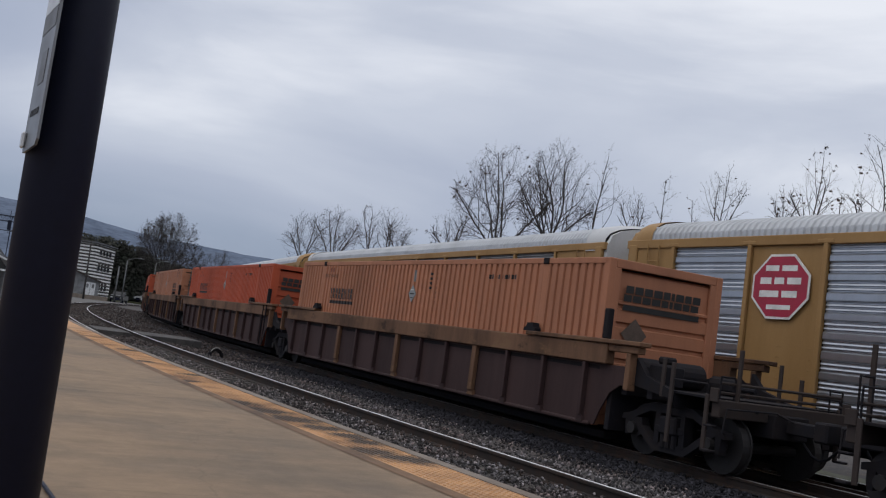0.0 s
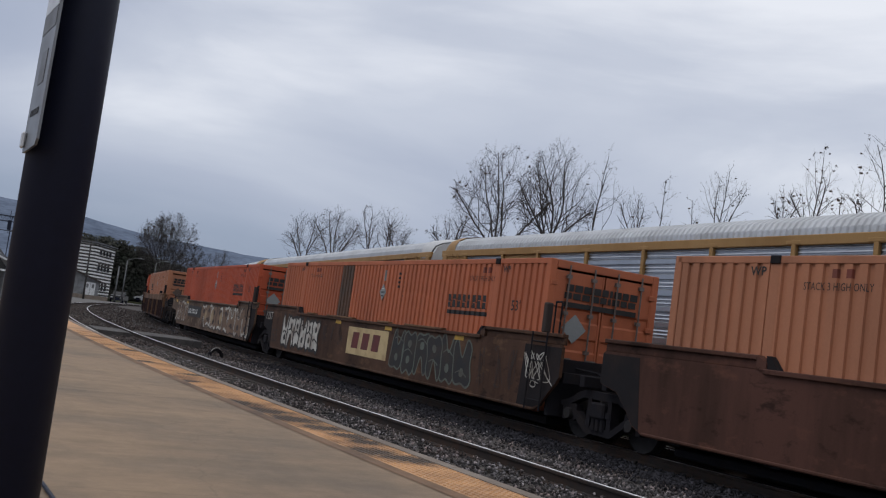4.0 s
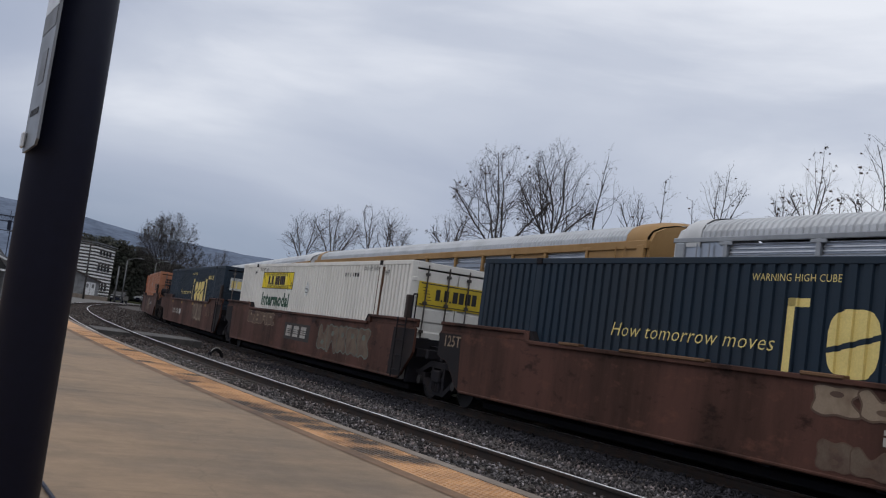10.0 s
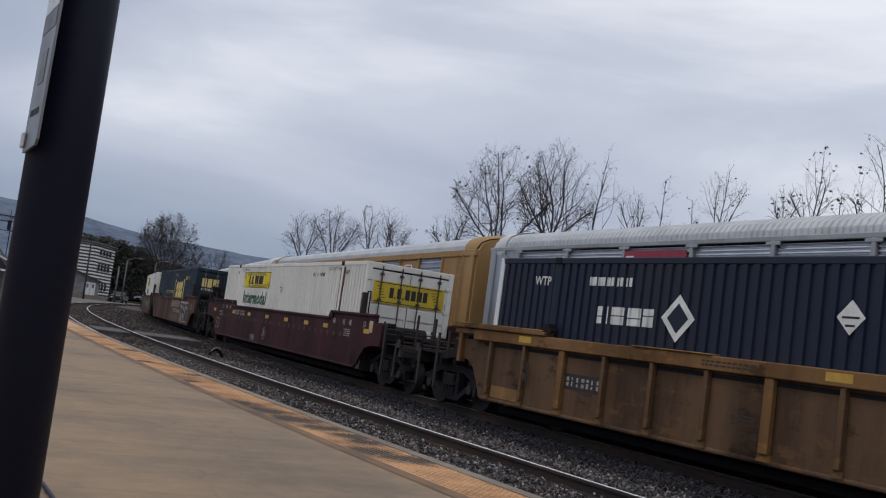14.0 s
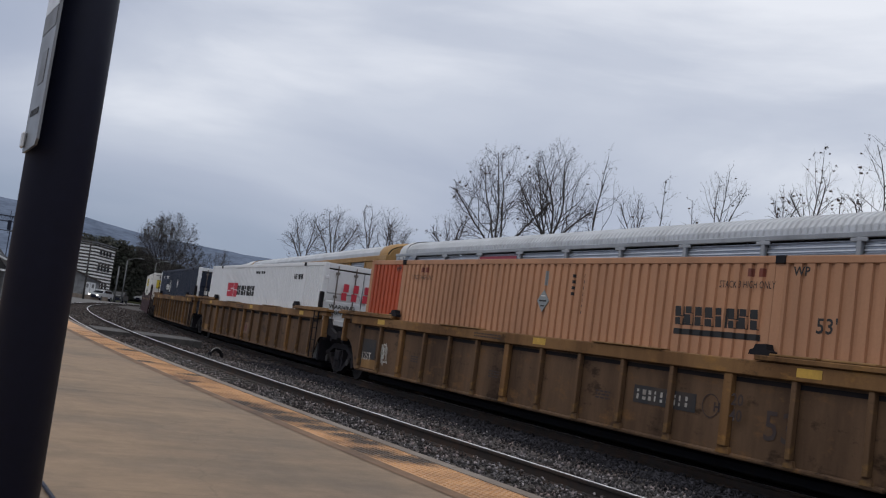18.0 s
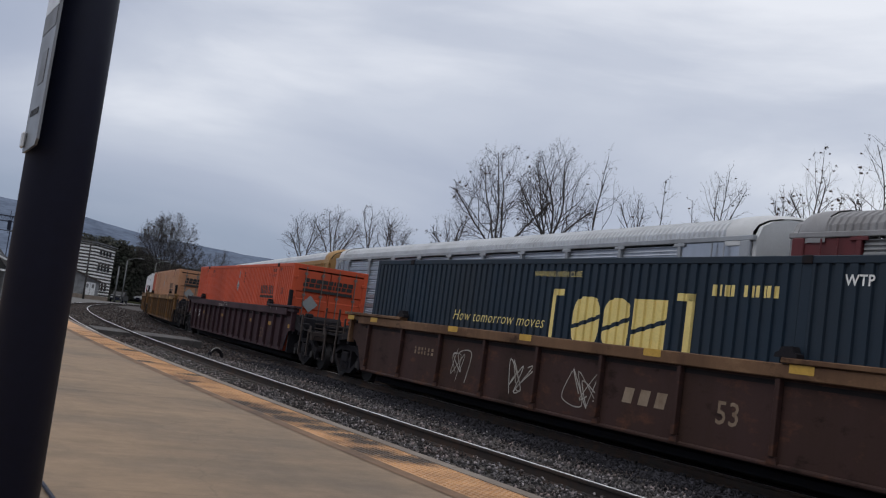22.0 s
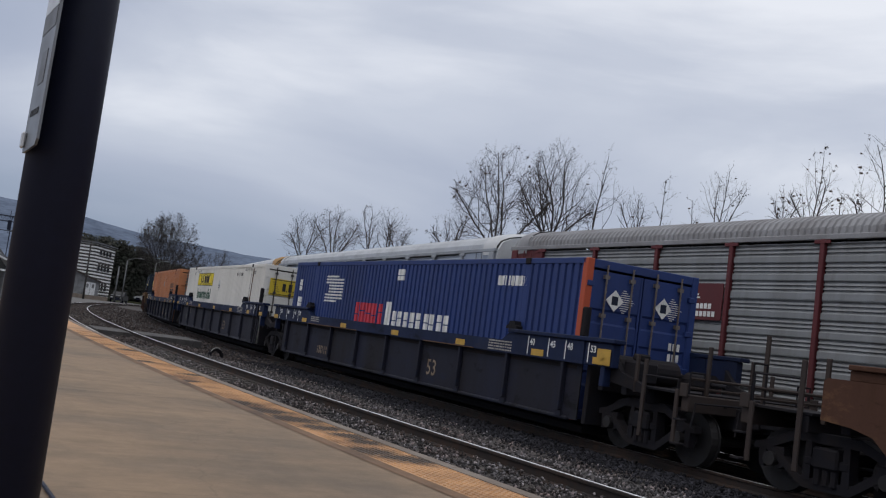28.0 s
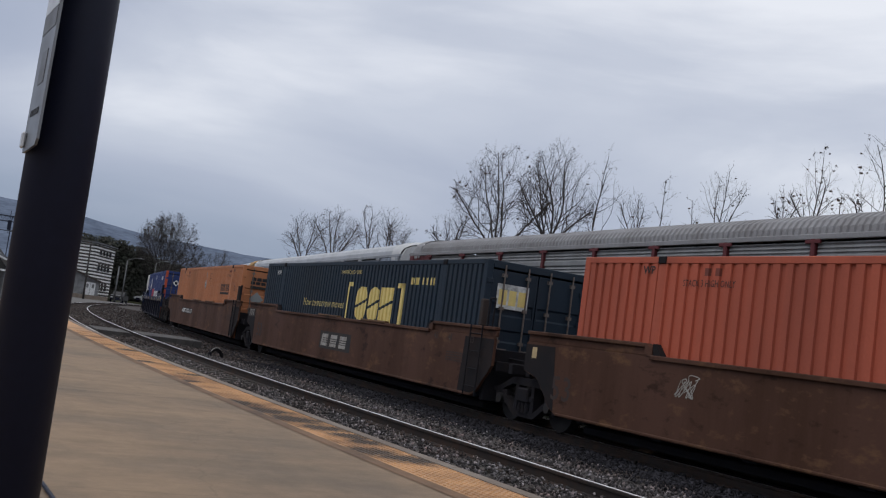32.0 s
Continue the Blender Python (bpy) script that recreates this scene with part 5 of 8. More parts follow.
def ribbed_car(label, m, panel, front, rear, axles, pitch=1.25, chord=0.2, lower=None, square=False, dip=0.0, strong=()):
    """Well car with a thin recessed side sheet between upright ribs."""
    c = thing("well_car", label, "well car", "well cars of the freight train")
    lower = lower or m
    for sx in (-1, 1):
        a, b = sorted((sx * 1.28, sx * 1.46))
        part("top_chord", Geo().prism([(-8.5, 1.72 - chord), (8.5, 1.72 - chord), (8.5, 1.72), (5.95, 1.72), (5.7, 1.72 - dip), (-5.7, 1.72 - dip), (-5.95, 1.72), (-8.5, 1.72)], a, b, 0) if dip else Geo().box(a, b, -8.5, 8.5, 1.72 - chord, 1.72, 0.015), m, c)
        a, b = sorted((sx * 1.32, sx * 1.345))
        o9 = [(-8.2, 0.34), (8.2, 0.34), (8.34, 0.62), (8.55, 0.92), (8.8, 1.06), (9.12, 1.10), (9.12, 1.72 - chord), (-9.12, 1.72 - chord), (-9.12, 1.10), (-8.8, 1.06), (-8.55, 0.92), (-8.34, 0.62)]
        if square:
            o9 = [(-8.35, 0.34), (8.35, 0.34), (8.35, 1.72 - chord), (-8.35, 1.72 - chord)]
        part("side_sheet", Geo().prism(o9, a, b, 0), panel, c)
        a, b = sorted((sx * 1.30, sx * 1.385))
        part("bottom_sill", Geo().box(a, b, -8.1, 8.1, 0.31, 0.38, 0.02), panel, c)
        if sx < 0:
            # near-black strip paints the shade that the chord throws on the sheet
            part("chord_slot", Geo().box(-1.352, -1.345, -8.2, 8.2, 1.72 - chord - 0.10, 1.72 - chord - 0.035), M_ENDSKIN, c, "dark strip painting the shade below the top chord")
        n = int(round(15.7 / pitch))
        for i in range(n + 1):
            y = -7.85 + 15.7 * i / n
            if sx < 0:
                rm = m if i in strong else lower
                w = 0.085 if i in strong else 0.045
                o = part("rib", coated(shared(("rib", rm.name, chord, w), lambda: Geo().box(-1.44, -1.345, -w, w, 0.46, 1.72 - chord, 0.01).mesh("rib")), rm), None, c)
                o.location = (0, y, 0)
                o = part("rib_foot", coated(shared(("foot", rm.name, w), lambda: Geo().prism([(-w - 0.05, 0.36), (w + 0.05, 0.36), (w + 0.02, 0.46), (-w - 0.02, 0.46)], -1.405, -1.345, 0).mesh("rib_foot")), rm), None, c)
                o.location = (0, y, 0)
        for s in (-1, 1):
            a, b = sorted((sx * 1.26, sx * 1.50))
            y0, y1 = sorted((5.95 * s, 9.4 * s))
            part("end_ledge", Geo().box(a, b, y0, y1, 1.725, 1.80, 0.012), m, c)
            a, b = sorted((sx * 1.28, sx * 1.44))
            y0, y1 = sorted((8.5 * s, 9.3 * s))
            part("end_chord", Geo().box(a, b, y0, y1, 1.72 - (chord if square else 0.12), 1.72, 0.015), m, c)
            y0, y1 = sorted((9.0 * s, 9.12 * s))
            part("end_stiffener", Geo().box(a, b, y0, y1, 1.0, 1.60, 0.012), m, c)
            y0, y1 = sorted((9.12 * s, 10.1 * s))
            a, b = sorted((sx * 1.2, sx * 1.3))
            part("end_brace", Geo().prism([(9.12 * s, 1.55), (9.12 * s, 1.1), (10.1 * s, 0.98), (10.1 * s, 1.1), (9.4 * s, 1.28)], a, b, 0), M_STEELDARK, c)
            if sx < 0:
                g = Geo().prism([(-0.04, 0), (0.36, 0), (0.34, 0.06), (0.27, 0.09), (0.24, 0.15), (0.05, 0.16), (0.02, 0.08), (-0.04, 0.06)], -1.46, -1.32, 0)
                o = part("guide_horn", g, M_STEELDARK, c)
                o.location = (0, 6.0 * s - 0.15, 1.80)
    # same added block, closing the bright gap beneath the car
    part("underframe", coated(shared("underframe", lambda: Geo().box(-0.95, 0.95, -8.0, 8.0, 0.10, 0.235, 0.02).mesh("underframe")), M_STEELDARK), None, c)
    for y in np.linspace(-7.6, 7.6, 9):
        o = part("floor_beam", coated(shared("floor_beam_1.3", lambda: Geo().box(-1.3, 1.3, -0.12, 0.12, 0.30, 0.36).mesh("floor_beam")), M_STEELDARK), None, c)
        o.location = (0, float(y), 0)
    end_fittings(c, 1, front, m, 1.85, False)
    end_fittings(c, -1, rear, m, 1.85, False)
    if rear == "joint":
        ladder(c, -1.47, -8.45, 0.36, 1.74, 0.42, M_STEELDARK, 4)
    part("guide_post", Geo().box(-1.40, -1.28, -8.36, -8.22, 1.80, 2.32, 0.02), M_STEELDARK, c)
    truck(c, -9.83, axles)
    if front == "coupler":
        truck(c, 9.83, axles)
    return c


W_BROWN = paint("brown_well_paint", (0.088, 0.041, 0.031), dirt=0.5, grime=(0.034, 0.018, 0.013), wear=(0.125, 0.055, 0.038), spec=0.12)
W_TAN = paint("orange_brown_well_paint", (0.086, 0.043, 0.030), dirt=0.45, grime=(0.055, 0.026, 0.016), wear=(0.16, 0.085, 0.045), spec=0.12)
W_RUSTTAN = paint("rust_tan_well_paint", (0.082, 0.044, 0.029), dirt=0.5, grime=(0.042, 0.023, 0.016), wear=(0.15, 0.085, 0.05), spec=0.12)
W_GRAF = paint("graffiti_tan_well_paint", (0.115, 0.074, 0.050), dirt=0.5, grime=(0.055, 0.033, 0.024), wear=(0.23, 0.19, 0.15), spec=0.12)
W_MAROON = paint("maroon_well_paint", (0.046, 0.014, 0.017), dirt=0.4, grime=(0.022, 0.010, 0.011), wear=(0.055, 0.020, 0.020), spec=0.12)
W_YELLOW = paint("faded_yellow_well_paint", (0.20, 0.108, 0.046), dirt=0.55, grime=(0.085, 0.042, 0.018), wear=(0.29, 0.15, 0.045), spec=0.12)
W_YPANEL = paint("dirty_yellow_well_panel", (0.122, 0.073, 0.043), dirt=0.55, grime=(0.040, 0.023, 0.014), wear=(0.17, 0.088, 0.036), spec=0.12)
W_DARKMAR = paint("dark_plum_well_paint", (0.046, 0.024, 0.029), dirt=0.4, grime=(0.025, 0.016, 0.018), wear=(0.05, 0.026, 0.024), spec=0.12)
W_YRIB = paint("dirty_yellow_well_rib", (0.135, 0.080, 0.045), dirt=0.55, grime=(0.06, 0.034, 0.018), wear=(0.21, 0.12, 0.045), spec=0.12)
W_RUSTY = paint("rusty_brown_well_paint", (0.046, 0.025, 0.0225), dirt=0.55, grime=(0.036, 0.020, 0.015), wear=(0.10, 0.043, 0.026), spec=0.12)
W_YWEAR = paint("pale_yellow_wear_plate", (0.27, 0.155, 0.065), dirt=0.5, grime=(0.13, 0.07, 0.03), wear=(0.33, 0.2, 0.09), spec=0.12)
W_GCHORD = paint("tan_well_chord", (0.15, 0.085, 0.048), dirt=0.45, grime=(0.075, 0.040, 0.025), wear=(0.21, 0.125, 0.07), spec=0.12)
W_BLUE = paint("dark_blue_well_paint", (0.013, 0.021, 0.056), dirt=0.3, grime=(0.012, 0.015, 0.03), wear=(0.022, 0.026, 0.05), spec=0.12)
W_BLUELOW = paint("blackened_blue_well_paint", (0.0207, 0.0218, 0.0356), dirt=0.4, grime=(0.02, 0.018, 0.018), wear=(0.018, 0.022, 0.042), spec=0.12)
W_BLUEMID = paint("faded_blue_well_sheet", (0.0286, 0.0292, 0.0416), dirt=0.4, grime=(0.02, 0.019, 0.024), wear=(0.034, 0.038, 0.058), spec=0.12)
W_OLD = paint("old_tan_well_paint", (0.165, 0.090, 0.054), dirt=0.5, grime=(0.055, 0.032, 0.022), wear=(0.19, 0.11, 0.06), spec=0.12)
W_OLDP = paint("old_dark_well_panel", (0.056, 0.034, 0.033), dirt=0.5, grime=(0.035, 0.022, 0.022), spec=0.12)

# ---------------- the container train ----------------
TRAIN = []      # (object, metres along the line at the start, height above the rail)
AXLES = []      # (wheelset, its place at the start)


def unit(front0, box, car_kind, *args, **kw):
    centre = front0 - CL
    axles = []
    car = car_kind(*args, axles, **kw)
    TRAIN.append((car, centre, 0.0))
    if box is not None:
        TRAIN.append((box, centre, 0.32))
    AXLES.extend((w, centre) for w, _ in axles)
    return car


OLD_LABEL = "tan ribbed well car with dark side sheets and grime"
ribs_old = dict(pitch=1.31, chord=0.34, lower=W_OLDP, strong=(3, 6, 9))
unit(112.2, trucker("orange ribbed container far along the train", C_ORANGE), ribbed_car, OLD_LABEL, W_OLD, W_OLDP, "coupler", "joint", **ribs_old)
unit(92.4, trucker("red-orange ribbed container with black marks", C_ORANGE), ribbed_car, OLD_LABEL, W_OLD, W_OLDP, "joint", "coupler", **ribs_old)
unit(68.4, trucker("salmon ribbed container with black marks", C_SALMON), ribbed_car, OLD_LABEL, W_OLD, W_OLDP, "coupler", "joint", **ribs_old)
unit(48.9, trucker("orange ribbed container with black name blocks", C_ORANGE, flip=True, rear="wall"), ribbed_car, OLD_LABEL, W_OLD, W_OLDP, "joint", "joint", **ribs_old)
unit(29.3, trucker("faded salmon ribbed container, blind end with horizontal ribs", C_SALMON, flip=True, rear="wall"), ribbed_car, OLD_LABEL, W_OLD, W_OLDP, "joint", "coupler", **ribs_old)
GRAF = "brown smooth-sided well car covered in graffiti"
car_a4 = unit(5.0, trucker("bright orange ribbed container with black name blocks", C_ORANGE), solid_car, GRAF, W_GRAF, "coupler", "joint")
car_a5 = unit(-14.7, trucker("coral orange ribbed container with a dark repaired strip", C_CORAL, patch=M_PATCH), solid_car, GRAF, W_RUSTTAN, "joint", "joint")
car_s1 = unit(-34.2, trucker("faded salmon ribbed container with black name blocks", C_SALMON), solid_car, "brown smooth-sided well car with pale scrawls", W_BROWN, "joint", "coupler")
car_g1 = unit(-58.0, bracket_box("dark blue-green ribbed container with yellow brackets and blocks", M_PLACARD2), solid_car, "brown smooth-sided well car with faded drawings", W_BROWN, "coupler", "joint")
car_j1 = unit(-77.6, panel_box("white ribbed container with a yellow panel and green word"), solid_car, "brown smooth-sided well car with a white emblem", W_BROWN, "joint", "joint")
car_g2 = unit(-97.2, bracket_box("dark blue-green ribbed container with yellow brackets and blocks"), solid_car, "brown smooth-sided well car with large white scrawls", W_BROWN, "joint", "coupler")
car_j2 = unit(-120.85, panel_box("off-white ribbed container with a yellow panel and green word"), solid_car, "maroon smooth-sided well car with yellow reflectors", W_MAROON, "coupler", "coupler", tank=False)
YL = "faded yellow ribbed well car with rust and grime"
car_u = unit(-143.9, navy_box(), ribbed_car, YL, W_YELLOW, W_YPANEL, "coupler", "joint", pitch=1.2, chord=0.22, lower=W_YRIB, strong=(2, 7, 11))
car_x = unit(-163.6, logistics_box(), ribbed_car, YL, W_YELLOW, W_YPANEL, "joint", "joint", pitch=1.2, chord=0.22, lower=W_YRIB, strong=(2, 7, 11))
box_p2 = trucker("peach ribbed container with a vivid orange forward panel", C_PALE)
part("orange_panel", side_bar(Geo(), 7.96, 6.15, 0.16, 2.8, lift=0.003), C_ORANGE, box_p2, "vivid orange replaced panel")
car_p2 = unit(-183.35, box_p2, ribbed_car, YL, W_YELLOW, W_YPANEL, "joint", "coupler", pitch=1.2, chord=0.22, lower=W_YRIB, strong=(2, 7, 11))
car_o8 = unit(-206.85, trucker("vivid orange ribbed container with black name blocks", C_VIVID), ribbed_car, "dark plum ribbed well car with small white marks", W_DARKMAR, W_DARKMAR, "coupler", "coupler", pitch=1.0, chord=0.24)
car_g3 = unit(-230.1, bracket_box("dark blue-green ribbed container with yellow brackets and blocks", wtp=-6.7), ribbed_car, "rusty brown ribbed well car with white scrawls", W_GCHORD, W_RUSTY, "coupler", "coupler", pitch=2.05, chord=0.2, lower=W_RUSTY)
BL = "dark blue ribbed well car with a blackened lower side"
ribs_blue = dict(pitch=2.05, chord=0.40, lower=W_BLUELOW, square=True, dip=0.15)
car_p9 = unit(-253.26, trucker("light orange ribbed container with black name blocks", C_PEACH, high="2"), ribbed_car, BL, W_BLUE, W_BLUELOW, "coupler", "joint", **ribs_blue)
car_j3 = unit(-272.95, panel_box("off-white ribbed container with a yellow panel and green word"), ribbed_car, BL, W_BLUE, W_BLUEMID, "joint", "joint", **{**ribs_blue, "lower": W_BLUEMID})
car_b = unit(-292.92, blue_box(), ribbed_car, BL, W_BLUE, W_BLUELOW, "joint", "coupler", **ribs_blue)
TL = "orange-brown smooth-sided well car with streaks"
car_p10 = unit(-316.12, trucker("light orange ribbed container with black name blocks", C_PEACH, high="2"), solid_car, TL, W_TAN, "coupler", "joint", nose=9.75)
car_g4 = unit(-336.0, bracket_box("dark blue-green ribbed container with yellow brackets and blocks", M_PLACARD2, wtp=6.9), solid_car, TL, W_TAN, "joint", "joint")
car_r = unit(-355.5, trucker("faded red ribbed container with small black marks", C_RED), solid_car, TL, W_TAN, "joint", "coupler")

# ---------------- the car-carrier train ----------------
RACKS = []


def rack_roof_mesh():
    g = Geo()
    arch = [(-1.62, 4.98), (-1.60, 5.20), (-1.48, 5.42), (-1.22, 5.60), (-0.85, 5.72), (-0.4, 5.80), (0, 5.82), (0.4, 5.80), (0.85, 5.72), (1.22, 5.60), (1.48, 5.42), (1.60, 5.20), (1.62, 4.98)]
    arch = [(x, 4.98 + (z - 4.98) * 0.78) for x, z in arch]
    ys = []
    y = -12.75
    while y < 12.6:
        for u, d in ((0, 0), (0.075, 0), (0.1, 1), (0.15, 1)):
            ys.append((y + u, d))
        y += 0.175
    k = len(arch)
    for y, d in ys:
        for x, z in arch:
            v = Vector((x, 0, z - 4.6)) * (1 - 0.024 * d)
            g.v.append((v.x, y, v.z + 4.6))
    for i in range(len(ys) - 1):
        for j in range(k - 1):
            g.f.append((i * k + j, i * k + j + 1, (i + 1) * k + j + 1, (i + 1) * k + j))
    return g.mesh("roof")


def rack_panel_mesh(w, h):
    """A sheet with bands of tight horizontal ribs between flat strips, lower edge at z = 0."""
    prof = [(0.0, 0)]
    for k in range(3):
        z = h * k / 3
        prof += [(z + 0.10, 0)]
        for i in range(3):
            q = z + 0.10 + i * 0.088
            prof += [(q + 0.022, 0.022), (q + 0.040, 0.044), (q + 0.062, 0.044), (q + 0.080, 0.010)]
        prof += [(z + 0.372, 0)]
    prof.append((h, 0))
    g = Geo()
    for z, d in prof:
        g.v += [(-0.05 + d, -w / 2, z), (-0.05 + d, w / 2, z)]
    for i in range(len(prof) - 1):
        g.f.append((2 * i, 2 * i + 1, 2 * i + 3, 2 * i + 2))
    return g.mesh("panel")


BACK = 15.17
GRID = [3.46 + 2.53 * i for i in range(9)] + [26.1]


def rack(gap0, label, frame, panel, roof, posts=None, plates=(), stripes=(), stripe_mat=None, cap=None, eave=None, lintel=0.12):
    """A covered car carrier. gap0: where its forward end lies along the line at the start; posts: metres behind that end."""
    c = thing("car_carrier", label, "railcar", "covered car carriers")
    cap = cap or frame
    posts = posts or GRID
    part("roof", coated(shared("rroof", rack_roof_mesh), roof), None, c)
    for sx in (-1, 1):
        a, b = sorted((sx * 1.52, sx * 1.64))
        part("eave_rail", Geo().box(a, b, -13.4, 13.4, 5.0 - lintel, 5.0, 0.015), eave or frame, c)
        part("side_sill", Geo().box(a, b, -13.5, 13.5, 0.95, 1.30, 0.02), frame, c)
    part("deck", Geo().box(-1.5, 1.5, -13.4, 13.4, 1.0, 1.2), M_STEELDARK, c)
    part("inner_lining", Geo().box(1.42, 1.5, -13.3, 13.3, 1.2, 4.9), M_STEELDARK, c)
    part("center_sill", Geo().box(-0.35, 0.35, -13.6, 13.6, 0.6, 1.0, 0.02), M_STEELDARK, c)
    for i, p in enumerate(posts):
        y = BACK - p
        o = part("post", coated(shared("rpost", lambda: Geo().box(-1.645, -1.53, -0.058, 0.058, 1.25, 4.90, 0.012).mesh("post")), frame), None, c)
        o.location = (0, y, 0)
        o = part("gusset", coated(shared("rgus", lambda: Geo().box(-1.65, -1.60, -0.2, 0.2, 4.80, 4.88, 0.01).mesh("gusset")), frame), None, c)
        o.location = (0, y, 0)
        if i == len(posts) - 1:
            break
        w = posts[i + 1] - p
        yc = y - w / 2
        for z, h in ((1.32, 3.51),) if i in plates else ((1.32, 1.15), (2.5, 1.15), (3.68, 1.15)):
            if i in plates:
                def riveted():
                    g = Geo().box(-0.03, 0.0, -(w - 0.13) / 2, (w - 0.13) / 2, 0, h, 0.008)
                    for q in (-0.40, -0.02, 0.02, 0.40):
                        for k in range(6):
                            zz = 0.2 + 0.22 * k
                            g.box(-0.042, -0.03, q * w - 0.016, q * w + 0.016, zz, zz + 0.032, 0.004)
                    return g.mesh("panel")
                me = coated(shared(("rpf", round(w, 2)), riveted), frame)
            else:
                me = coated(shared(("rp", round(w, 2)), lambda: rack_panel_mesh(w - 0.17, h)), panel)
            o = part("side_panel", me, None, c)
            o.location = (-1.54, yc, z)
            if i not in plates:
                g = shared(("rseam", round(w, 2)), lambda: Geo().box(-0.056, 0.0, -(w - 0.18) / 2, (w - 0.18) / 2, -0.028, 0.028).mesh("seam_strip"))
                o = part("seam_strip", coated(g, panel), None, c)
                o.location = (-1.54, yc, z)
        for z in stripes:
            o = part("stripe", coated(shared(("rstripe", round(w, 2)), lambda: Geo().box(-0.012, 0.0, -(w - 0.18) / 2, (w - 0.18) / 2, 0, 0.12).mesh("stripe")), stripe_mat), None, c)
            o.location = (-1.595, yc, z)
    for s in (-1, 1):
        e = BACK - (posts[0] if s > 0 else posts[-1])
        a, b = sorted((e + 0.08 * s, 13.3 * s))
        part("end_side", Geo().box(-1.60, -1.55, a, b, 1.3, 4.88, 0.01), frame if not stripes else panel, c)
        part("end_side", Geo().box(1.55, 1.60, a, b, 1.3, 4.88, 0.01), frame, c)
        a, b = sorted((13.0 * s, 13.3 * s))
        part("end_post", Geo().box(-1.655, -1.56, a, b, 1.25, 4.88, 0.02), frame, c)
        g = Geo()
        arch = [(-1.63, 4.78), (-1.63, 5.0), (-1.61, 5.22), (-1.49, 5.44), (-1.23, 5.62), (-0.86, 5.74), (-0.4, 5.82), (0, 5.84), (0.4, 5.82), (0.86, 5.74), (1.23, 5.62), (1.49, 5.44), (1.61, 5.22), (1.63, 5.0), (1.63, 4.78)]
        arch = [(x, 4.98 + (z - 4.98) * 0.80 if z > 4.98 else z) for x, z in arch]
        k = len(arch)
        for y, f in ((12.62, 1.0), (13.0, 1.0), (13.22, 0.985), (13.36, 0.94)):
            for x, z in arch:
                g.v.append((x * f, (y - 0.12 * (x / 1.63) ** 2) * s, 4.0 + (z - 4.0) * f))
        for i in range(3):
            for j in range(k - 1):
                g.f.append((i * k + j, i * k + j + 1, (i + 1) * k + j + 1, (i + 1) * k + j))
        part("roof_cap", g, cap, c, smooth=True)
        door = [(-1.55, 1.3), (-1.55, 4.9), (-1.4, 5.22), (-1.1, 5.38), (-0.7, 5.48), (0, 5.54), (0.7, 5.48), (1.1, 5.38), (1.4, 5.22), (1.55, 4.9), (1.55, 1.3)]
        part("end_door", Geo().prism(door, 13.3 * s, 13.42 * s, 1), cap, c)
        g = Geo()
        x = -1.68
        for z in np.arange(0.5, 4.8, 0.36):
            g.tube((x, 12.35 * s - 0.2, z), (x, 12.35 * s + 0.2, z), 0.014, sides=6)
        for q in (-0.2, 0.2):
            g.tube((x, 12.35 * s + q, 0.4), (x, 12.35 * s + q, 4.85), 0.02, sides=6)
        part("ladder", g, frame, c)
        ax = []
        truck(c, 10.0 * s, ax)
        RACKAX.extend((w, gap0 - BACK) for w, _ in ax)
        coupler(c, 13.4 * s, s * 0.75)
    RACKS.append((c, gap0 - BACK))
    return c


RACKAX = []


def plate_sign(c, front, w, z0, z1, m, bars, bm, eight=False, rim=None):
    """A flat sign on a car carrier's side. front: metres behind its forward end; bars: (u0, u1, v0, v1) from its lower left corner."""
    y = BACK - front
    h = z1 - z0
    k = 0.29 * w if eight else 0.02
    def octo(k, e):
        return [(y - e, z0 + k + e * 0.4), (y - e, z1 - k - e * 0.4), (y - k - e * 0.4, z1 - e), (y - w + k + e * 0.4, z1 - e), (y - w + e, z1 - k - e * 0.4), (y - w + e, z0 + k + e * 0.4), (y - w + k + e * 0.4, z0 + e), (y - k - e * 0.4, z0 + e)]
    sign = part("sign_plate", Geo().prism(octo(k, 0), -1.640, -1.62, 0), rim or m, c, "flat painted emblem plate")
    if rim:
        part("sign_face", Geo().prism(octo(k, 0.05), -1.645, -1.641, 0), m, sign)
    mm = NEAR.copy()
    mm.translation = (-1.649, y, z0)
    for u0, u1, v0, v1 in bars:
        part("letter_bar", flat(Geo(), u0, u1, v0, v1, mm), bm, sign)


R_YELLOW = paint("ochre_yellow_rack_paint", (0.32, 0.19, 0.075), dirt=0.3, grime=(0.22, 0.12, 0.04))
R_GREY = paint("grey_rack_steel", (0.30, 0.32, 0.35), dirt=0.3)
R_MAROON = paint("maroon_rack_paint", (0.11, 0.022, 0.026), dirt=0.3)
R_WHITE = paint("pale_grey_rack_paint", (0.52, 0.53, 0.54), dirt=0.2)
M_GALV2 = mat("dull_weathered_panel", (0.24, 0.25, 0.26), 0.6, 0.25, dirt=0.3, grime=(0.12, 0.11, 0.105), scale=1.3, vary=0.06, streak=True)
M_ROOF2 = mat("dull_grey_roof", (0.26, 0.26, 0.27), 0.6, 0.3, dirt=0.3, grime=(0.16, 0.15, 0.15), scale=0.9)
M_MAROONSIGN = mat("maroon_sign", (0.26, 0.02, 0.045), 0.55, dirt=0.2, scale=3, bump=0)
M_REDSIGN = mat("crimson_sign", (0.36, 0.018, 0.05), 0.55, dirt=0.1, scale=3, bump=0)

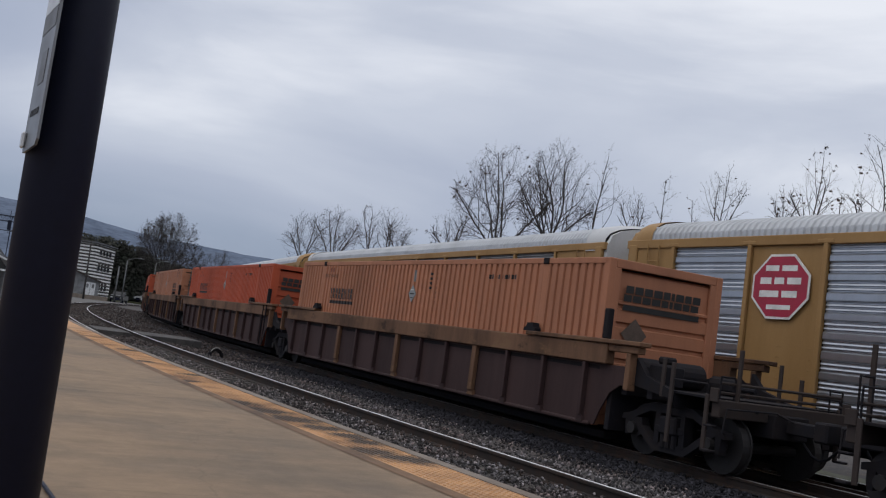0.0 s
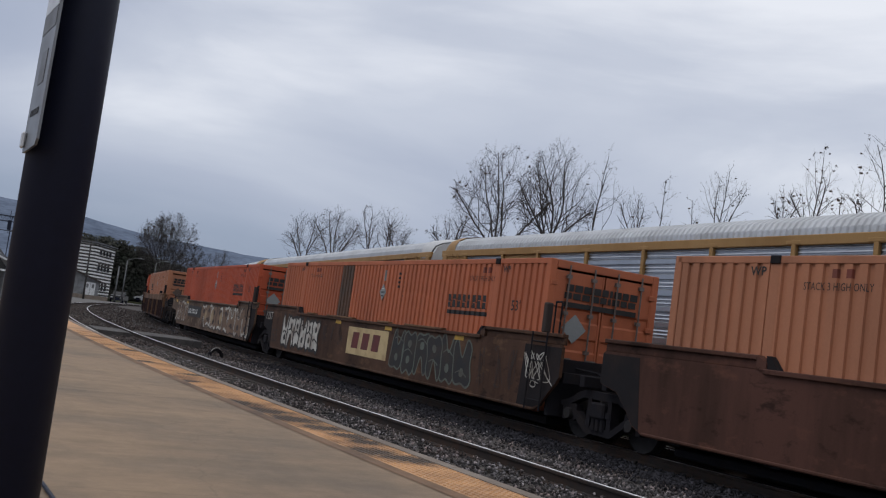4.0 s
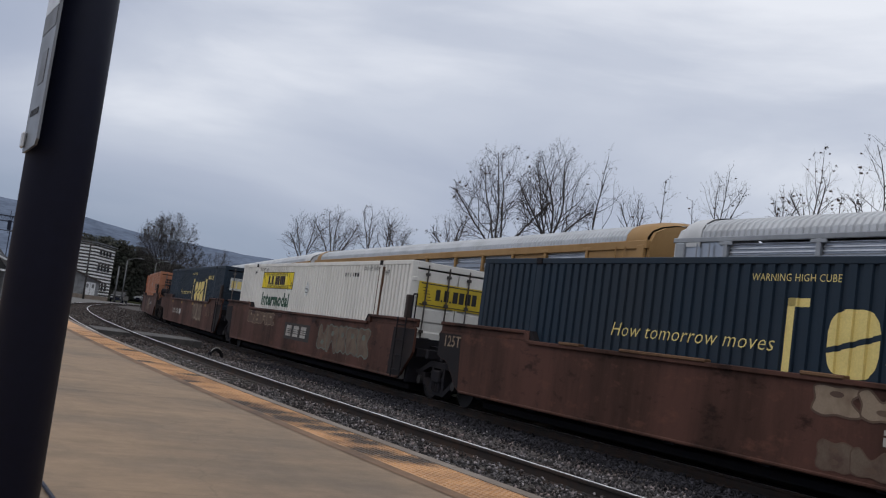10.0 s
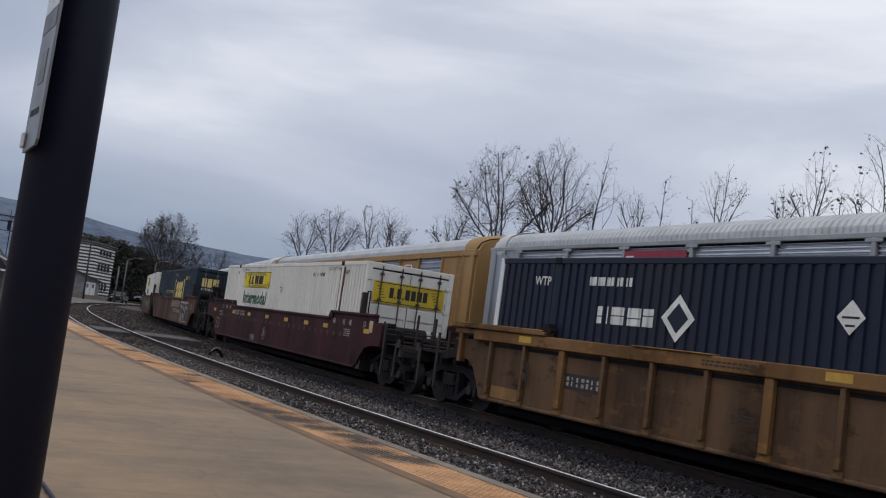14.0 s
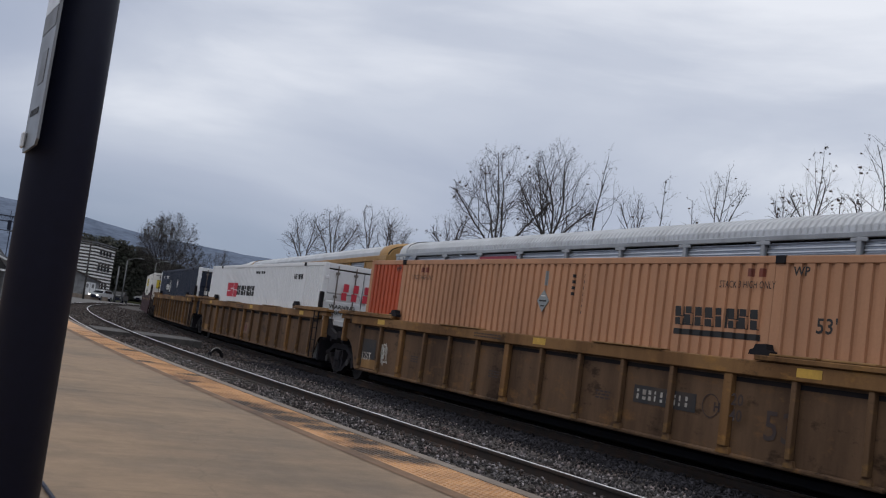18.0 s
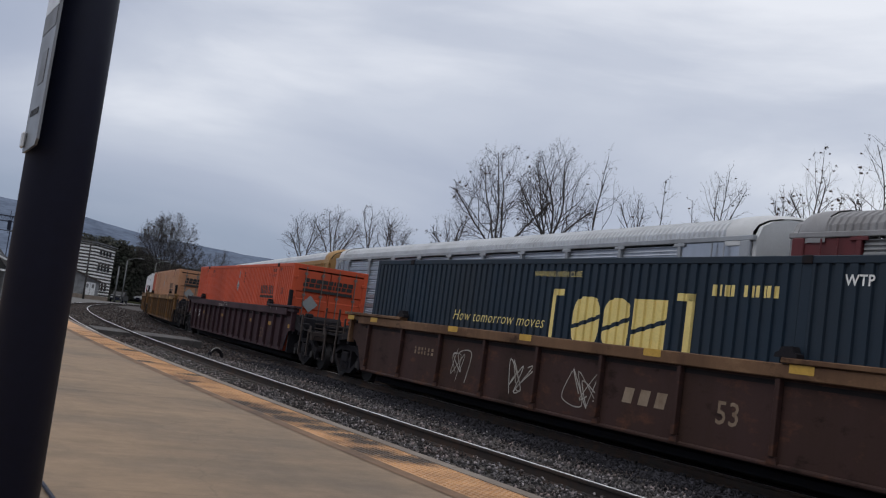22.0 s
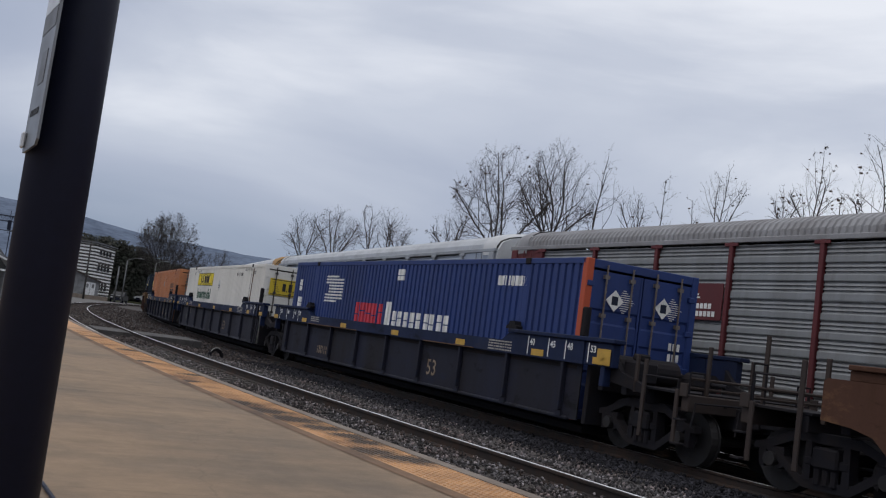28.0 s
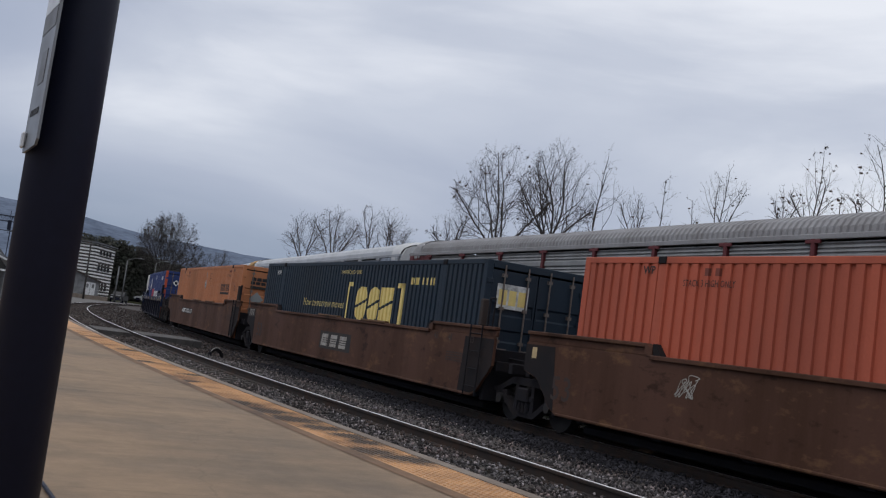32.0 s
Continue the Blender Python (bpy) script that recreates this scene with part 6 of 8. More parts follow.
G1 = 21.17
LC = 28.146
YR = "covered car carrier with ochre frame and galvanised side panels"
rack(G1 + 3 * LC, YR, R_YELLOW, M_GALV, M_ROOF, lintel=0.22)
rack(G1 + 2 * LC, YR, R_YELLOW, M_GALV, M_ROOF, lintel=0.22)
rack(G1 + LC, "covered car carrier with ochre frame and white roof", R_YELLOW, M_GALV2, M_ROOF, cap=R_WHITE, lintel=0.2)
rack_1 = rack(G1, "ochre yellow covered car carrier with red emblem plates", R_YELLOW, M_GALV, M_ROOF, posts=[3.46, 5.88, 7.9, 10.35, 12.8, 15.25, 17.7, 19.75, 21.75, 23.7, 25.9], plates=(1, 8), lintel=0.22)
_lines = [(0.34, 0.70, 1.02, 1.14), (0.78, 1.18, 1.02, 1.14), (0.22, 0.52, 0.74, 0.88), (0.60, 0.86, 0.74, 0.88), (0.94, 1.30, 0.74, 0.88), (0.22, 0.74, 0.46, 0.60), (0.82, 1.22, 0.46, 0.60), (0.44, 1.08, 0.20, 0.30)]
for _f in (6.08, 21.95):
    plate_sign(rack_1, _f, 1.52, 3.2, 4.58, M_REDSIGN, _lines, M_WHITE, True, M_WHITE)
rack_2 = rack(G1 - LC, "grey covered car carrier with maroon plates and stripes", R_GREY, M_GALV, M_ROOF, stripes=(1.85, 2.1, 2.3), stripe_mat=R_MAROON, cap=R_WHITE)
plate_sign(rack_2, 8.55, 2.35, 4.14, 4.76, M_MAROONSIGN, [(0.5, 0.72, 0.14, 0.44), (0.78, 0.98, 0.14, 0.38)] + [(1.02 + 0.2 * i, 1.17 + 0.2 * i, 0.14, 0.34) for i in range(5)] + [(0.1, 0.42, 0.1 + 0.11 * i, 0.16 + 0.11 * i) for i in range(4)], M_WHITE)
rack_3 = rack(G1 - 2 * LC, "dull grey covered car carrier with maroon posts", R_MAROON, M_GALV2, M_ROOF2, cap=M_ROOF2, eave=M_ROOF2)
plate_sign(rack_3, 8.75, 2.2, 3.1, 3.95, R_MAROON, [(0.12 + 0.06 * i, 1.5 - 0.05 * i, 0.50 + 0.07 * i, 0.535 + 0.07 * i) for i in range(4)] + [(1.0 + 0.13 * i, 1.1 + 0.13 * i, 0.26, 0.38) for i in range(7)] + [(1.0 + 0.13 * i, 1.1 + 0.13 * i, 0.08, 0.2) for i in range(8)], M_WHITE)


# ---------------- marks and sprayed drawings on the well cars ----------------
M_SPRAYW = mat("white_spray_paint", (0.48, 0.47, 0.43), 0.7, dirt=0.45, grime=(0.16, 0.11, 0.08), scale=2.2, bump=0)
M_SPRAYD = mat("faded_spray_paint", (0.24, 0.18, 0.125), 0.75, dirt=0.5, grime=(0.13, 0.08, 0.05), scale=2.5, bump=0)
M_SPRAYT = mat("tan_brown_spray_paint", (0.135, 0.078, 0.05), 0.75, dirt=0.5, grime=(0.26, 0.21, 0.15), scale=1.8, bump=0)
M_SPRAYT3 = mat("warm_tan_spray_paint", (0.17, 0.105, 0.068), 0.75, dirt=0.5, grime=(0.10, 0.062, 0.042), scale=1.6, bump=0)
M_SPRAYT4 = mat("faded_brown_spray_paint", (0.12, 0.085, 0.058), 0.75, dirt=0.6, grime=(0.07, 0.036, 0.026), scale=2.6, bump=0)
M_CREAM2 = mat("cream_spray_paint", (0.34, 0.25, 0.145), 0.75, dirt=0.4, grime=(0.2, 0.14, 0.09), scale=3, bump=0)
M_OLDSQ = mat("faded_brown_squares", (0.075, 0.032, 0.024), 0.75, dirt=0.5, grime=(0.05, 0.02, 0.018), scale=3, bump=0)
M_SPRAYB = mat("black_spray_paint", (0.014, 0.014, 0.016), 0.7, dirt=0.3, grime=(0.06, 0.04, 0.03), scale=3, bump=0)
M_SPRAYG = mat("grey_green_spray_paint", (0.10, 0.117, 0.098), 0.7, dirt=0.4, grime=(0.07, 0.06, 0.05), scale=2, bump=0)
M_SPRAYT2 = mat("dull_brown_spray_paint", (0.075, 0.042, 0.028), 0.75, dirt=0.5, grime=(0.13, 0.085, 0.055), scale=1.8, bump=0)
M_CREAM = mat("cream_plate_paint", (0.50, 0.38, 0.20), 0.6, dirt=0.35, grime=(0.25, 0.16, 0.08), scale=2, bump=0)
M_MARLET = mat("maroon_lettering", (0.12, 0.02, 0.02), 0.6, dirt=0.2, scale=3, bump=0)
M_DULLWHITE = mat("dull_white_marks", (0.36, 0.34, 0.31), 0.7, dirt=0.35, grime=(0.14, 0.11, 0.09), scale=4, bump=0)
M_DARKMARK = mat("dark_stencil_marks", (0.035, 0.02, 0.018), 0.75, dirt=0.2, scale=3, bump=0)


def mark(car, name, y0, y1, z0, z1, m, x=-1.404, label=""):
    """A flat painted patch on the platform side, from y0 back to y1."""
    return part(name, flat(Geo(), -y0, -y1, z0, z1, near_plane(x)), m, car, label)


def mark_word(car, text, h, y, z, m, x=-1.405):
    me = words(text, h)
    me.transform(near_plane(x) @ Matrix.Translation((-y, z, 0)))
    part("stencil_mark", coated(me, m), None, car)


def mark_row(car, y0, y1, z0, z1, n, m, x=-1.406, gap=0.25):
    """A row of upright bars in place of a running number or a brand name."""
    g = Geo()
    w = (y0 - y1) / n
    for i in range(n):
        a = y0 - w * i
        u = w * (1 - gap) * (0.5, 0.8, 0.64, 0.36)[i % 4 if n > 4 else 1]
        mid = (z0 + z1) / 2 + (z1 - z0) * (0.12, -0.1, 0.0)[i % 3]
        if n <= 4:
            g.quad(*(near_plane(x) @ Vector(p) for p in ((-a, z0, 0), (-a + u, z0, 0), (-a + u + 0.06, z1, 0), (-a + 0.06, z1, 0))))
            continue
        flat(g, -a, -(a - u), z0, mid - 0.014, near_plane(x))
        flat(g, -a, -(a - u), mid + 0.014, z1, near_plane(x))
    part("number_bar", g, m, car)


def smallprint(car, y, z, rows, m, x=-1.406, width=0.5):
    rnd = random.Random(int(y * 100) + rows)
    g = Geo()
    for i in range(rows):
        u = 0
        while u < width:
            w = rnd.uniform(0.04, 0.12)
            flat(g, -y + u, -y + min(u + w, width), z - 0.055 * i, z - 0.055 * i + 0.028, near_plane(x))
            u += w + 0.025
    part("smallprint", g, m, car, "lines of small stencilled marks")


def blob(g, pts, m):
    n = len(g.v)
    c = sum(pts, Vector((0, 0))) / len(pts)
    g.v.append(tuple(m @ Vector((c.x, c.y, 0))))
    for q in pts:
        g.v.append(tuple(m @ Vector((q.x, q.y, 0))))
    k = len(pts)
    for i in range(k):
        g.f.append((n, n + 1 + i, n + 1 + (i + 1) % k))


def sprayed(car, y0, y1, z0, z1, cells, line_m, fill_m=None, width=0.05, seed=1, x=-1.404, loops=1, label="sprayed bubble shapes", shine=None):
    """Sprayed, unreadable fat shapes: swollen blocks with a notch or a hole, one a cell, overlapping."""
    rnd = random.Random(seed)
    gl, gf, gs = Geo(), Geo(), Geo()
    w = (y0 - y1) / cells
    h = z1 - z0
    lift = 0.0
    for i in range(cells):
        cu, cw = -(y0 - w * (i + 0.5)), (z0 + z1) / 2 + rnd.uniform(-0.03, 0.03) * h
        a, b = w * rnd.uniform(0.50, 0.58), h * rnd.uniform(0.44, 0.5)
        slant = rnd.uniform(-0.12, 0.12)
        kind = rnd.randrange(4)

        def at(u, v):
            return cu + a * u + slant * b * v, cw + b * v
        if fill_m:
            # a fat block: flat sides, swollen corners, a notch from below or above, or a waist
            side = [(-1.0, -0.75), (-0.95, 0.0), (-1.0, 0.7), (-0.6, 1.0), (0.0, 0.88 if kind != 1 else 0.25), (0.6, 1.0), (1.0, 0.7), (0.62 if kind == 2 else 0.96, 0.05), (1.0, -0.7), (0.62, -1.0), (0.0, -0.86 if kind != 0 else -0.15), (-0.55, -1.0)]
            ring = curve_pts([at(u * rnd.uniform(0.92, 1.08), v * rnd.uniform(0.94, 1.06)) for u, v in side], True, 5)
            blob(gf, ring, near_plane(x - lift))
            ribbon(gl, ring, width, near_plane(x - lift - 0.0015), True)
            if shine:
                mid = sum(ring, Vector((0, 0))) / len(ring)
                inner = [mid + (q - mid) * 0.86 for q in ring]
                k0 = rnd.randrange(len(inner))
                ribbon(gs, [inner[(k0 + j) % len(inner)] for j in range(int(len(inner) * 0.6))], width * 2.6, near_plane(x - lift - 0.001))
            for v0 in ((0.42, -0.35) if kind == 3 else (0.38,) if kind in (0, 2) else (-0.4,)):
                hole = curve_pts([at(0.28 * math.cos(q) + rnd.uniform(-0.05, 0.05), v0 + 0.2 * math.sin(q)) for q in (0, 1.05, 2.1, 3.14, 4.2, 5.25)], True, 4)
                blob(gl, hole, near_plane(x - lift - 0.003))
            for _ in range(loops - 1):
                v = rnd.uniform(-0.6, 0.6)
                ribbon(gl, curve_pts([at(-0.7, v), at(-0.1, v + 0.12), at(0.6, v - 0.1)], False), width * 0.6, near_plane(x - lift - 0.003))
            lift = 0.0045 - lift
        else:
            # a loose scrawl: tall strokes joined by loops
            for _ in range(loops + 1):
                u0, up = rnd.uniform(-0.9, -0.3), rnd.choice((-1, 1))
                s = []
                for j in range(rnd.randint(4, 6)):
                    u0 += (0.55, -0.22)[j % 2] * rnd.uniform(0.8, 1.2)
                    s.append(at(u0, up * rnd.uniform(0.3, 0.95)))
                    if rnd.random() < 0.75:
                        up = -up
                ribbon(gl, curve_pts(s, False), width * rnd.uniform(0.7, 1.1), near_plane(x - 0.004))
    if fill_m:
        part("spray_fill", gf, fill_m, car, "sprayed colour fill")
    if gs.v:
        part("spray_shine", gs, shine, car, "pale sprayed highlight")
    part("spray_outline", gl, line_m, car, label)


def drips(car, y0, y1, z, n, m, seed, x=-1.405):
    rnd = random.Random(seed)
    g = Geo()
    for _ in range(n):
        y = rnd.uniform(y1, y0)
        flat(g, -y, -y + rnd.uniform(0.01, 0.035), z - rnd.uniform(0.05, 0.3), z + rnd.uniform(0.0, 0.12), near_plane(x))
    ob = part("paint_drips", g, m, car, "thin runs of dried paint")
    ob["kind"] = "stuff"


def reflectors(car, ys, z, x, m=None, w=0.42, h=0.12):
    for y in ys:
        part("reflector", flat(Geo(), -y - w / 2, -y + w / 2, z, z + h, near_plane(x)), m or M_REFLECT, car)


# first articulated set
mark(car_a4, "number_plate", 5.2, 1.7, 0.84, 1.34, M_BLACK, label="black painted plate")
mark_row(car_a4, 5.0, 2.6, 0.98, 1.2, 10, M_WHITE)
sprayed(car_a4, 8.7, 5.35, 0.50, 1.55, 5, M_DARKMARK, M_SPRAYT3, 0.035, 3, loops=2, shine=M_SPRAYW)
sprayed(car_a4, 1.6, -8.2, 0.44, 1.56, 8, M_DARKMARK, M_SPRAYT3, 0.05, 8, loops=2, shine=M_SPRAYW)
sprayed(car_a4, 5.0, 3.4, 0.45, 0.78, 2, M_SPRAYD, None, 0.03, 16, loops=1)
for _y, _r in ((0.4, 0.24), (-1.1, 0.3), (-3.0, 0.26)):
    part("spray_fill", Geo().prism([(_y + _r * math.cos(q * 0.628), 1.0 + _r * math.sin(q * 0.628)) for q in range(10)], -1.418, -1.416, 0), M_CREAM2, car_a4, "pale cream sprayed spot")
reflectors(car_a4, (8.9, 5.6), 1.42, -1.412)
mark(car_a5, "emblem_plate", 1.47, -1.26, 0.68, 1.41, M_CREAM, label="cream painted emblem plate")
mark_word(car_a5, "125T", 0.26, 9.25, 1.28, M_DULLWHITE, -1.409)
mark_word(car_g2, "125T", 0.24, 9.2, 1.28, M_SPRAYD, -1.409)
mark_row(car_a5, 1.15, -0.95, 0.85, 1.28, 3, M_MARLET, gap=0.18)
sprayed(car_a5, 7.25, 3.75, 0.48, 1.52, 6, M_SPRAYB, M_SPRAYW, 0.085, 21, loops=2)
mark_word(car_a5, "53", 0.42, 8.3, 0.58, M_DARKMARK, -1.409)
sprayed(car_a5, -1.55, -5.6, 0.46, 1.52, 6, M_SPRAYG, M_SPRAYB, 0.045, 22, loops=2)
sprayed(car_a5, 3.6, 1.8, 0.8, 1.5, 3, M_DARKMARK, None, 0.025, 23)
sprayed(car_a5, -5.8, -7.6, 0.5, 1.45, 3, M_DARKMARK, None, 0.022, 24)
sprayed(car_a5, -7.3, -8.8, 0.8, 1.5, 1, M_SPRAYW, None, 0.02, 25, loops=4)
reflectors(car_a5, (2.3, -1.2, -5.0), 1.44, -1.414)
mark(car_s1, "number_plate", -2.6, -5.1, 0.98, 1.24, M_BLACK, label="black painted plate")
mark_row(car_s1, -2.7, -5.0, 1.03, 1.19, 10, M_WHITE)
sprayed(car_s1, 0.3, -2.3, 0.55, 1.48, 5, M_SPRAYT2, M_SPRAYD, 0.04, 31)
for _c in (car_s1, car_g2):
    mark(_c, "test_panel", -8.55, -8.9, 1.05, 1.5, M_DARKMARK)
    mark_row(_c, -8.58, -8.87, 1.12, 1.42, 2, M_DULLWHITE)
# second articulated set
mark_row(car_g1, 4.95, 1.94, 0.84, 1.10, 10, M_DULLWHITE)
mark_row(car_g1, 2.5, 1.94, 0.84, 1.10, 2, M_WHITE, x=-1.409)
sprayed(car_g1, -1.75, -4.3, 0.65, 1.52, 4, M_SPRAYT2, M_SPRAYT4, 0.022, 8, loops=2, shine=M_SPRAYD)
sprayed(car_g1, -5.4, -7.4, 0.9, 1.35, 3, M_SPRAYD, None, 0.02, 42)
mark_word(car_g1, "53", 0.42, 8.9, 0.72, M_DARKMARK)
mark(car_j1, "emblem_plate", 1.27, -1.32, 0.74, 1.26, M_SPRAYB, label="black emblem plate with pale blocks")
mark_row(car_j1, 1.1, -1.15, 0.84, 1.18, 3, M_DULLWHITE, gap=0.12)
for _k in range(3):
    mark(car_j1, "emblem_stripe", 0.95, -1.1, 0.93 + 0.06 * _k, 0.95 + 0.06 * _k, M_SPRAYB, x=-1.409)
sprayed(car_j1, -2.2, -6.2, 0.62, 1.40, 5, M_SPRAYG, M_SPRAYT4, 0.035, 51)
sprayed(car_j1, 6.0, 2.6, 1.05, 1.5, 4, M_SPRAYD, M_SPRAYT2, 0.02, 52, loops=0)
drips(car_j1, 6.0, 2.6, 1.0, 14, M_SPRAYT2, 53)
drips(car_j1, -2.2, -6.2, 0.64, 6, M_SPRAYT2, 54)
mark_row(car_g2, -1.86, -4.6, 0.86, 1.06, 10, M_DULLWHITE)
sprayed(car_g2, -0.8, -4.2, 1.12, 1.54, 5, M_SPRAYT2, M_SPRAYD, 0.03, 61)
sprayed(car_g2, -0.9, -4.2, 0.43, 0.8, 6, M_SPRAYT2, M_SPRAYT4, 0.02, 62)
sprayed(car_g2, -4.75, -7.5, 0.46, 1.48, 3, M_SPRAYW, M_SPRAYB, 0.06, 63, loops=2)
reflectors(car_g1, (5.3, 2.0, -1.6, -5.2), 1.38, -1.412, M_REFLECTD)
reflectors(car_j1, (5.3, 2.0, -1.6, -5.2), 1.38, -1.412, W_RUSTY)
# the maroon car
mark_word(car_j2, "53", 0.46, 8.42, 0.6, M_SPRAYD)
_g = Geo()
ribbon(_g, [Vector((-0.9 + 0.2 * math.cos(q * 0.393), 0.75 + 0.2 * math.sin(q * 0.393))) for q in range(16)], 0.018, near_plane(-1.407), True)
part("ring_mark", _g, M_DULLWHITE, car_j2, "pale stencilled ring")
smallprint(car_j2, 1.02, 0.83, 4, M_DULLWHITE, width=0.22)
mark_row(car_j2, 5.4, 3.7, 1.26, 1.44, 8, M_DULLWHITE)
reflectors(car_j2, (8.9, 5.6, 3.2, 0.73, -1.6, -3.76, -5.6, -8.9), 1.28, -1.41)
for _y, _t in ((7.0, "48"), (7.6, "53"), (6.4, "45"), (-6.2, "40"), (-7.0, "45"), (-7.5, "48"), (-8.6, "53")):
    mark_word(car_j2, _t, 0.15, _y, 1.44, M_DULLWHITE)
for _i in range(28):
    mark(car_j2, "faded_square", 8.0 - 0.55 * _i, 7.84 - 0.55 * _i, 1.10, 1.22, M_OLDSQ, x=-1.406)
for _y in (8.0, 2.6, -7.2):
    smallprint(car_j2, _y, 1.3 if _y > 3 or _y < 0 else 0.6, 4, M_DULLWHITE)
mark(car_j2, "label_card", -9.05, -9.3, 1.32, 1.62, M_CREAM, x=-1.407)
# the yellow set
X_SHEET, X_CHORD = -1.349, -1.464
for _c in (car_u, car_x, car_p2):
    for _y, _w in ((8.9, 0.45), (8.0, 0.4), (7.2, 0.36), (6.4, 0.36), (-6.6, 0.4), (-7.5, 0.42), (-8.5, 0.5), (2.6, 0.9), (-3.1, 0.9)):
        part("wear_plate", Geo().box(-1.49, -1.30, _y - _w, _y + _w, 1.803 if abs(_y) > 6 else 1.722, 1.835 if abs(_y) > 6 else 1.745, 0.008), W_YWEAR, _c, "pale yellow worn wear plate")
    mark(_c, "yellow_patch", 7.75, 6.75, 0.41, 0.64, W_YWEAR, x=-1.352)
    reflectors(_c, (6.6, -0.55, -6.9), 1.56, X_CHORD)
    smallprint(_c, 1.9, 1.62, 2, M_DARKMARK, X_CHORD, 1.1)
for _c, _y in ((car_u, 5.65), (car_p2, -3.3)):
    mark(_c, "number_plate", _y, _y - 1.45, 0.84, 1.12, M_SPRAYB, x=X_SHEET - 0.002)
    mark_row(_c, _y - 0.08, _y - 1.36, 0.90, 1.06, 9, M_DULLWHITE, x=X_SHEET - 0.006)
    mark_word(_c, "20", 0.17, _y - 2.25 if _c is car_p2 else 6.62, 1.06, M_DARKMARK, -1.446)
    mark_word(_c, "40", 0.17, _y - 2.25 if _c is car_p2 else 6.62, 0.84, M_DARKMARK, -1.446)
mark_word(car_p2, "53", 0.42, -6.1, 0.66, M_DARKMARK, X_SHEET - 0.004)
mark_word(car_p2, "H", 0.14, -5.12, 0.92, M_DARKMARK, X_SHEET - 0.004)
_g = Geo()
ribbon(_g, [Vector((5.06 + 0.17 * math.cos(q * 0.393), 0.99 + 0.17 * math.sin(q * 0.393))) for q in range(16)], 0.015, near_plane(X_SHEET - 0.004), True)
part("ring_mark", _g, M_DARKMARK, car_p2, "dark stencilled ring")
for _c in (car_u, car_x, car_p2):
    for _y in (4.9, 1.3, -2.3):
        smallprint(_c, _y, 0.9, 3, M_DARKMARK, X_SHEET - 0.004, 0.4)
sprayed(car_u, -2.1, -2.7, 0.8, 1.1, 1, M_DULLWHITE, None, 0.015, 71, x=X_SHEET, loops=3)
mark(car_x, "emblem_plate", 1.1, -0.1, 0.62, 1.02, M_SPRAYT3, x=X_SHEET)
mark_row(car_x, 1.0, 0.0, 0.70, 0.94, 3, M_MARLET, x=X_SHEET - 0.004)
mark(car_p2, "number_plate", 8.0, 6.95, 0.42, 1.15, M_SPRAYB, x=X_SHEET - 0.002)
mark_word(car_p2, "125T", 0.20, 7.78, 0.62, M_DULLWHITE, X_SHEET - 0.006)
sprayed(car_p2, 6.8, 6.1, 0.55, 1.15, 1, M_SPRAYW, None, 0.03, 72, x=X_SHEET - 0.004, loops=3)
# the plum car
reflectors(car_o8, (9.1, 5.4, 1.6, -0.8, -3.5, -6.2, -8.7), 1.08, X_SHEET - 0.004, M_REFLECTD)
mark_word(car_o8, "53", 0.34, -4.99, 0.62, M_SPRAYT3, X_SHEET - 0.004)
for _y, _t, _z in ((6.62, "20", 1.1), (6.62, "40", 0.9), (-5.53, "20", 0.95), (-5.53, "40", 0.76), (7.62, "53", 1.1)):
    mark_word(car_o8, _t, 0.14, _y, _z, M_WHITE, X_SHEET - 0.004)
mark_word(car_o8, "45", 0.14, -6.5, 0.95, M_SPRAYT3, X_SHEET - 0.004)
mark_row(car_o8, 4.8, 3.7, 0.82, 1.05, 6, M_SPRAYT2, x=X_SHEET - 0.004)
smallprint(car_o8, 4.7, 0.72, 2, M_SPRAYT2, X_SHEET - 0.004, 0.9)
smallprint(car_o8, 9.2, 1.02, 3, M_DULLWHITE, X_SHEET - 0.004, 0.6)
smallprint(car_o8, 2.0, 1.56, 2, M_DULLWHITE, X_CHORD, 0.7)
mark(car_o8, "tick_mark", 1.22, 1.19, 1.5, 1.72, M_DULLWHITE, x=X_CHORD)
mark_row(car_o8, 1.05, 0.4, 1.56, 1.68, 8, M_DULLWHITE, x=X_CHORD)
for _y in (-6.4, -7.2):
    mark(car_o8, "tick_mark", _y, _y - 0.04, 1.62, 1.76, M_DULLWHITE, x=X_CHORD)
# the rusty car
reflectors(car_g3, (9.0, 7.5, 3.3, 0.4, -3.3, -6.3, -9.0), 1.6, X_CHORD)
for _y0, _y1, _s in ((3.75, 2.2, 81), (1.6, 0.1, 82), (-0.6, -2.3, 83)):
    sprayed(car_g3, _y0, _y1, 0.5, 1.3, 1, M_DULLWHITE, None, 0.026, _s, x=X_SHEET, loops=2)
mark_row(car_g3, -2.55, -3.75, 0.80, 1.05, 3, M_SPRAYD, x=X_SHEET)
mark_row(car_g3, 5.2, 4.2, 1.0, 1.16, 6, M_SPRAYD, x=X_SHEET)
mark_word(car_g3, "53", 0.35, -4.7, 0.75, M_SPRAYD, X_SHEET)
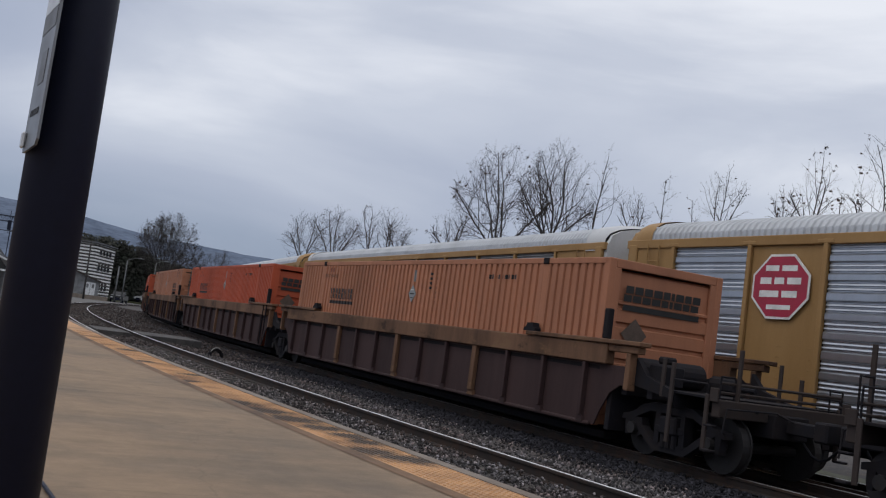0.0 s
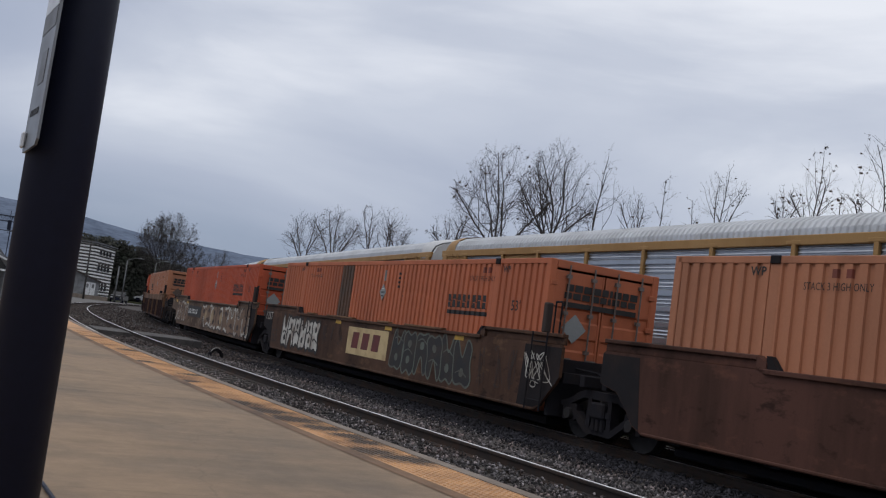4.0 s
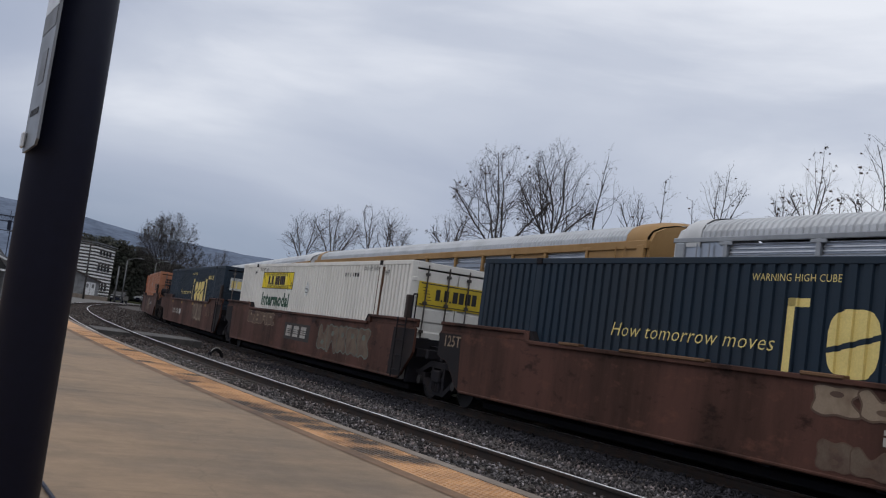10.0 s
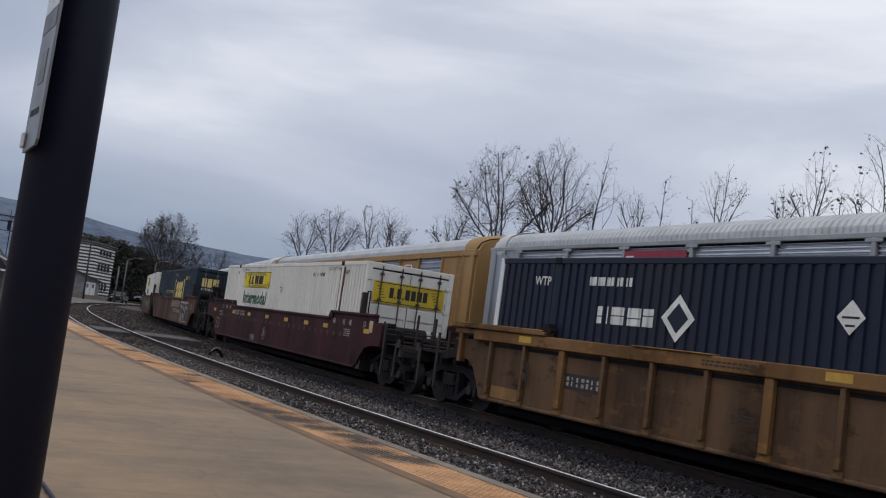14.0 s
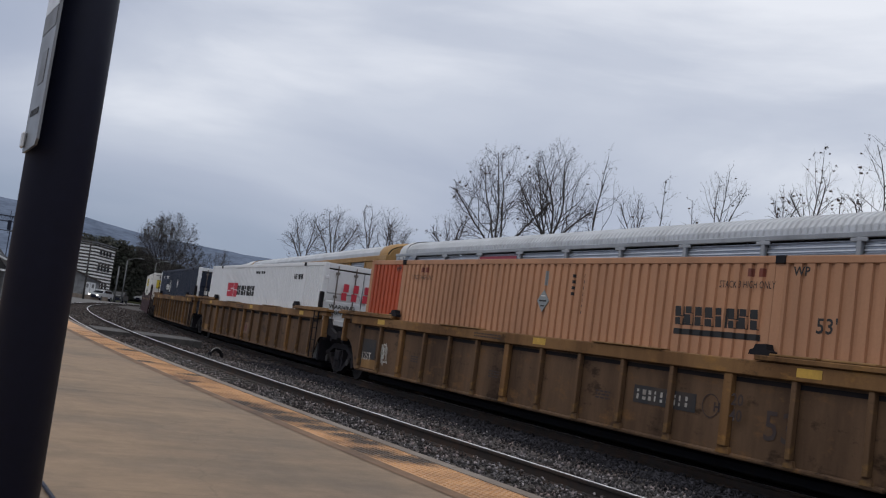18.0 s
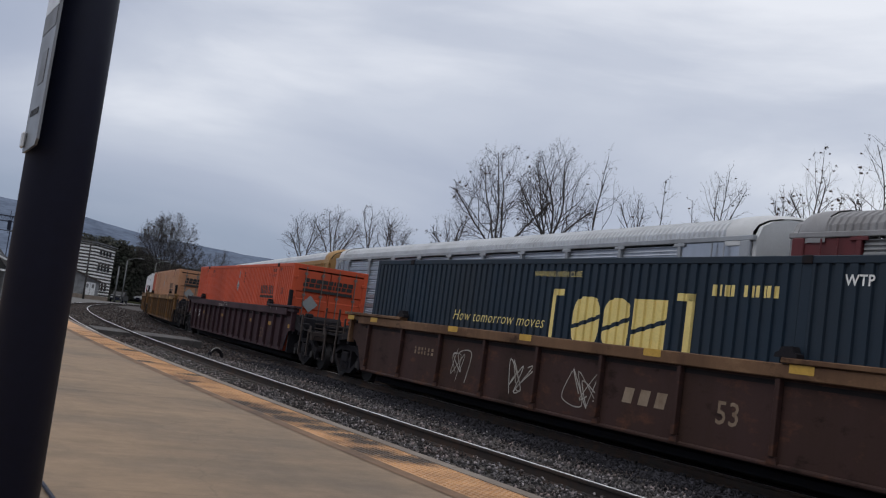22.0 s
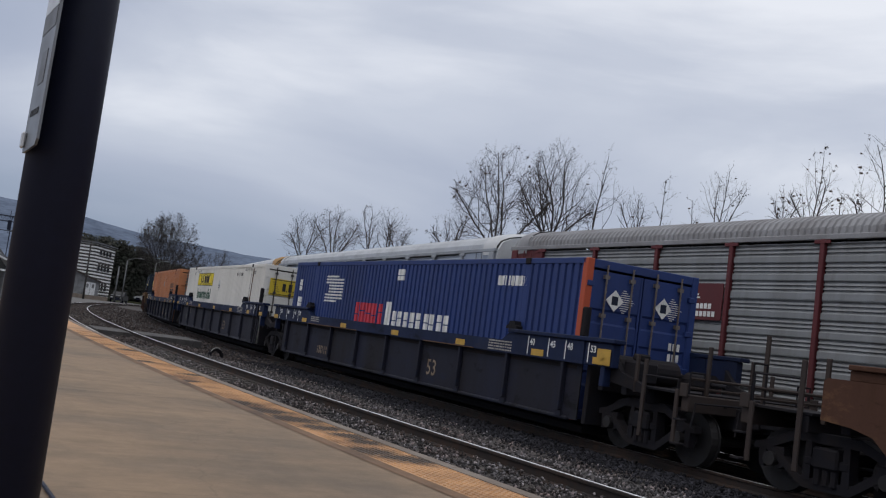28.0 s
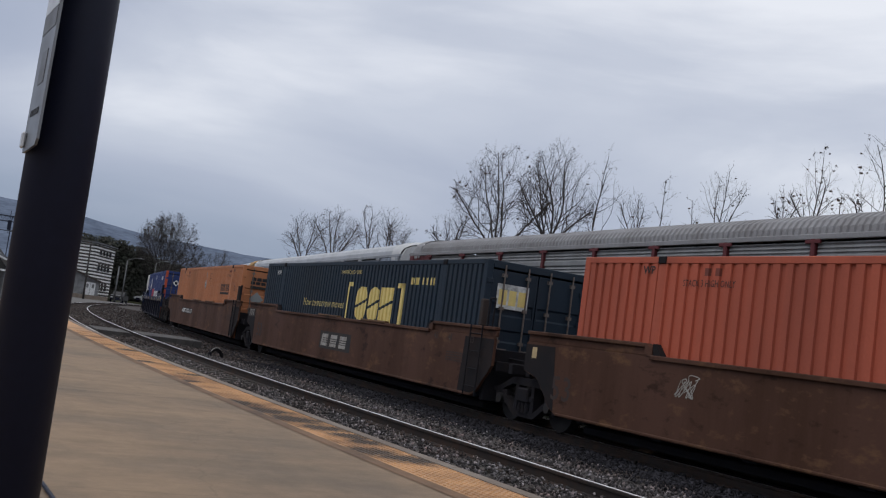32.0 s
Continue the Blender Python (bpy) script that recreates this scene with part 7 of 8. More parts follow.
# the blue set
for _c in (car_p9, car_j3, car_b):
    reflectors(_c, (9.05, 6.2, 2.9, -0.57, -3.98, -7.04, -9.0), 1.35, X_CHORD)
    mark_word(_c, "53", 0.36, -2.3, 0.58, M_SPRAYD, X_SHEET)
    smallprint(_c, -5.2, 1.52, 4, M_DULLWHITE, X_CHORD, 0.9)
    smallprint(_c, 5.6, 1.52, 3, M_DULLWHITE, X_CHORD, 0.7)
    for _y, _t in ((-6.75, "40"), (-7.45, "45"), (-8.0, "48"), (-8.7, "53"), (8.6, "53"), (7.9, "48"), (7.2, "45"), (6.75, "20")):
        mark_word(_c, _t, 0.12, _y, 1.54, M_WHITE, X_CHORD)
        mark(_c, "tick_mark", _y + 0.07, _y + 0.04, 1.36, 1.7, M_WHITE, x=X_CHORD)
for _c in (car_p9, car_j3, car_b):
    for _y0, _y1 in ((1.9, 5.75), (-4.6, -2.2)):
        part("worn_lip", Geo().box(-1.485, -1.455, _y0, _y1, 1.318, 1.338, 0.004), W_GCHORD, _c, "pale worn lip under the rail")
mark_word(car_j3, "C", 0.26, 5.75, 1.0, M_DULLWHITE, X_SHEET)
mark_row(car_j3, 6.75, 6.05, 0.66, 0.9, 5, M_SPRAYG, x=X_SHEET)
mark_word(car_p9, "A", 0.22, 5.9, 0.85, M_DULLWHITE, X_SHEET)
mark_word(car_p9, "SFLC", 0.20, 5.08, 0.60, M_DULLWHITE, X_SHEET)
_g = Geo()
ribbon(_g, [Vector((4.42 + 0.19 * math.cos(q * 0.393), 0.68 + 0.19 * math.sin(q * 0.393))) for q in range(16)], 0.016, near_plane(X_SHEET), True)
part("ring_mark", _g, M_DULLWHITE, car_p9, "pale stencilled ring")
smallprint(car_p9, -4.3, 0.66, 3, M_DULLWHITE, X_SHEET, 0.22)
mark_row(car_p9, -3.3, -3.65, 0.52, 0.62, 5, M_DULLWHITE, x=X_SHEET)
mark_row(car_p9, 4.0, 3.45, 0.62, 0.80, 6, M_SPRAYT4, x=X_SHEET)
smallprint(car_p9, 2.45, 0.8, 4, M_SPRAYT4, X_SHEET, 0.6)
smallprint(car_p9, -5.5, 0.95, 2, M_SPRAYD, X_SHEET, 0.5)
smallprint(car_p9, -6.9, 0.7, 4, M_SPRAYD, X_SHEET, 0.5)
mark_row(car_b, 5.0, 3.9, 0.52, 0.74, 8, M_SPRAYD, x=X_SHEET)
for _c in (car_p9, car_b):
    _s = 1 if _c is car_p9 else -1
    mark(_c, "yellow_patch", 9.28 if _s > 0 else -8.9, 8.9 if _s > 0 else -9.28, 1.35, 1.62, M_REFLECT, x=X_CHORD)
# the orange-brown set
mark(car_p10, "number_plate", 4.75, 1.6, 0.94, 1.2, M_SPRAYB)
mark_row(car_p10, 4.63, 1.71, 0.98, 1.16, 10, M_WHITE)
mark_word(car_p10, "53", 0.44, 8.8, 0.62, M_DARKMARK)
mark(car_g4, "emblem_plate", 1.33, -1.15, 0.68, 1.18, M_SPRAYB, label="black emblem plate with pale blocks")
mark_row(car_g4, 1.2, -1.0, 0.76, 1.1, 3, M_DULLWHITE, gap=0.12)
for _k in range(3):
    mark(car_g4, "emblem_stripe", 1.05, -0.95, 0.85 + 0.06 * _k, 0.87 + 0.06 * _k, M_SPRAYB, x=-1.409)
mark(car_g4, "code_plate", 9.3, 8.55, 1.28, 1.56, M_SPRAYB)
mark_word(car_g4, "125T", 0.2, 9.22, 1.34, M_DULLWHITE, -1.409)
mark_word(car_g4, "53", 0.46, 8.0, 0.66, M_BLACK, -1.409)
mark_word(car_r, "53", 0.44, 8.5, 0.62, M_DARKMARK)
sprayed(car_r, 5.6, 4.8, 1.0, 1.4, 1, M_DULLWHITE, None, 0.015, 91, loops=3)
mark(car_r, "label_card", 9.2, 9.05, 1.3, 1.5, M_CREAM, x=-1.406)
for _c in (car_p10, car_g4, car_r):
    smallprint(_c, -6.9, 1.15, 4, M_DARKMARK, width=0.8)
    for _y, _t in ((-6.2, "45"), (-6.9, "48"), (-7.9, "53")):
        mark_word(_c, _t, 0.14, _y, 1.42, M_DARKMARK)
    for _y in (0.8, -2.6):
        part("wear_plate", Geo().box(-1.47, -1.33, _y - 0.8, _y + 0.8, 1.605, 1.66, 0.012), W_GCHORD, _c, "pale worn wear plate")
for _c in (car_g2, car_a5):
    for _y, _w in ((4.6, 0.3), (2.2, 1.0), (-0.9, 0.35), (-3.2, 1.0)):
        part("wear_plate", Geo().box(-1.47, -1.33, _y - _w, _y + _w, 1.605, 1.66, 0.012), W_GCHORD, _c, "pale worn wear plate")
sprayed(rack_3, 13.0, 11.6, 2.2, 3.4, 2, M_DULLWHITE, None, 0.05, 95, x=-1.612, loops=2)


# ---------------- platform post with its sign ----------------
def platform_post():
    c = thing("platform_post", "round black-painted steel post on the platform", "post", m=pose(0.396, 2.57, 0.19, 0, -0.35, 0))
    part("shaft", Geo().tube((0, 0, 0), (0, 0, 3.6), 0.0805, 0.0765, sides=40), M_POST, c, smooth=True)
    g = Geo().tube((0, 0, 0), (0, 0, 0.03), 0.17, sides=32).tube((0, 0, 0.03), (0, 0, 0.10), 0.12, 0.095, sides=32)
    part("base_plate", g, M_POST, c)
    for i in range(4):
        a = i * math.pi / 2 + 0.6
        o = part("bolt", shared("postbolt", lambda: Geo().tube((0, 0, 0.03), (0, 0, 0.06), 0.012, sides=6).mesh("bolt")), None, c)
        coated(o.data, M_STEELDARK)
        o.location = (0.145 * math.cos(a), 0.145 * math.sin(a), 0)
    s = thing("platform_sign", "grey framed information sign strapped to a black post", "sign", m=pose(0.3105, 2.40, 1.575, 0, -1.0, 90.8))
    part("sign_panel", Geo().prism([(0.0, 0.022), (0.012, 0.008), (0.18, 0.0), (0.19, 0.012), (0.19, 1.0), (0.0, 1.0)], 0.0, 0.006, 1), M_SIGNBACK, s)
    # the upper sign is paler: its sky reflection is put into the colour
    part("sign_picture", Geo().box(0.008, 0.182, 0.0062, 0.0072, 0.34, 0.98), M_SIGNFACE, s, "pale upper sheet with the sky's reflection in its colour")
    part("sign_picture", Geo().box(0.008, 0.182, 0.0062, 0.0072, 0.29, 0.338), M_SIGNDARK, s, "darker printed band")
    part("sign_picture", Geo().box(0.05, 0.13, 0.0062, 0.0072, 0.16, 0.24), M_SIGNDARK, s, "dark printed square")
    g = Geo()
    for i in range(6):
        g.box(0.04 + 0.02 * i, 0.054 + 0.02 * i, 0.0062, 0.0072, 0.085, 0.10)
    part("letter_bar", g, M_BLACK, s)
    part("bracket", Geo().box(0.15, 0.178, 0.0062, 0.016, 0.01, 0.05, 0.004), M_SIGNFACE, s)


M_SIGNBACK = mat("grey_sign_aluminium", (0.18, 0.19, 0.205), 0.35, 0.4, dirt=0.2, scale=5, bump=0.05)
M_SIGNFACE = mat("pale_sign_face", (0.52, 0.54, 0.56), 0.25, dirt=0.2, grime=(0.3, 0.31, 0.33), scale=6, bump=0)
M_SIGNDARK = mat("dark_sign_print", (0.10, 0.104, 0.11), 0.4, dirt=0.3, scale=7, bump=0)
platform_post()


# ---------------- platform joints, path over the rails, drain ----------------
def platform_bits():
    m = mat("joint_filler", (0.05, 0.042, 0.036), 0.9, dirt=0.3, scale=6, bump=0.1)
    for s in (5.2, 10.8, 16.4, 22.0, 27.6, 33.2):
        g = Geo()
        offs = np.linspace(PLAT + 0.73, PLAT + 14, 12)
        for o in offs:
            for d in (-0.006, 0.006):
                g.v.append(tuple(line(s + d, o, 0.1915)))
        for i in range(len(offs) - 1):
            g.f.append((2 * i, 2 * i + 1, 2 * i + 3, 2 * i + 2))
        tagged(part("expansion_joint", g, m), "dark filled joint across the concrete platform", "joint", kind="structure")
    g = Geo()
    a = Vector((1.055, 5.74, 0.205))
    b = Vector((1.03, 4.6, 0.205))
    g.tube(a, b, 0.011, sides=8)
    g.tube(a, a + Vector((-0.5, 0.35, 0)), 0.011, sides=8)
    tagged(part("cable", g, M_POST), "thin black cable lying on the platform", "cable")
    # walkway boards over the first track
    board = mat("weathered_crossing_board", (0.062, 0.058, 0.056), 0.9, dirt=0.4, grime=(0.04, 0.034, 0.03), scale=2, vary=0.2, random_tone=0.25)
    w = thing("track_crossing", "grey timber walkway boards across the first track", "crossing")
    for o in (7.35, 7.08, 6.52, 6.24, 5.96, 5.68, 5.0, 4.72, 4.44, 4.16, 3.88, 3.6, 3.3):
        g = Geo()
        st = np.linspace(33.6, 36.6, 4)
        for s in st:
            for u, z in ((-0.139, -0.2), (-0.139, 0.012), (-0.132, 0.018), (0.132, 0.018), (0.139, 0.012), (0.139, -0.2)):
                g.v.append(tuple(line(s, o + u, z - 0.02)))
        for i in range(3):
            for j in range(5):
                g.f.append((i * 6 + j, i * 6 + j + 1, i * 6 + j + 7, i * 6 + j + 6))
        g.f.append(tuple(range(6)))
        g.f.append(tuple(range(23, 17, -1)))
        part("board", g, board, w)
    g = Geo()
    R, r = 0.24, 0.06
    for i in range(10):
        t0, t1 = math.pi * i / 10, math.pi * (i + 1) / 10
        g.tube((R * math.cos(t0), 0, R * math.sin(t0)), (R * math.cos(t1), 0, R * math.sin(t1)), r, sides=8, caps=False)
    p = line(29.6, 3.55, -0.27)
    c = thing("half_buried_ring", "half-buried dark rubber ring between the tracks", "tyre", m=pose(p.x, p.y, p.z, 0, 0, 20))
    part("ring", g, M_STEELDARK, c, smooth=True)
    d = Geo()
    for i in range(10):
        t0, t1 = math.pi * i / 10, math.pi * (i + 1) / 10
        d.tube((R * math.cos(t0), -0.03, R * math.sin(t0) + 0.05), (R * math.cos(t1), -0.03, R * math.sin(t1) + 0.05), 0.018, sides=6, caps=False)
    part("rim", d, mat("pale_rim", (0.3, 0.29, 0.27), 0.7), c)


platform_bits()

# ---------------- yard, wall, road ----------------
M_ASPHALT = mat("pale_old_asphalt", (0.105, 0.10, 0.095), 0.92, dirt=0.3, grime=(0.07, 0.065, 0.06), scale=0.15, fine=8, vary=0.12)
M_GRASS = mat("dull_winter_lawn", (0.05, 0.062, 0.026), 0.98, dirt=0.5, grime=(0.085, 0.072, 0.04), scale=0.2, fine=5, vary=0.3, bump=0.4)
YARD = -0.2
sweep("yard", list(np.arange(47.2, 300, 6)), [8.0, 9.5, 14, 24, 40, 70, 120, 200], lambda s, o: YARD + 0.01 * (o > 9), M_ASPHALT, label="old grey asphalt of a street beside the tracks", category="street")


def slab(name, pts, z0, z1, m, label, category):
    n = len(pts)
    g = Geo()
    g.v = [(x, y, z0) for x, y in pts] + [(x, y, z1) for x, y in pts]
    g.f = [(i, (i + 1) % n, n + (i + 1) % n, n + i) for i in range(n)] + [tuple(range(n, 2 * n))]
    return tagged(part(name, g, m), label, category, kind="structure")


slab("lawn", [(-30, 160.2), (33.5, 156.5), (42, 183), (52, 260), (-30, 300)], -0.3, 0.30, M_GRASS, "raised winter lawn behind a low wall", "lawn")
slab("verge", [(43.5, 185), (47, 178), (60, 205), (90, 260), (70, 280)], -0.3, 0.12, M_GRASS, "winter grass verge beside the street", "grass")
slab("retaining_wall", [(-30, 159.7), (33.6, 155.9), (33.8, 156.4), (-30, 160.2)], -0.3, 0.42, M_KERB, "low pale stone retaining wall", "wall")


# ---------------- log building, shed, house ----------------
M_LOG = mat("dark_weathered_logs", (0.040, 0.036, 0.036), 0.9, dirt=0.4, grime=(0.07, 0.06, 0.055), scale=1.5, fine=12, vary=0.25, random_tone=0.2)
M_CHINK = mat("pale_chinking", (0.80, 0.80, 0.80), 0.9, dirt=0.15, grime=(0.4, 0.39, 0.38), scale=2, random_tone=0.12)
M_SHINGLE = mat("grey_roof_shingle", (0.13, 0.135, 0.15), 0.9, dirt=0.4, scale=1.2, fine=10, vary=0.2)
M_SHEDROOF = mat("brown_shed_roof", (0.055, 0.042, 0.038), 0.9, dirt=0.4, scale=1.2, fine=10, vary=0.2)
M_SIDING = mat("grey_siding", (0.20, 0.205, 0.215), 0.8, dirt=0.3, scale=1.2, fine=14)
M_TRIM = mat("white_trim", (0.66, 0.67, 0.68), 0.7, dirt=0.2, grime=(0.4, 0.4, 0.4), scale=3)
M_PANE = mat("dark_window_glass", (0.02, 0.024, 0.03), 0.12, dirt=0.1, scale=2, bump=0)


def log_building():
    a = math.degrees(math.atan2(181.8 - 171.67, 39.29 - 34.0))
    b = thing("log_building", "tall old log building with pale chinking between dark logs", "building", m=pose(34.0, 171.67, 0.28, 0, 0, a - 90))
    W, D, H = 14.0, 11.4, 8.75
    part("core_wall", Geo().box(-W, -0.01, 0.0, D, -0.5, H - 0.1), M_CHINK, b, "pale chinked wall")
    n = 16
    logf = shared("logf", lambda: Geo().box(-W + 0.02, 0.0, -0.06, 0.2, 0, H / n * 0.5, 0.04).mesh("log"))
    logs = shared("logs", lambda: Geo().box(-0.2, 0.06, -0.02, D, 0, H / n * 0.5, 0.04).mesh("log"))
    coated(logf, M_LOG)
    coated(logs, M_LOG)
    for i in range(n):
        z = i * H / n
        for me in (logf, logs):
            o = part("log", me, None, b)
            o.location = (0, 0, z + 0.08)
    r = Geo().prism([(-W - 0.3, H), (0.35, H), (0.35, H + 0.22), (-W / 2, H + 0.4), (-W - 0.3, H + 0.22)], -0.35, D + 0.3, 1)
    part("roof", r, M_SHINGLE, b)
    for z in (1.0, 4.3, 7.0):
        for y in (2.6, 4.5, 6.4, 8.3):
            w = part("window", Geo().box(0.02, 0.10, y - 0.55, y + 0.55, z, z + (1.5 if z < 6 else 0.9), 0.01), M_LOG, b)
            for j in (0, 1):
                part("pane", Geo().box(0.101, 0.112, y - 0.46 + 0.49 * j, y - 0.03 + 0.49 * j, z + 0.1, z + 0.72), M_PANE, w)


def shed():
    b = thing("shed", "grey gabled shed with white double doors", "shed", m=pose(29.0, 158.6, 0.30, 0, 0, -11.5))
    g = Geo().prism([(-3.6, -0.3), (3.6, -0.3), (3.6, 2.35), (0, 3.5), (-3.6, 2.35)], 0.0, 6.0, 1)
    part("wall", g, M_SIDING, b)
    part("roof", Geo().prism([(-0.02, 3.52), (3.95, 2.22), (3.95, 2.36), (-0.02, 3.68)], -0.45, 6.3, 1), M_SHEDROOF, b)
    part("roof", Geo().prism([(-3.95, 2.22), (-0.03, 3.52), (-0.03, 3.68), (-3.95, 2.36)], -0.45, 6.3, 1), M_SHEDROOF, b)
    part("barge_board", Geo().prism([(0.0, 3.42), (3.9, 2.12), (3.9, 2.24), (0.0, 3.54)], -0.50, -0.46, 1), M_SHEDROOF, b)
    part("corner_board", Geo().box(-0.25, -0.05, -0.04, 0.0, 0.0, 3.3), M_TRIM, b)
    for x in (1.55, 2.35):
        d = part("door", Geo().box(x, x + 0.74, -0.05, 0.0, 0.02, 2.05, 0.01), M_TRIM, b, "white painted door")
        part("door_pane", Geo().box(x + 0.2, x + 0.54, -0.06, -0.045, 1.2, 1.8), M_SIDING, d)
        part("handle", Geo().box(x + 0.08, x + 0.13, -0.08, -0.05, 0.95, 1.1), M_STEELDARK, d)


def house():
    b = thing("house", "grey house with dark shingled gables and white trim", "house", m=pose(6.0, 76, -0.2, 0, 0, -7))
    part("wall", Geo().prism([(-6.0, -0.3), (3.1, -0.3), (3.1, 2.4), (1.0, 5.0), (-6.0, 5.0)], 0.0, 9.0, 1), M_SIDING, b)
    part("roof", Geo().prism([(-6.5, 4.9), (1.0, 4.9), (3.6, 1.95), (3.75, 2.08), (1.1, 5.15), (-6.5, 5.15)], -0.45, 9.4, 1), M_SHINGLE, b)
    part("rake_trim", Geo().prism([(0.9, 4.82), (3.55, 1.78), (3.68, 1.95), (1.05, 5.0)], -0.52, -0.46, 1), M_TRIM, b)
    part("porch_roof", Geo().prism([(0.8, 2.15), (2.6, 2.95), (4.6, 2.15), (4.6, 2.3), (2.6, 3.12), (0.8, 2.3)], -2.2, -0.5, 1), M_SHINGLE, b)
    part("porch_trim", Geo().prism([(0.8, 2.05), (2.6, 2.85), (4.6, 2.05), (4.6, 2.18), (2.6, 2.98), (0.8, 2.18)], -2.26, -2.21, 1), M_TRIM, b)
    part("frieze", Geo().box(0.9, 4.5, -2.24, -2.18, 1.92, 2.04), M_TRIM, b)
    for x in (1.0, 4.4):
        part("porch_column", Geo().box(x - 0.08, x + 0.08, -2.2, -2.04, -0.2, 1.95), M_TRIM, b)
    w = part("window", Geo().box(1.6, 2.6, -0.06, 0.02, 0.5, 1.9, 0.01), M_TRIM, b)
    part("pane", Geo().box(1.7, 2.5, -0.07, -0.05, 0.6, 1.8), M_PANE, w)


def signal_mast():
    g = thing("signal_bridge", "black steel signal bridge over the far tracks", "signal", m=pose(22.9, 198.7, -0.3, 0, 0, -6))
    t = Geo()
    for x in (-6.0, -5.4, 0.6, 1.2):
        t.tube((x, 0, 0), (x, 0, 13.0), 0.08, sides=6)
    for z in (12.0, 13.0):
        for y in (-0.4, 0.4):
            t.tube((-6.2, y, z), (1.4, y, z), 0.07, sides=6)
    for i in range(10):
        t.tube((-6 + 0.72 * i, 0.4, 12), (-5.64 + 0.72 * i, 0.4, 13), 0.04, sides=4).tube((-5.64 + 0.72 * i, 0.4, 13), (-5.28 + 0.72 * i, 0.4, 12), 0.04, sides=4)
    part("truss", t, M_POST, g)
    for x in (-3.0, 0.3):
        part("signal_head", Geo().box(x - 0.3, x + 0.3, -0.8, -0.5, 10.4, 12.2, 0.05), M_POST, g)
        part("mast", Geo().tube((x, -0.45, 9.8), (x, -0.45, 14.0), 0.05, sides=6), M_POST, g)
    part("walkway", Geo().box(-6.2, 1.4, -0.5, 0.5, 10.2, 10.3), M_STEELDARK, g)


def street_lamp(x, y, h, dx, dy):
    c = thing("street_lamp", "grey street lamp with a curved arm", "street lamp", "street lamps", pose(x, y, YARD))
    part("pole", Geo().tube((0, 0, 0), (0, 0, h - 0.5), 0.11, 0.07, sides=10), M_LAMP, c, smooth=True)
    g = Geo()
    pts = [Vector((dx * u, dy * u, h - 0.5 + 0.5 * math.sin(u * math.pi / 2))) for u in np.linspace(0, 1, 6)]
    for a, b in zip(pts, pts[1:]):
        g.tube(a, b, 0.045, sides=6)
    part("arm", g, M_LAMP, c)
    e = pts[-1]
    d = Vector((dx, dy, 0)).normalized() * 0.75
    part("lamp_head", Geo().tube(e - d * 0.1, e + d, 0.13, 0.07, sides=8), M_LAMP, c)


M_LAMP = mat("grey_lamp_steel", (0.12, 0.125, 0.13), 0.5, 0.3, dirt=0.2, scale=3)
log_building()
shed()
house()
signal_mast()
street_lamp(35.7, 155.96, 7.2, 1.6, -0.3)
street_lamp(43.6, 169.5, 7.9, 1.4, -0.3)
_u = thing("utility_pole", "dark wooden utility pole by the shed", "pole", m=pose(28.45, 147.3, YARD, 0, -1.2, 0))
part("shaft", Geo().tube((0, 0, 0), (0, 0, 8.3), 0.15, 0.11, sides=10), M_LOG, _u, smooth=True)
_u = thing("utility_pole", "grey wooden utility pole beside the street", "pole", m=pose(34.9, 157.2, YARD))
part("shaft", Geo().tube((0, 0, 0), (0, 0, 5.6), 0.14, 0.11, sides=10), M_LAMP, _u, smooth=True)


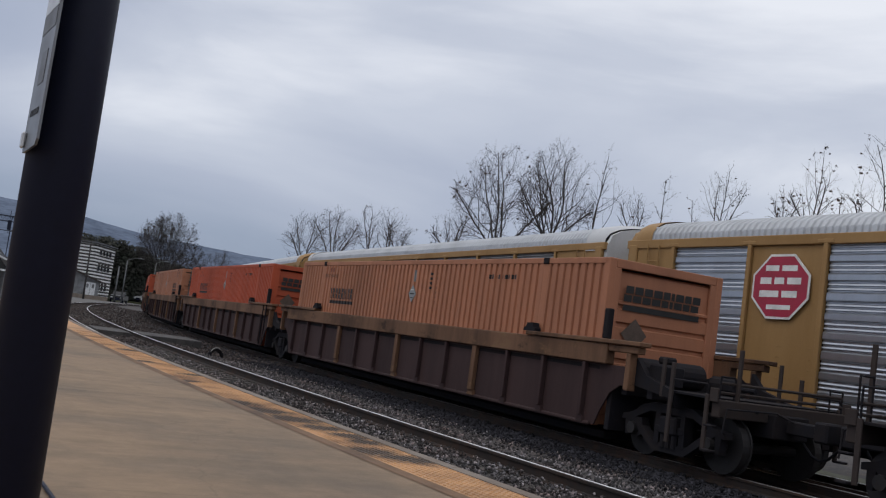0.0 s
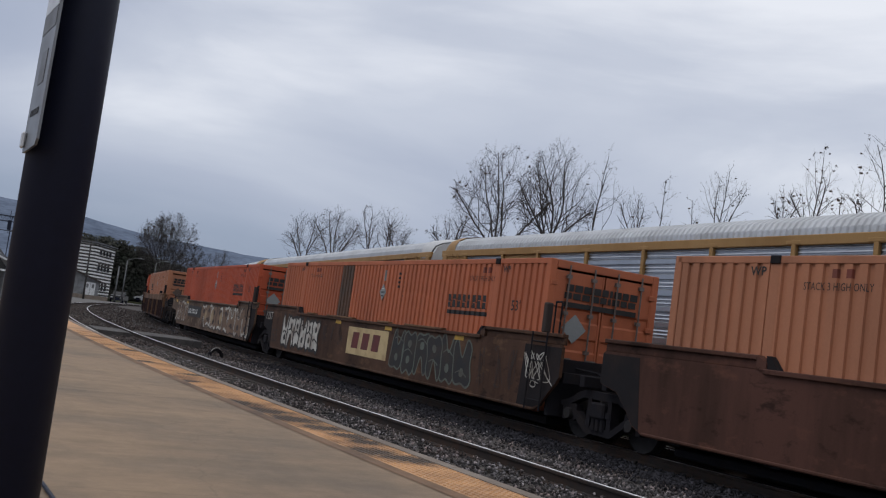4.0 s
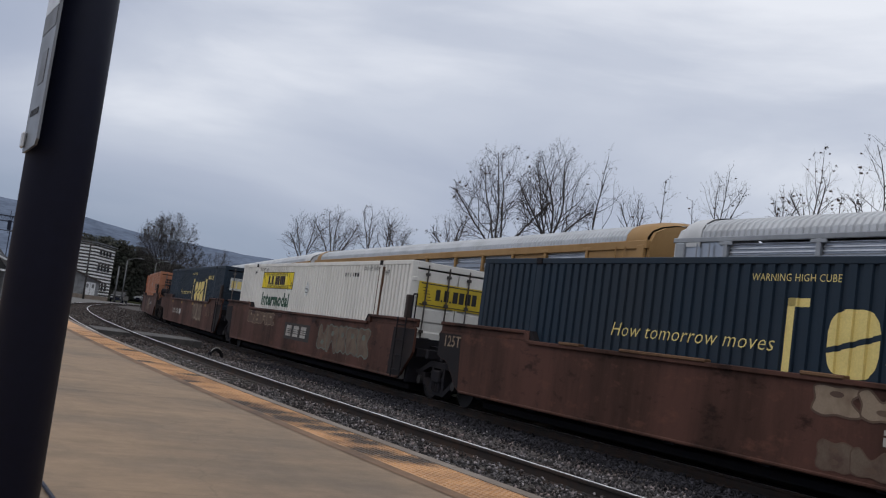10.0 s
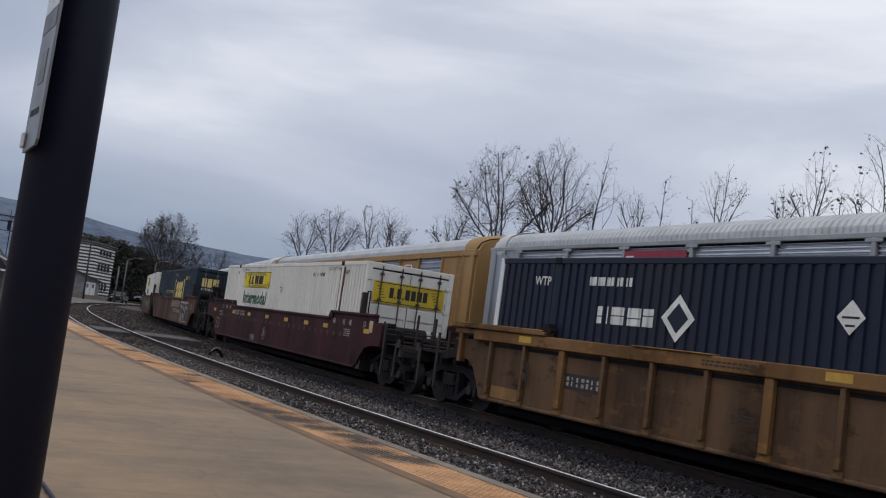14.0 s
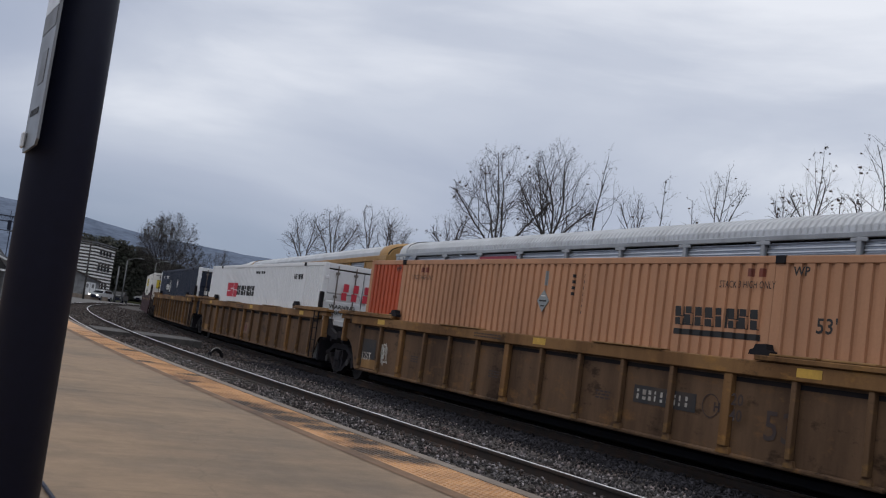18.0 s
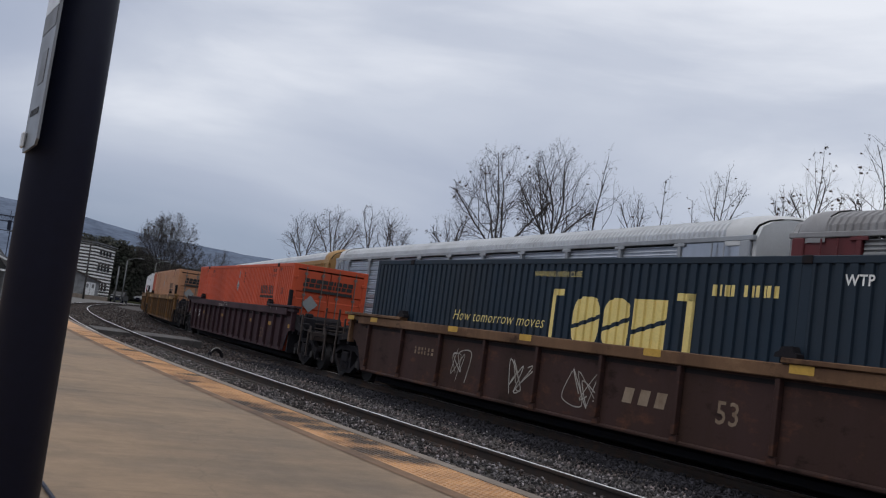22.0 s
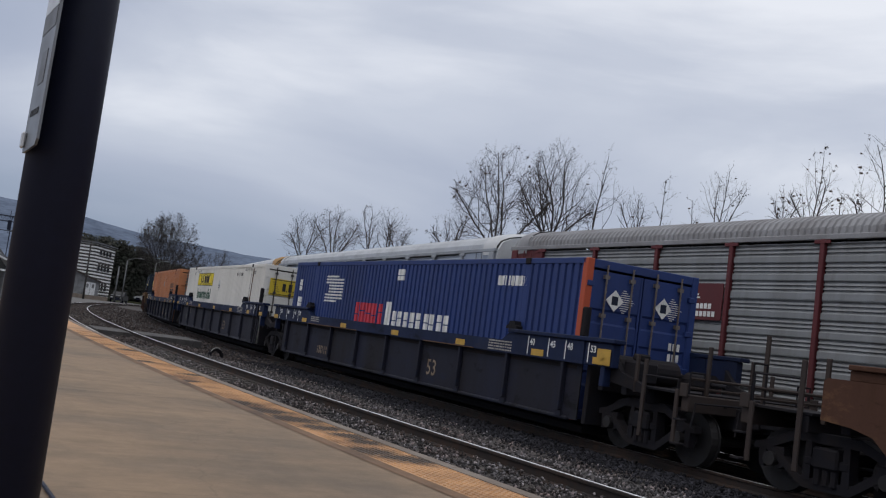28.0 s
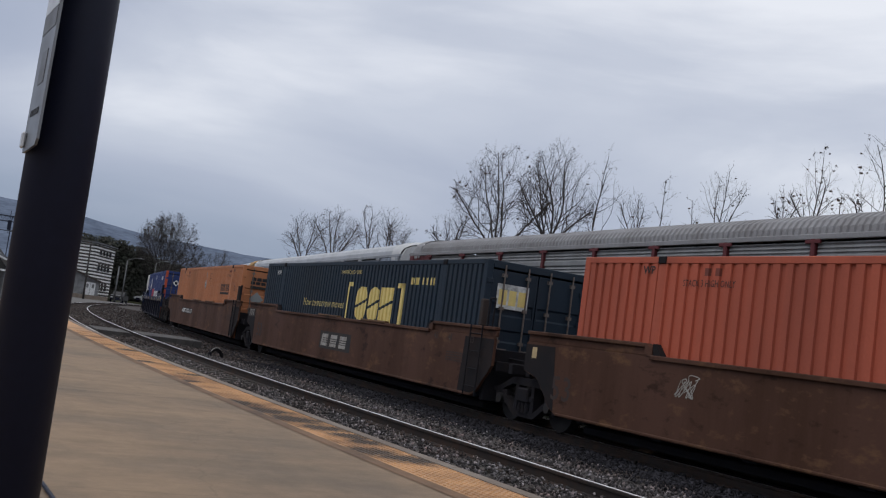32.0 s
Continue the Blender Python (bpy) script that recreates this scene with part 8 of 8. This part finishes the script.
# ---------------- vehicles ----------------
def car(name, label, category, body_m, lights, m, tall=1.7, long=4.6, wide=1.9, bed=False):
    c = thing(name, label, category, m=m)
    L, h = long / 2, wide / 2
    if bed:
        side = [(-L, 0.45), (L - 0.1, 0.45), (L, 0.7), (L - 0.05, 1.08), (L - 1.35, 1.2), (-L, 1.15)]
        top = [(L - 1.45, 1.19), (L - 2.1, tall), (L - 3.3, tall), (L - 3.5, 1.15)]
    else:
        side = [(-L, 0.42), (L - 0.1, 0.42), (L, 0.65), (L - 0.08, 0.95), (L - 1.2, 1.08), (-L + 0.1, 1.1), (-L, 0.8)]
        top = [(L - 1.25, 1.07), (L - 1.95, tall), (-L + 0.75, tall), (-L + 0.15, 1.09)]
    part("body", Geo().prism(side, -h, h, 0), body_m, c)
    part("cabin", Geo().prism([(y, z) for y, z in top], -h + 0.12, h - 0.12, 0), body_m, c)
    y0, y1 = top[0][0], top[1][0]
    g = Geo().quad((-h + 0.2, y0 - 0.02, 1.14), (h - 0.2, y0 - 0.02, 1.14), (h - 0.28, y1 + 0.03, tall - 0.1), (-h + 0.28, y1 + 0.03, tall - 0.1))
    for v in range(4):
        x, y, z = g.v[v]
        g.v[v] = (x, y + 0.05, z)
    part("windscreen", g, M_PANE, c)
    for s in (-1, 1):
        ys = [p[0] for p in top]
        part("side_window", Geo().prism([(top[0][0] - 0.2, 1.16), (top[1][0] - 0.02, tall - 0.12), (top[2][0] + 0.1, tall - 0.12), (top[3][0] + 0.2, 1.16)], s * (h - 0.118), s * (h - 0.112), 0), M_PANE, c)
        part("headlight", Geo().box(s * (h - 0.28) - 0.17, s * (h - 0.28) + 0.17, L - 0.06, L + 0.015, 0.68, 0.86, 0.03), lights, c)
        part("door_mirror", Geo().box(s * (h + 0.02) - 0.09, s * (h + 0.02) + 0.09, top[0][0] - 0.5, top[0][0] - 0.38, 1.12, 1.28, 0.02), body_m, c)
        for y in (L - 0.85, -L + 0.85):
            w = part("wheel", Geo().tube((s * (h - 0.22), y, 0.34), (s * (h + 0.01), y, 0.34), 0.34, sides=20), M_POST, c)
            part("rim", Geo().tube((s * (h + 0.005), y, 0.34), (s * (h + 0.025), y, 0.34), 0.2, sides=14), M_LAMP, w)
    part("grille", Geo().box(-0.5, 0.5, L - 0.04, L + 0.012, 0.5, 0.82, 0.02), M_POST, c)
    part("bumper", Geo().box(-h + 0.03, h - 0.03, L - 0.15, L + 0.05, 0.38, 0.55, 0.03), M_POST, c)
    return c


M_CARWHITE = mat("silver_white_car_paint", (0.42, 0.43, 0.45), 0.3, 0.1, dirt=0.1, scale=2, bump=0)
M_CARDARK = mat("black_car_paint", (0.012, 0.012, 0.014), 0.3, dirt=0.1, scale=2, bump=0)
M_LENS = mat("headlight_glass", (0.5, 0.5, 0.5), 0.15, dirt=0.05, bump=0)
suv = car("suv", "light silver sport utility vehicle with headlights on", "car", M_CARWHITE, glow("lit_headlight", (1.0, 0.95, 0.85), 3.0), pose(45.24, 172.15, YARD))
car("pickup_truck", "black pickup truck parked beside the street", "pickup", M_CARDARK, M_LENS, pose(36.6, 161.4, YARD, 0, 0, 158), 1.75, 5.4, 2.0, True)
car("parked_car", "pale car parked far up the street", "car", M_CARWHITE, M_LENS, pose(47.2, 186.0, YARD + 0.35, 0, 0, 120), 1.5)


# ---------------- hills ----------------
def hills():
    # aerial haze is put into the ridge's colour as a pale blue-grey
    m = mat("hazed_wooded_ridge", (0.135, 0.165, 0.225), 0.98, dirt=0.45, grime=(0.08, 0.10, 0.14), scale=0.012, fine=0.08, vary=0.3, bump=0.0, spec=0.0)
    az = [-40, -20, 0, 6, 7.7, 10.3, 11.8, 13.4, 14.9, 16.2, 17.8, 19.0, 21.3, 26, 35, 50, 75, 110]
    el = [3.2, 3.9, 4.5, 4.24, 4.15, 3.9, 3.68, 3.49, 3.39, 3.3, 3.25, 3.15, 3.12, 2.9, 2.6, 2.4, 2.0, 1.6]
    g = Geo()
    D = 2600
    for i in range(301):
        a = -40 + 150 * i / 300
        e = np.interp(a, az, el) + 0.05 * noise.noise((a * 0.7, 0.2, 0)) + 0.02 * noise.noise((a * 3.1, 1.2, 0))
        top = D * math.tan(radians(e))
        for d, z in ((D - 900, -6), (D - 600, top * 0.30), (D - 300, top * 0.68), (D, top), (D + 500, top * 0.5)):
            g.v.append((d * math.sin(radians(a)), d * math.cos(radians(a)), z))
    for i in range(300):
        for j in range(4):
            q = i * 5 + j
            g.f.append((q, q + 1, q + 6, q + 5))
    tagged(part("hills", g, m, smooth=True), "distant wooded ridge with blue-grey haze in its colour", "hills", kind="structure")


hills()


# ---------------- trees ----------------
M_BARK = mat("grey_brown_bark", (0.042, 0.036, 0.034), 0.95, dirt=0.4, grime=(0.065, 0.058, 0.055), scale=4, vary=0.2)
M_TWIG = mat("dark_twigs", (0.040, 0.034, 0.034), 0.95, dirt=0.2, scale=4)
M_LEAF = mat("dry_brown_leaves", (0.045, 0.026, 0.018), 0.9, dirt=0.2, scale=4, island=0.4)
M_NEEDLE = mat("dark_evergreen_needles", (0.030, 0.036, 0.026), 0.95, dirt=0.5, grime=(0.05, 0.042, 0.036), scale=0.35, island=0.45)


def bare_tree(x, y, z, H, W, seed, stems=3, balls=20, fork=0.5, twig=0.007, lean=0.0, open_out=1.0, thick=1.0, counts=(9, 6, 4), label="bare winter tree with a few dry seed clusters"):
    """A leafless tree: stems fan out from a fork and branch until they meet a rounded crown. fork: height of the fork; lean: metres by which the crown hangs over."""
    rnd = random.Random(seed)
    t = thing("tree", label, "tree", "bare trees behind the tracks", pose(x, y, z))
    trunk, crown, leaf = Geo(), Geo(), Geo()
    fz = H * fork
    cz, rz, rw = fz + (H - fz) * 0.46, (H - fz) * 0.55, W / 2
    over = Vector((0.86, -0.5, 0)) * lean
    tips = []

    def filled(p):
        k = (p.z - fz) / (H - fz)
        q = p - over * max(k, 0)
        return math.sqrt((q.x / rw) ** 2 + (q.y / rw) ** 2 + ((q.z - cz) / rz) ** 2)

    def grow(p, d, length, r, level):
        step = (0.34, 0.26, 0.24, 0.2)[level] * max(twig / 0.007, 1.0) ** 0.7
        n = max(2, min(14, int(length / step)))
        knots = [(p, d, r)]
        for k in range(n):
            w = (0.12, 0.20, 0.26, 0.3)[level]
            d = (d + Vector((rnd.uniform(-w, w), rnd.uniform(-w, w), rnd.uniform(-w, w) + (0.015, 0.05, 0.05, 0.03)[level]))).normalized()
            e = p + d * length / n
            r1 = max(r * (1 - 0.72 * (k + 1) / n), twig * 0.55)
            (trunk if level < 1 else crown).tube(p, e, knots[-1][2], r1, sides=6 if level < 1 else 3, caps=False)
            p = e
            knots.append((p, d, r1))
            if filled(p) > rnd.uniform(0.93, 1.05):
                break
        tips.append(p)
        if level == 3:
            return
        m = len(knots)
        kids = counts[level] + rnd.randint(-1, 1)
        turn = rnd.uniform(0, 6.28)
        for i in range(kids):
            u = 0.16 + 0.84 * (i + rnd.random() * 0.8) / kids
            q, dq, rq = knots[min(m - 1, int(u * m))]
            turn += 2.4 + rnd.uniform(-0.5, 0.5)
            side = dq.orthogonal().normalized()
            side.rotate(Matrix.Rotation(turn, 3, dq))
            nd = (dq + side * rnd.uniform(0.7, 1.25)).normalized()
            reach = length * rnd.uniform(0.38, 0.66) * (1.2 - 0.65 * u)
            if reach > 0.12:
                grow(q, nd, reach, max(rq * 0.55, twig * 0.8), level + 1)

    top = Vector((rnd.uniform(-0.1, 0.1), rnd.uniform(-0.1, 0.1), fz))
    trunk.tube((0, 0, -0.3), top, H * 0.014 * thick, H * 0.011 * thick, sides=8)
    for i in range(stems):
        a = 6.283 * (i + 0.25) / stems + rnd.uniform(-0.35, 0.35)
        tilt = open_out * rw / (H - fz) * (rnd.uniform(1.2, 2.3) if i % 3 else rnd.uniform(0.3, 0.9))
        if stems == 1:
            tilt = 0.08
        d = (Vector((math.cos(a) * tilt, math.sin(a) * tilt, 1)) + over / (H - fz) * 0.8).normalized()
        grow(top, d, (H - fz) * rnd.uniform(0.86, 1.05) * math.sqrt(1 + 0.4 * tilt * tilt), H * 0.0052 * thick, 0)
    for p in rnd.sample(tips, min(balls, len(tips))):
        s = rnd.uniform(0.045, 0.105)
        for _ in range(3):
            a = Vector((rnd.uniform(-1, 1), rnd.uniform(-1, 1), rnd.uniform(-1, 1))).normalized() * s
            b = a.orthogonal().normalized() * s * 0.75
            c = p + Vector((0, 0, -s)) + a * 0.3
            leaf.quad(c - a, c + b, c + a, c - b)
    part("trunk", trunk, M_BARK, t, smooth=True)
    tagged(part("crown", crown, M_TWIG, t), "fine bare branches", kind="stuff")
    if leaf.v:
        tagged(part("leaves", leaf, M_LEAF, t), "a few dry brown leaves and seed clusters", kind="stuff")


GZ = -0.75
# x, y, top, crown width, stems, clusters, fork height as a share, lean
for _i, (_x, _y, _h, _w, _st, _lv, _fk, _ln) in enumerate((
    (32.0, 77.7, 10.4, 3.4, 4, 4, 0.55, 0.00),
    (33.5, 74.8, 10.9, 3.9, 5, 8, 0.56, 0.00),
    (35.1, 71.9, 11.2, 2.0, 2, 6, 0.61, 0.00),
    (36.6, 71.1, 11.8, 2.4, 2, 2, 0.62, 0.00),
    (36.3, 69.1, 9.6, 2.5, 3, 4, 0.77, 0.81),
    (29.8, 49.8, 9.7, 2.4, 3, 12, 0.63, -0.10),
    (29.2, 44.2, 12.0, 5.0, 5, 42, 0.53, -0.24),
    (30.8, 41.9, 12.4, 3.7, 5, 30, 0.55, 0.24),
    (28.8, 35.8, 11.2, 1.5, 2, 4, 0.53, 0.68),
    (30.3, 34.6, 9.7, 1.5, 3, 6, 0.70, 0.00),
    (30.3, 33.2, 9.7, 0.7, 1, 4, 0.72, 0.41),
    (31.4, 32.2, 9.1, 0.4, 1, 3, 0.78, 0.00),
    (31.5, 30.7, 10.0, 2.0, 3, 8, 0.70, 0.10),
    (31.1, 26.8, 9.0, 1.0, 3, 16, 0.80, -0.09),
    (30.9, 25.4, 10.5, 1.7, 3, 26, 0.67, 0.09),
    (32.3, 25.2, 9.0, 0.6, 1, 3, 0.84, 0.00),
    (32.4, 23.5, 11.3, 2.6, 3, 24, 0.58, 0.13))):
    bare_tree(_x, _y, GZ, _h - GZ, _w, 300 + _i, _st, _lv, _fk, lean=_ln, twig=0.0075 if _y > 60 else 0.0048 if _i < 8 else 0.0042, thick=1.0 if _i < 8 else 0.62, counts=(11, 7, 5) if _i in (6, 7) else (9, 6, 4) if _i < 6 else (7, 4, 3))
bare_tree(49.6, 185.4, YARD, 16.9, 11.4, 140, 7, 0, fork=0.3, twig=0.022, thick=1.2, counts=(13, 9, 6), label="large bare winter tree with a rounded crown")
bare_tree(56.4, 197, YARD, 12.8, 9.0, 142, 7, 0, fork=0.25, twig=0.024, counts=(10, 7, 5), label="large bare winter tree with a rounded crown")
bare_tree(79.1, 247.7, YARD, 15.4, 7.5, 141, 5, 0, fork=0.3, twig=0.03, counts=(9, 6, 4), label="bare winter tree far up the line")


def evergreen(x, y, z, H, W, seed):
    rnd = random.Random(seed)
    t = thing("evergreen_tree", "dark dense evergreen tree behind the street", "tree", "evergreen trees", pose(x, y, z))
    part("trunk", Geo().tube((0, 0, -0.3), (0, 0, H * 0.9), H * 0.018, 0.03, sides=7), M_BARK, t)
    g = Geo()
    lobes = [(rnd.uniform(0, 6.283), 0.05 + 0.9 * i / 26, rnd.uniform(0.5, 1.1)) for i in range(26)]
    for i in range(5200):
        a, u, r = lobes[i % 26]
        env = W / 2 * min(1.0, 1.7 * (1 - u) + 0.12) * r
        c = Vector((env * 0.6 * math.cos(a), env * 0.6 * math.sin(a), H * u))
        p = c + Vector((rnd.gauss(0, 0.55), rnd.gauss(0, 0.55), rnd.gauss(0, 0.5))) * (0.5 + 0.11 * W)
        p.z = min(max(p.z, 0.2), H)
        s = rnd.uniform(0.2, 0.5)
        d = Vector((rnd.uniform(-1, 1), rnd.uniform(-1, 1), rnd.uniform(-0.6, 0.8))).normalized()
        w = d.orthogonal().normalized() * s * 0.55
        g.quad(p - d * s * 0.5, p + w, p + d * s, p - w)
    tagged(part("crown", g, M_NEEDLE, t), "dense dark evergreen foliage", kind="stuff")


for _i, (_x, _y, _h, _w) in enumerate(((38.9, 189, 11.4, 7.5), (42.3, 190, 11.2, 8.0), (35.6, 190, 11.4, 6.5), (45.5, 192, 10.6, 8.0), (40.5, 195, 11.6, 8.0), (48.5, 195, 9.6, 8.0), (52, 199, 9.2, 8.0), (33.0, 192, 11.2, 6.5), (56, 203, 8.8, 8.0), (60.5, 208, 8.6, 8.5), (66, 215, 9.0, 9.0), (72, 223, 9.0, 9.0))):
    evergreen(_x, _y, YARD, _h, _w, 200 + _i)


# ---------------- how things run ----------------
def on_line(s, off, half, zf, lift):
    a, b = s + half, s - half
    p, q = line(a, off, zf(a)), line(b, off, zf(b))
    d = p - q
    c = (p + q) / 2
    return pose(c.x, c.y, c.z + lift, math.degrees(math.atan2(d.z, math.hypot(d.x, d.y))), 0, -math.degrees(math.atan2(d.x, d.y)))


def spin_rows(y, s0, way, near, far, r=0.42):
    """Rows of a wheelset that rolls, keyed frame by frame while its car is in view."""
    times = [k / 30 for k in range(0, 961) if near < s0 + way(k / 30) < far]
    first, last = (times[0], times[-1]) if times else (0, 0)
    rows = []
    if first > 0.05:
        rows.append((0.0, pose(0, y, 0.42)))
        rows.append((first - 1 / 30, pose(0, y, 0.42)))
    a0 = way(first)
    step = 1 if way is advance else 4
    for t in times[::step]:
        rows.append((t, pose(0, y, 0.42, -math.degrees((way(t) - a0) / r) % 360)))
    end = rows[-1][1] if rows else pose(0, y, 0.42)
    if not rows:
        rows.append((0.0, end))
    if rows[-1][0] < 31.95:
        rows.append((rows[-1][0] + 1 / 30, end))
        rows.append((32.0, end))
    return rows


def motions():
    steps = [i * 0.5 for i in range(65)]
    for ob, s0, lift in TRAIN:
        walk(ob, [(t, on_line(s0 + advance(t), T2, 9.0, lambda s: Z2, lift)) for t in steps])
    for ob, s0 in RACKS:
        walk(ob, [(float(t), on_line(s0 + rack_advance(t), T3, 10.0, z3, 0.0)) for t in range(33)])
    for w, s0 in AXLES:
        walk(w, spin_rows(w.location.y, s0, advance, 0.0, 48.0))
    for w, s0 in RACKAX:
        walk(w, spin_rows(w.location.y, s0, rack_advance, -2.0, 36.0))
    drive = [(0.0, 45.24, 172.15, 140), (14.6, 45.24, 172.15, 140), (15.6, 43.07, 169.62, 140), (16.5, 39.54, 165.34, 140), (17.0, 37.34, 162.77, 140), (17.5, 35.2, 160.18, 140), (18.0, 32.96, 157.59, 139), (18.5, 30.55, 155.02, 138), (19.0, 28.61, 152.34, 140), (20.2, 24.55, 147.98, 137), (21.0, 23.2, 146.5, 137), (32.0, 23.2, 146.5, 137)]
    walk(suv, [(t, pose(x, y, YARD, 0, 0, a)) for t, x, y, a in drive])


motions()
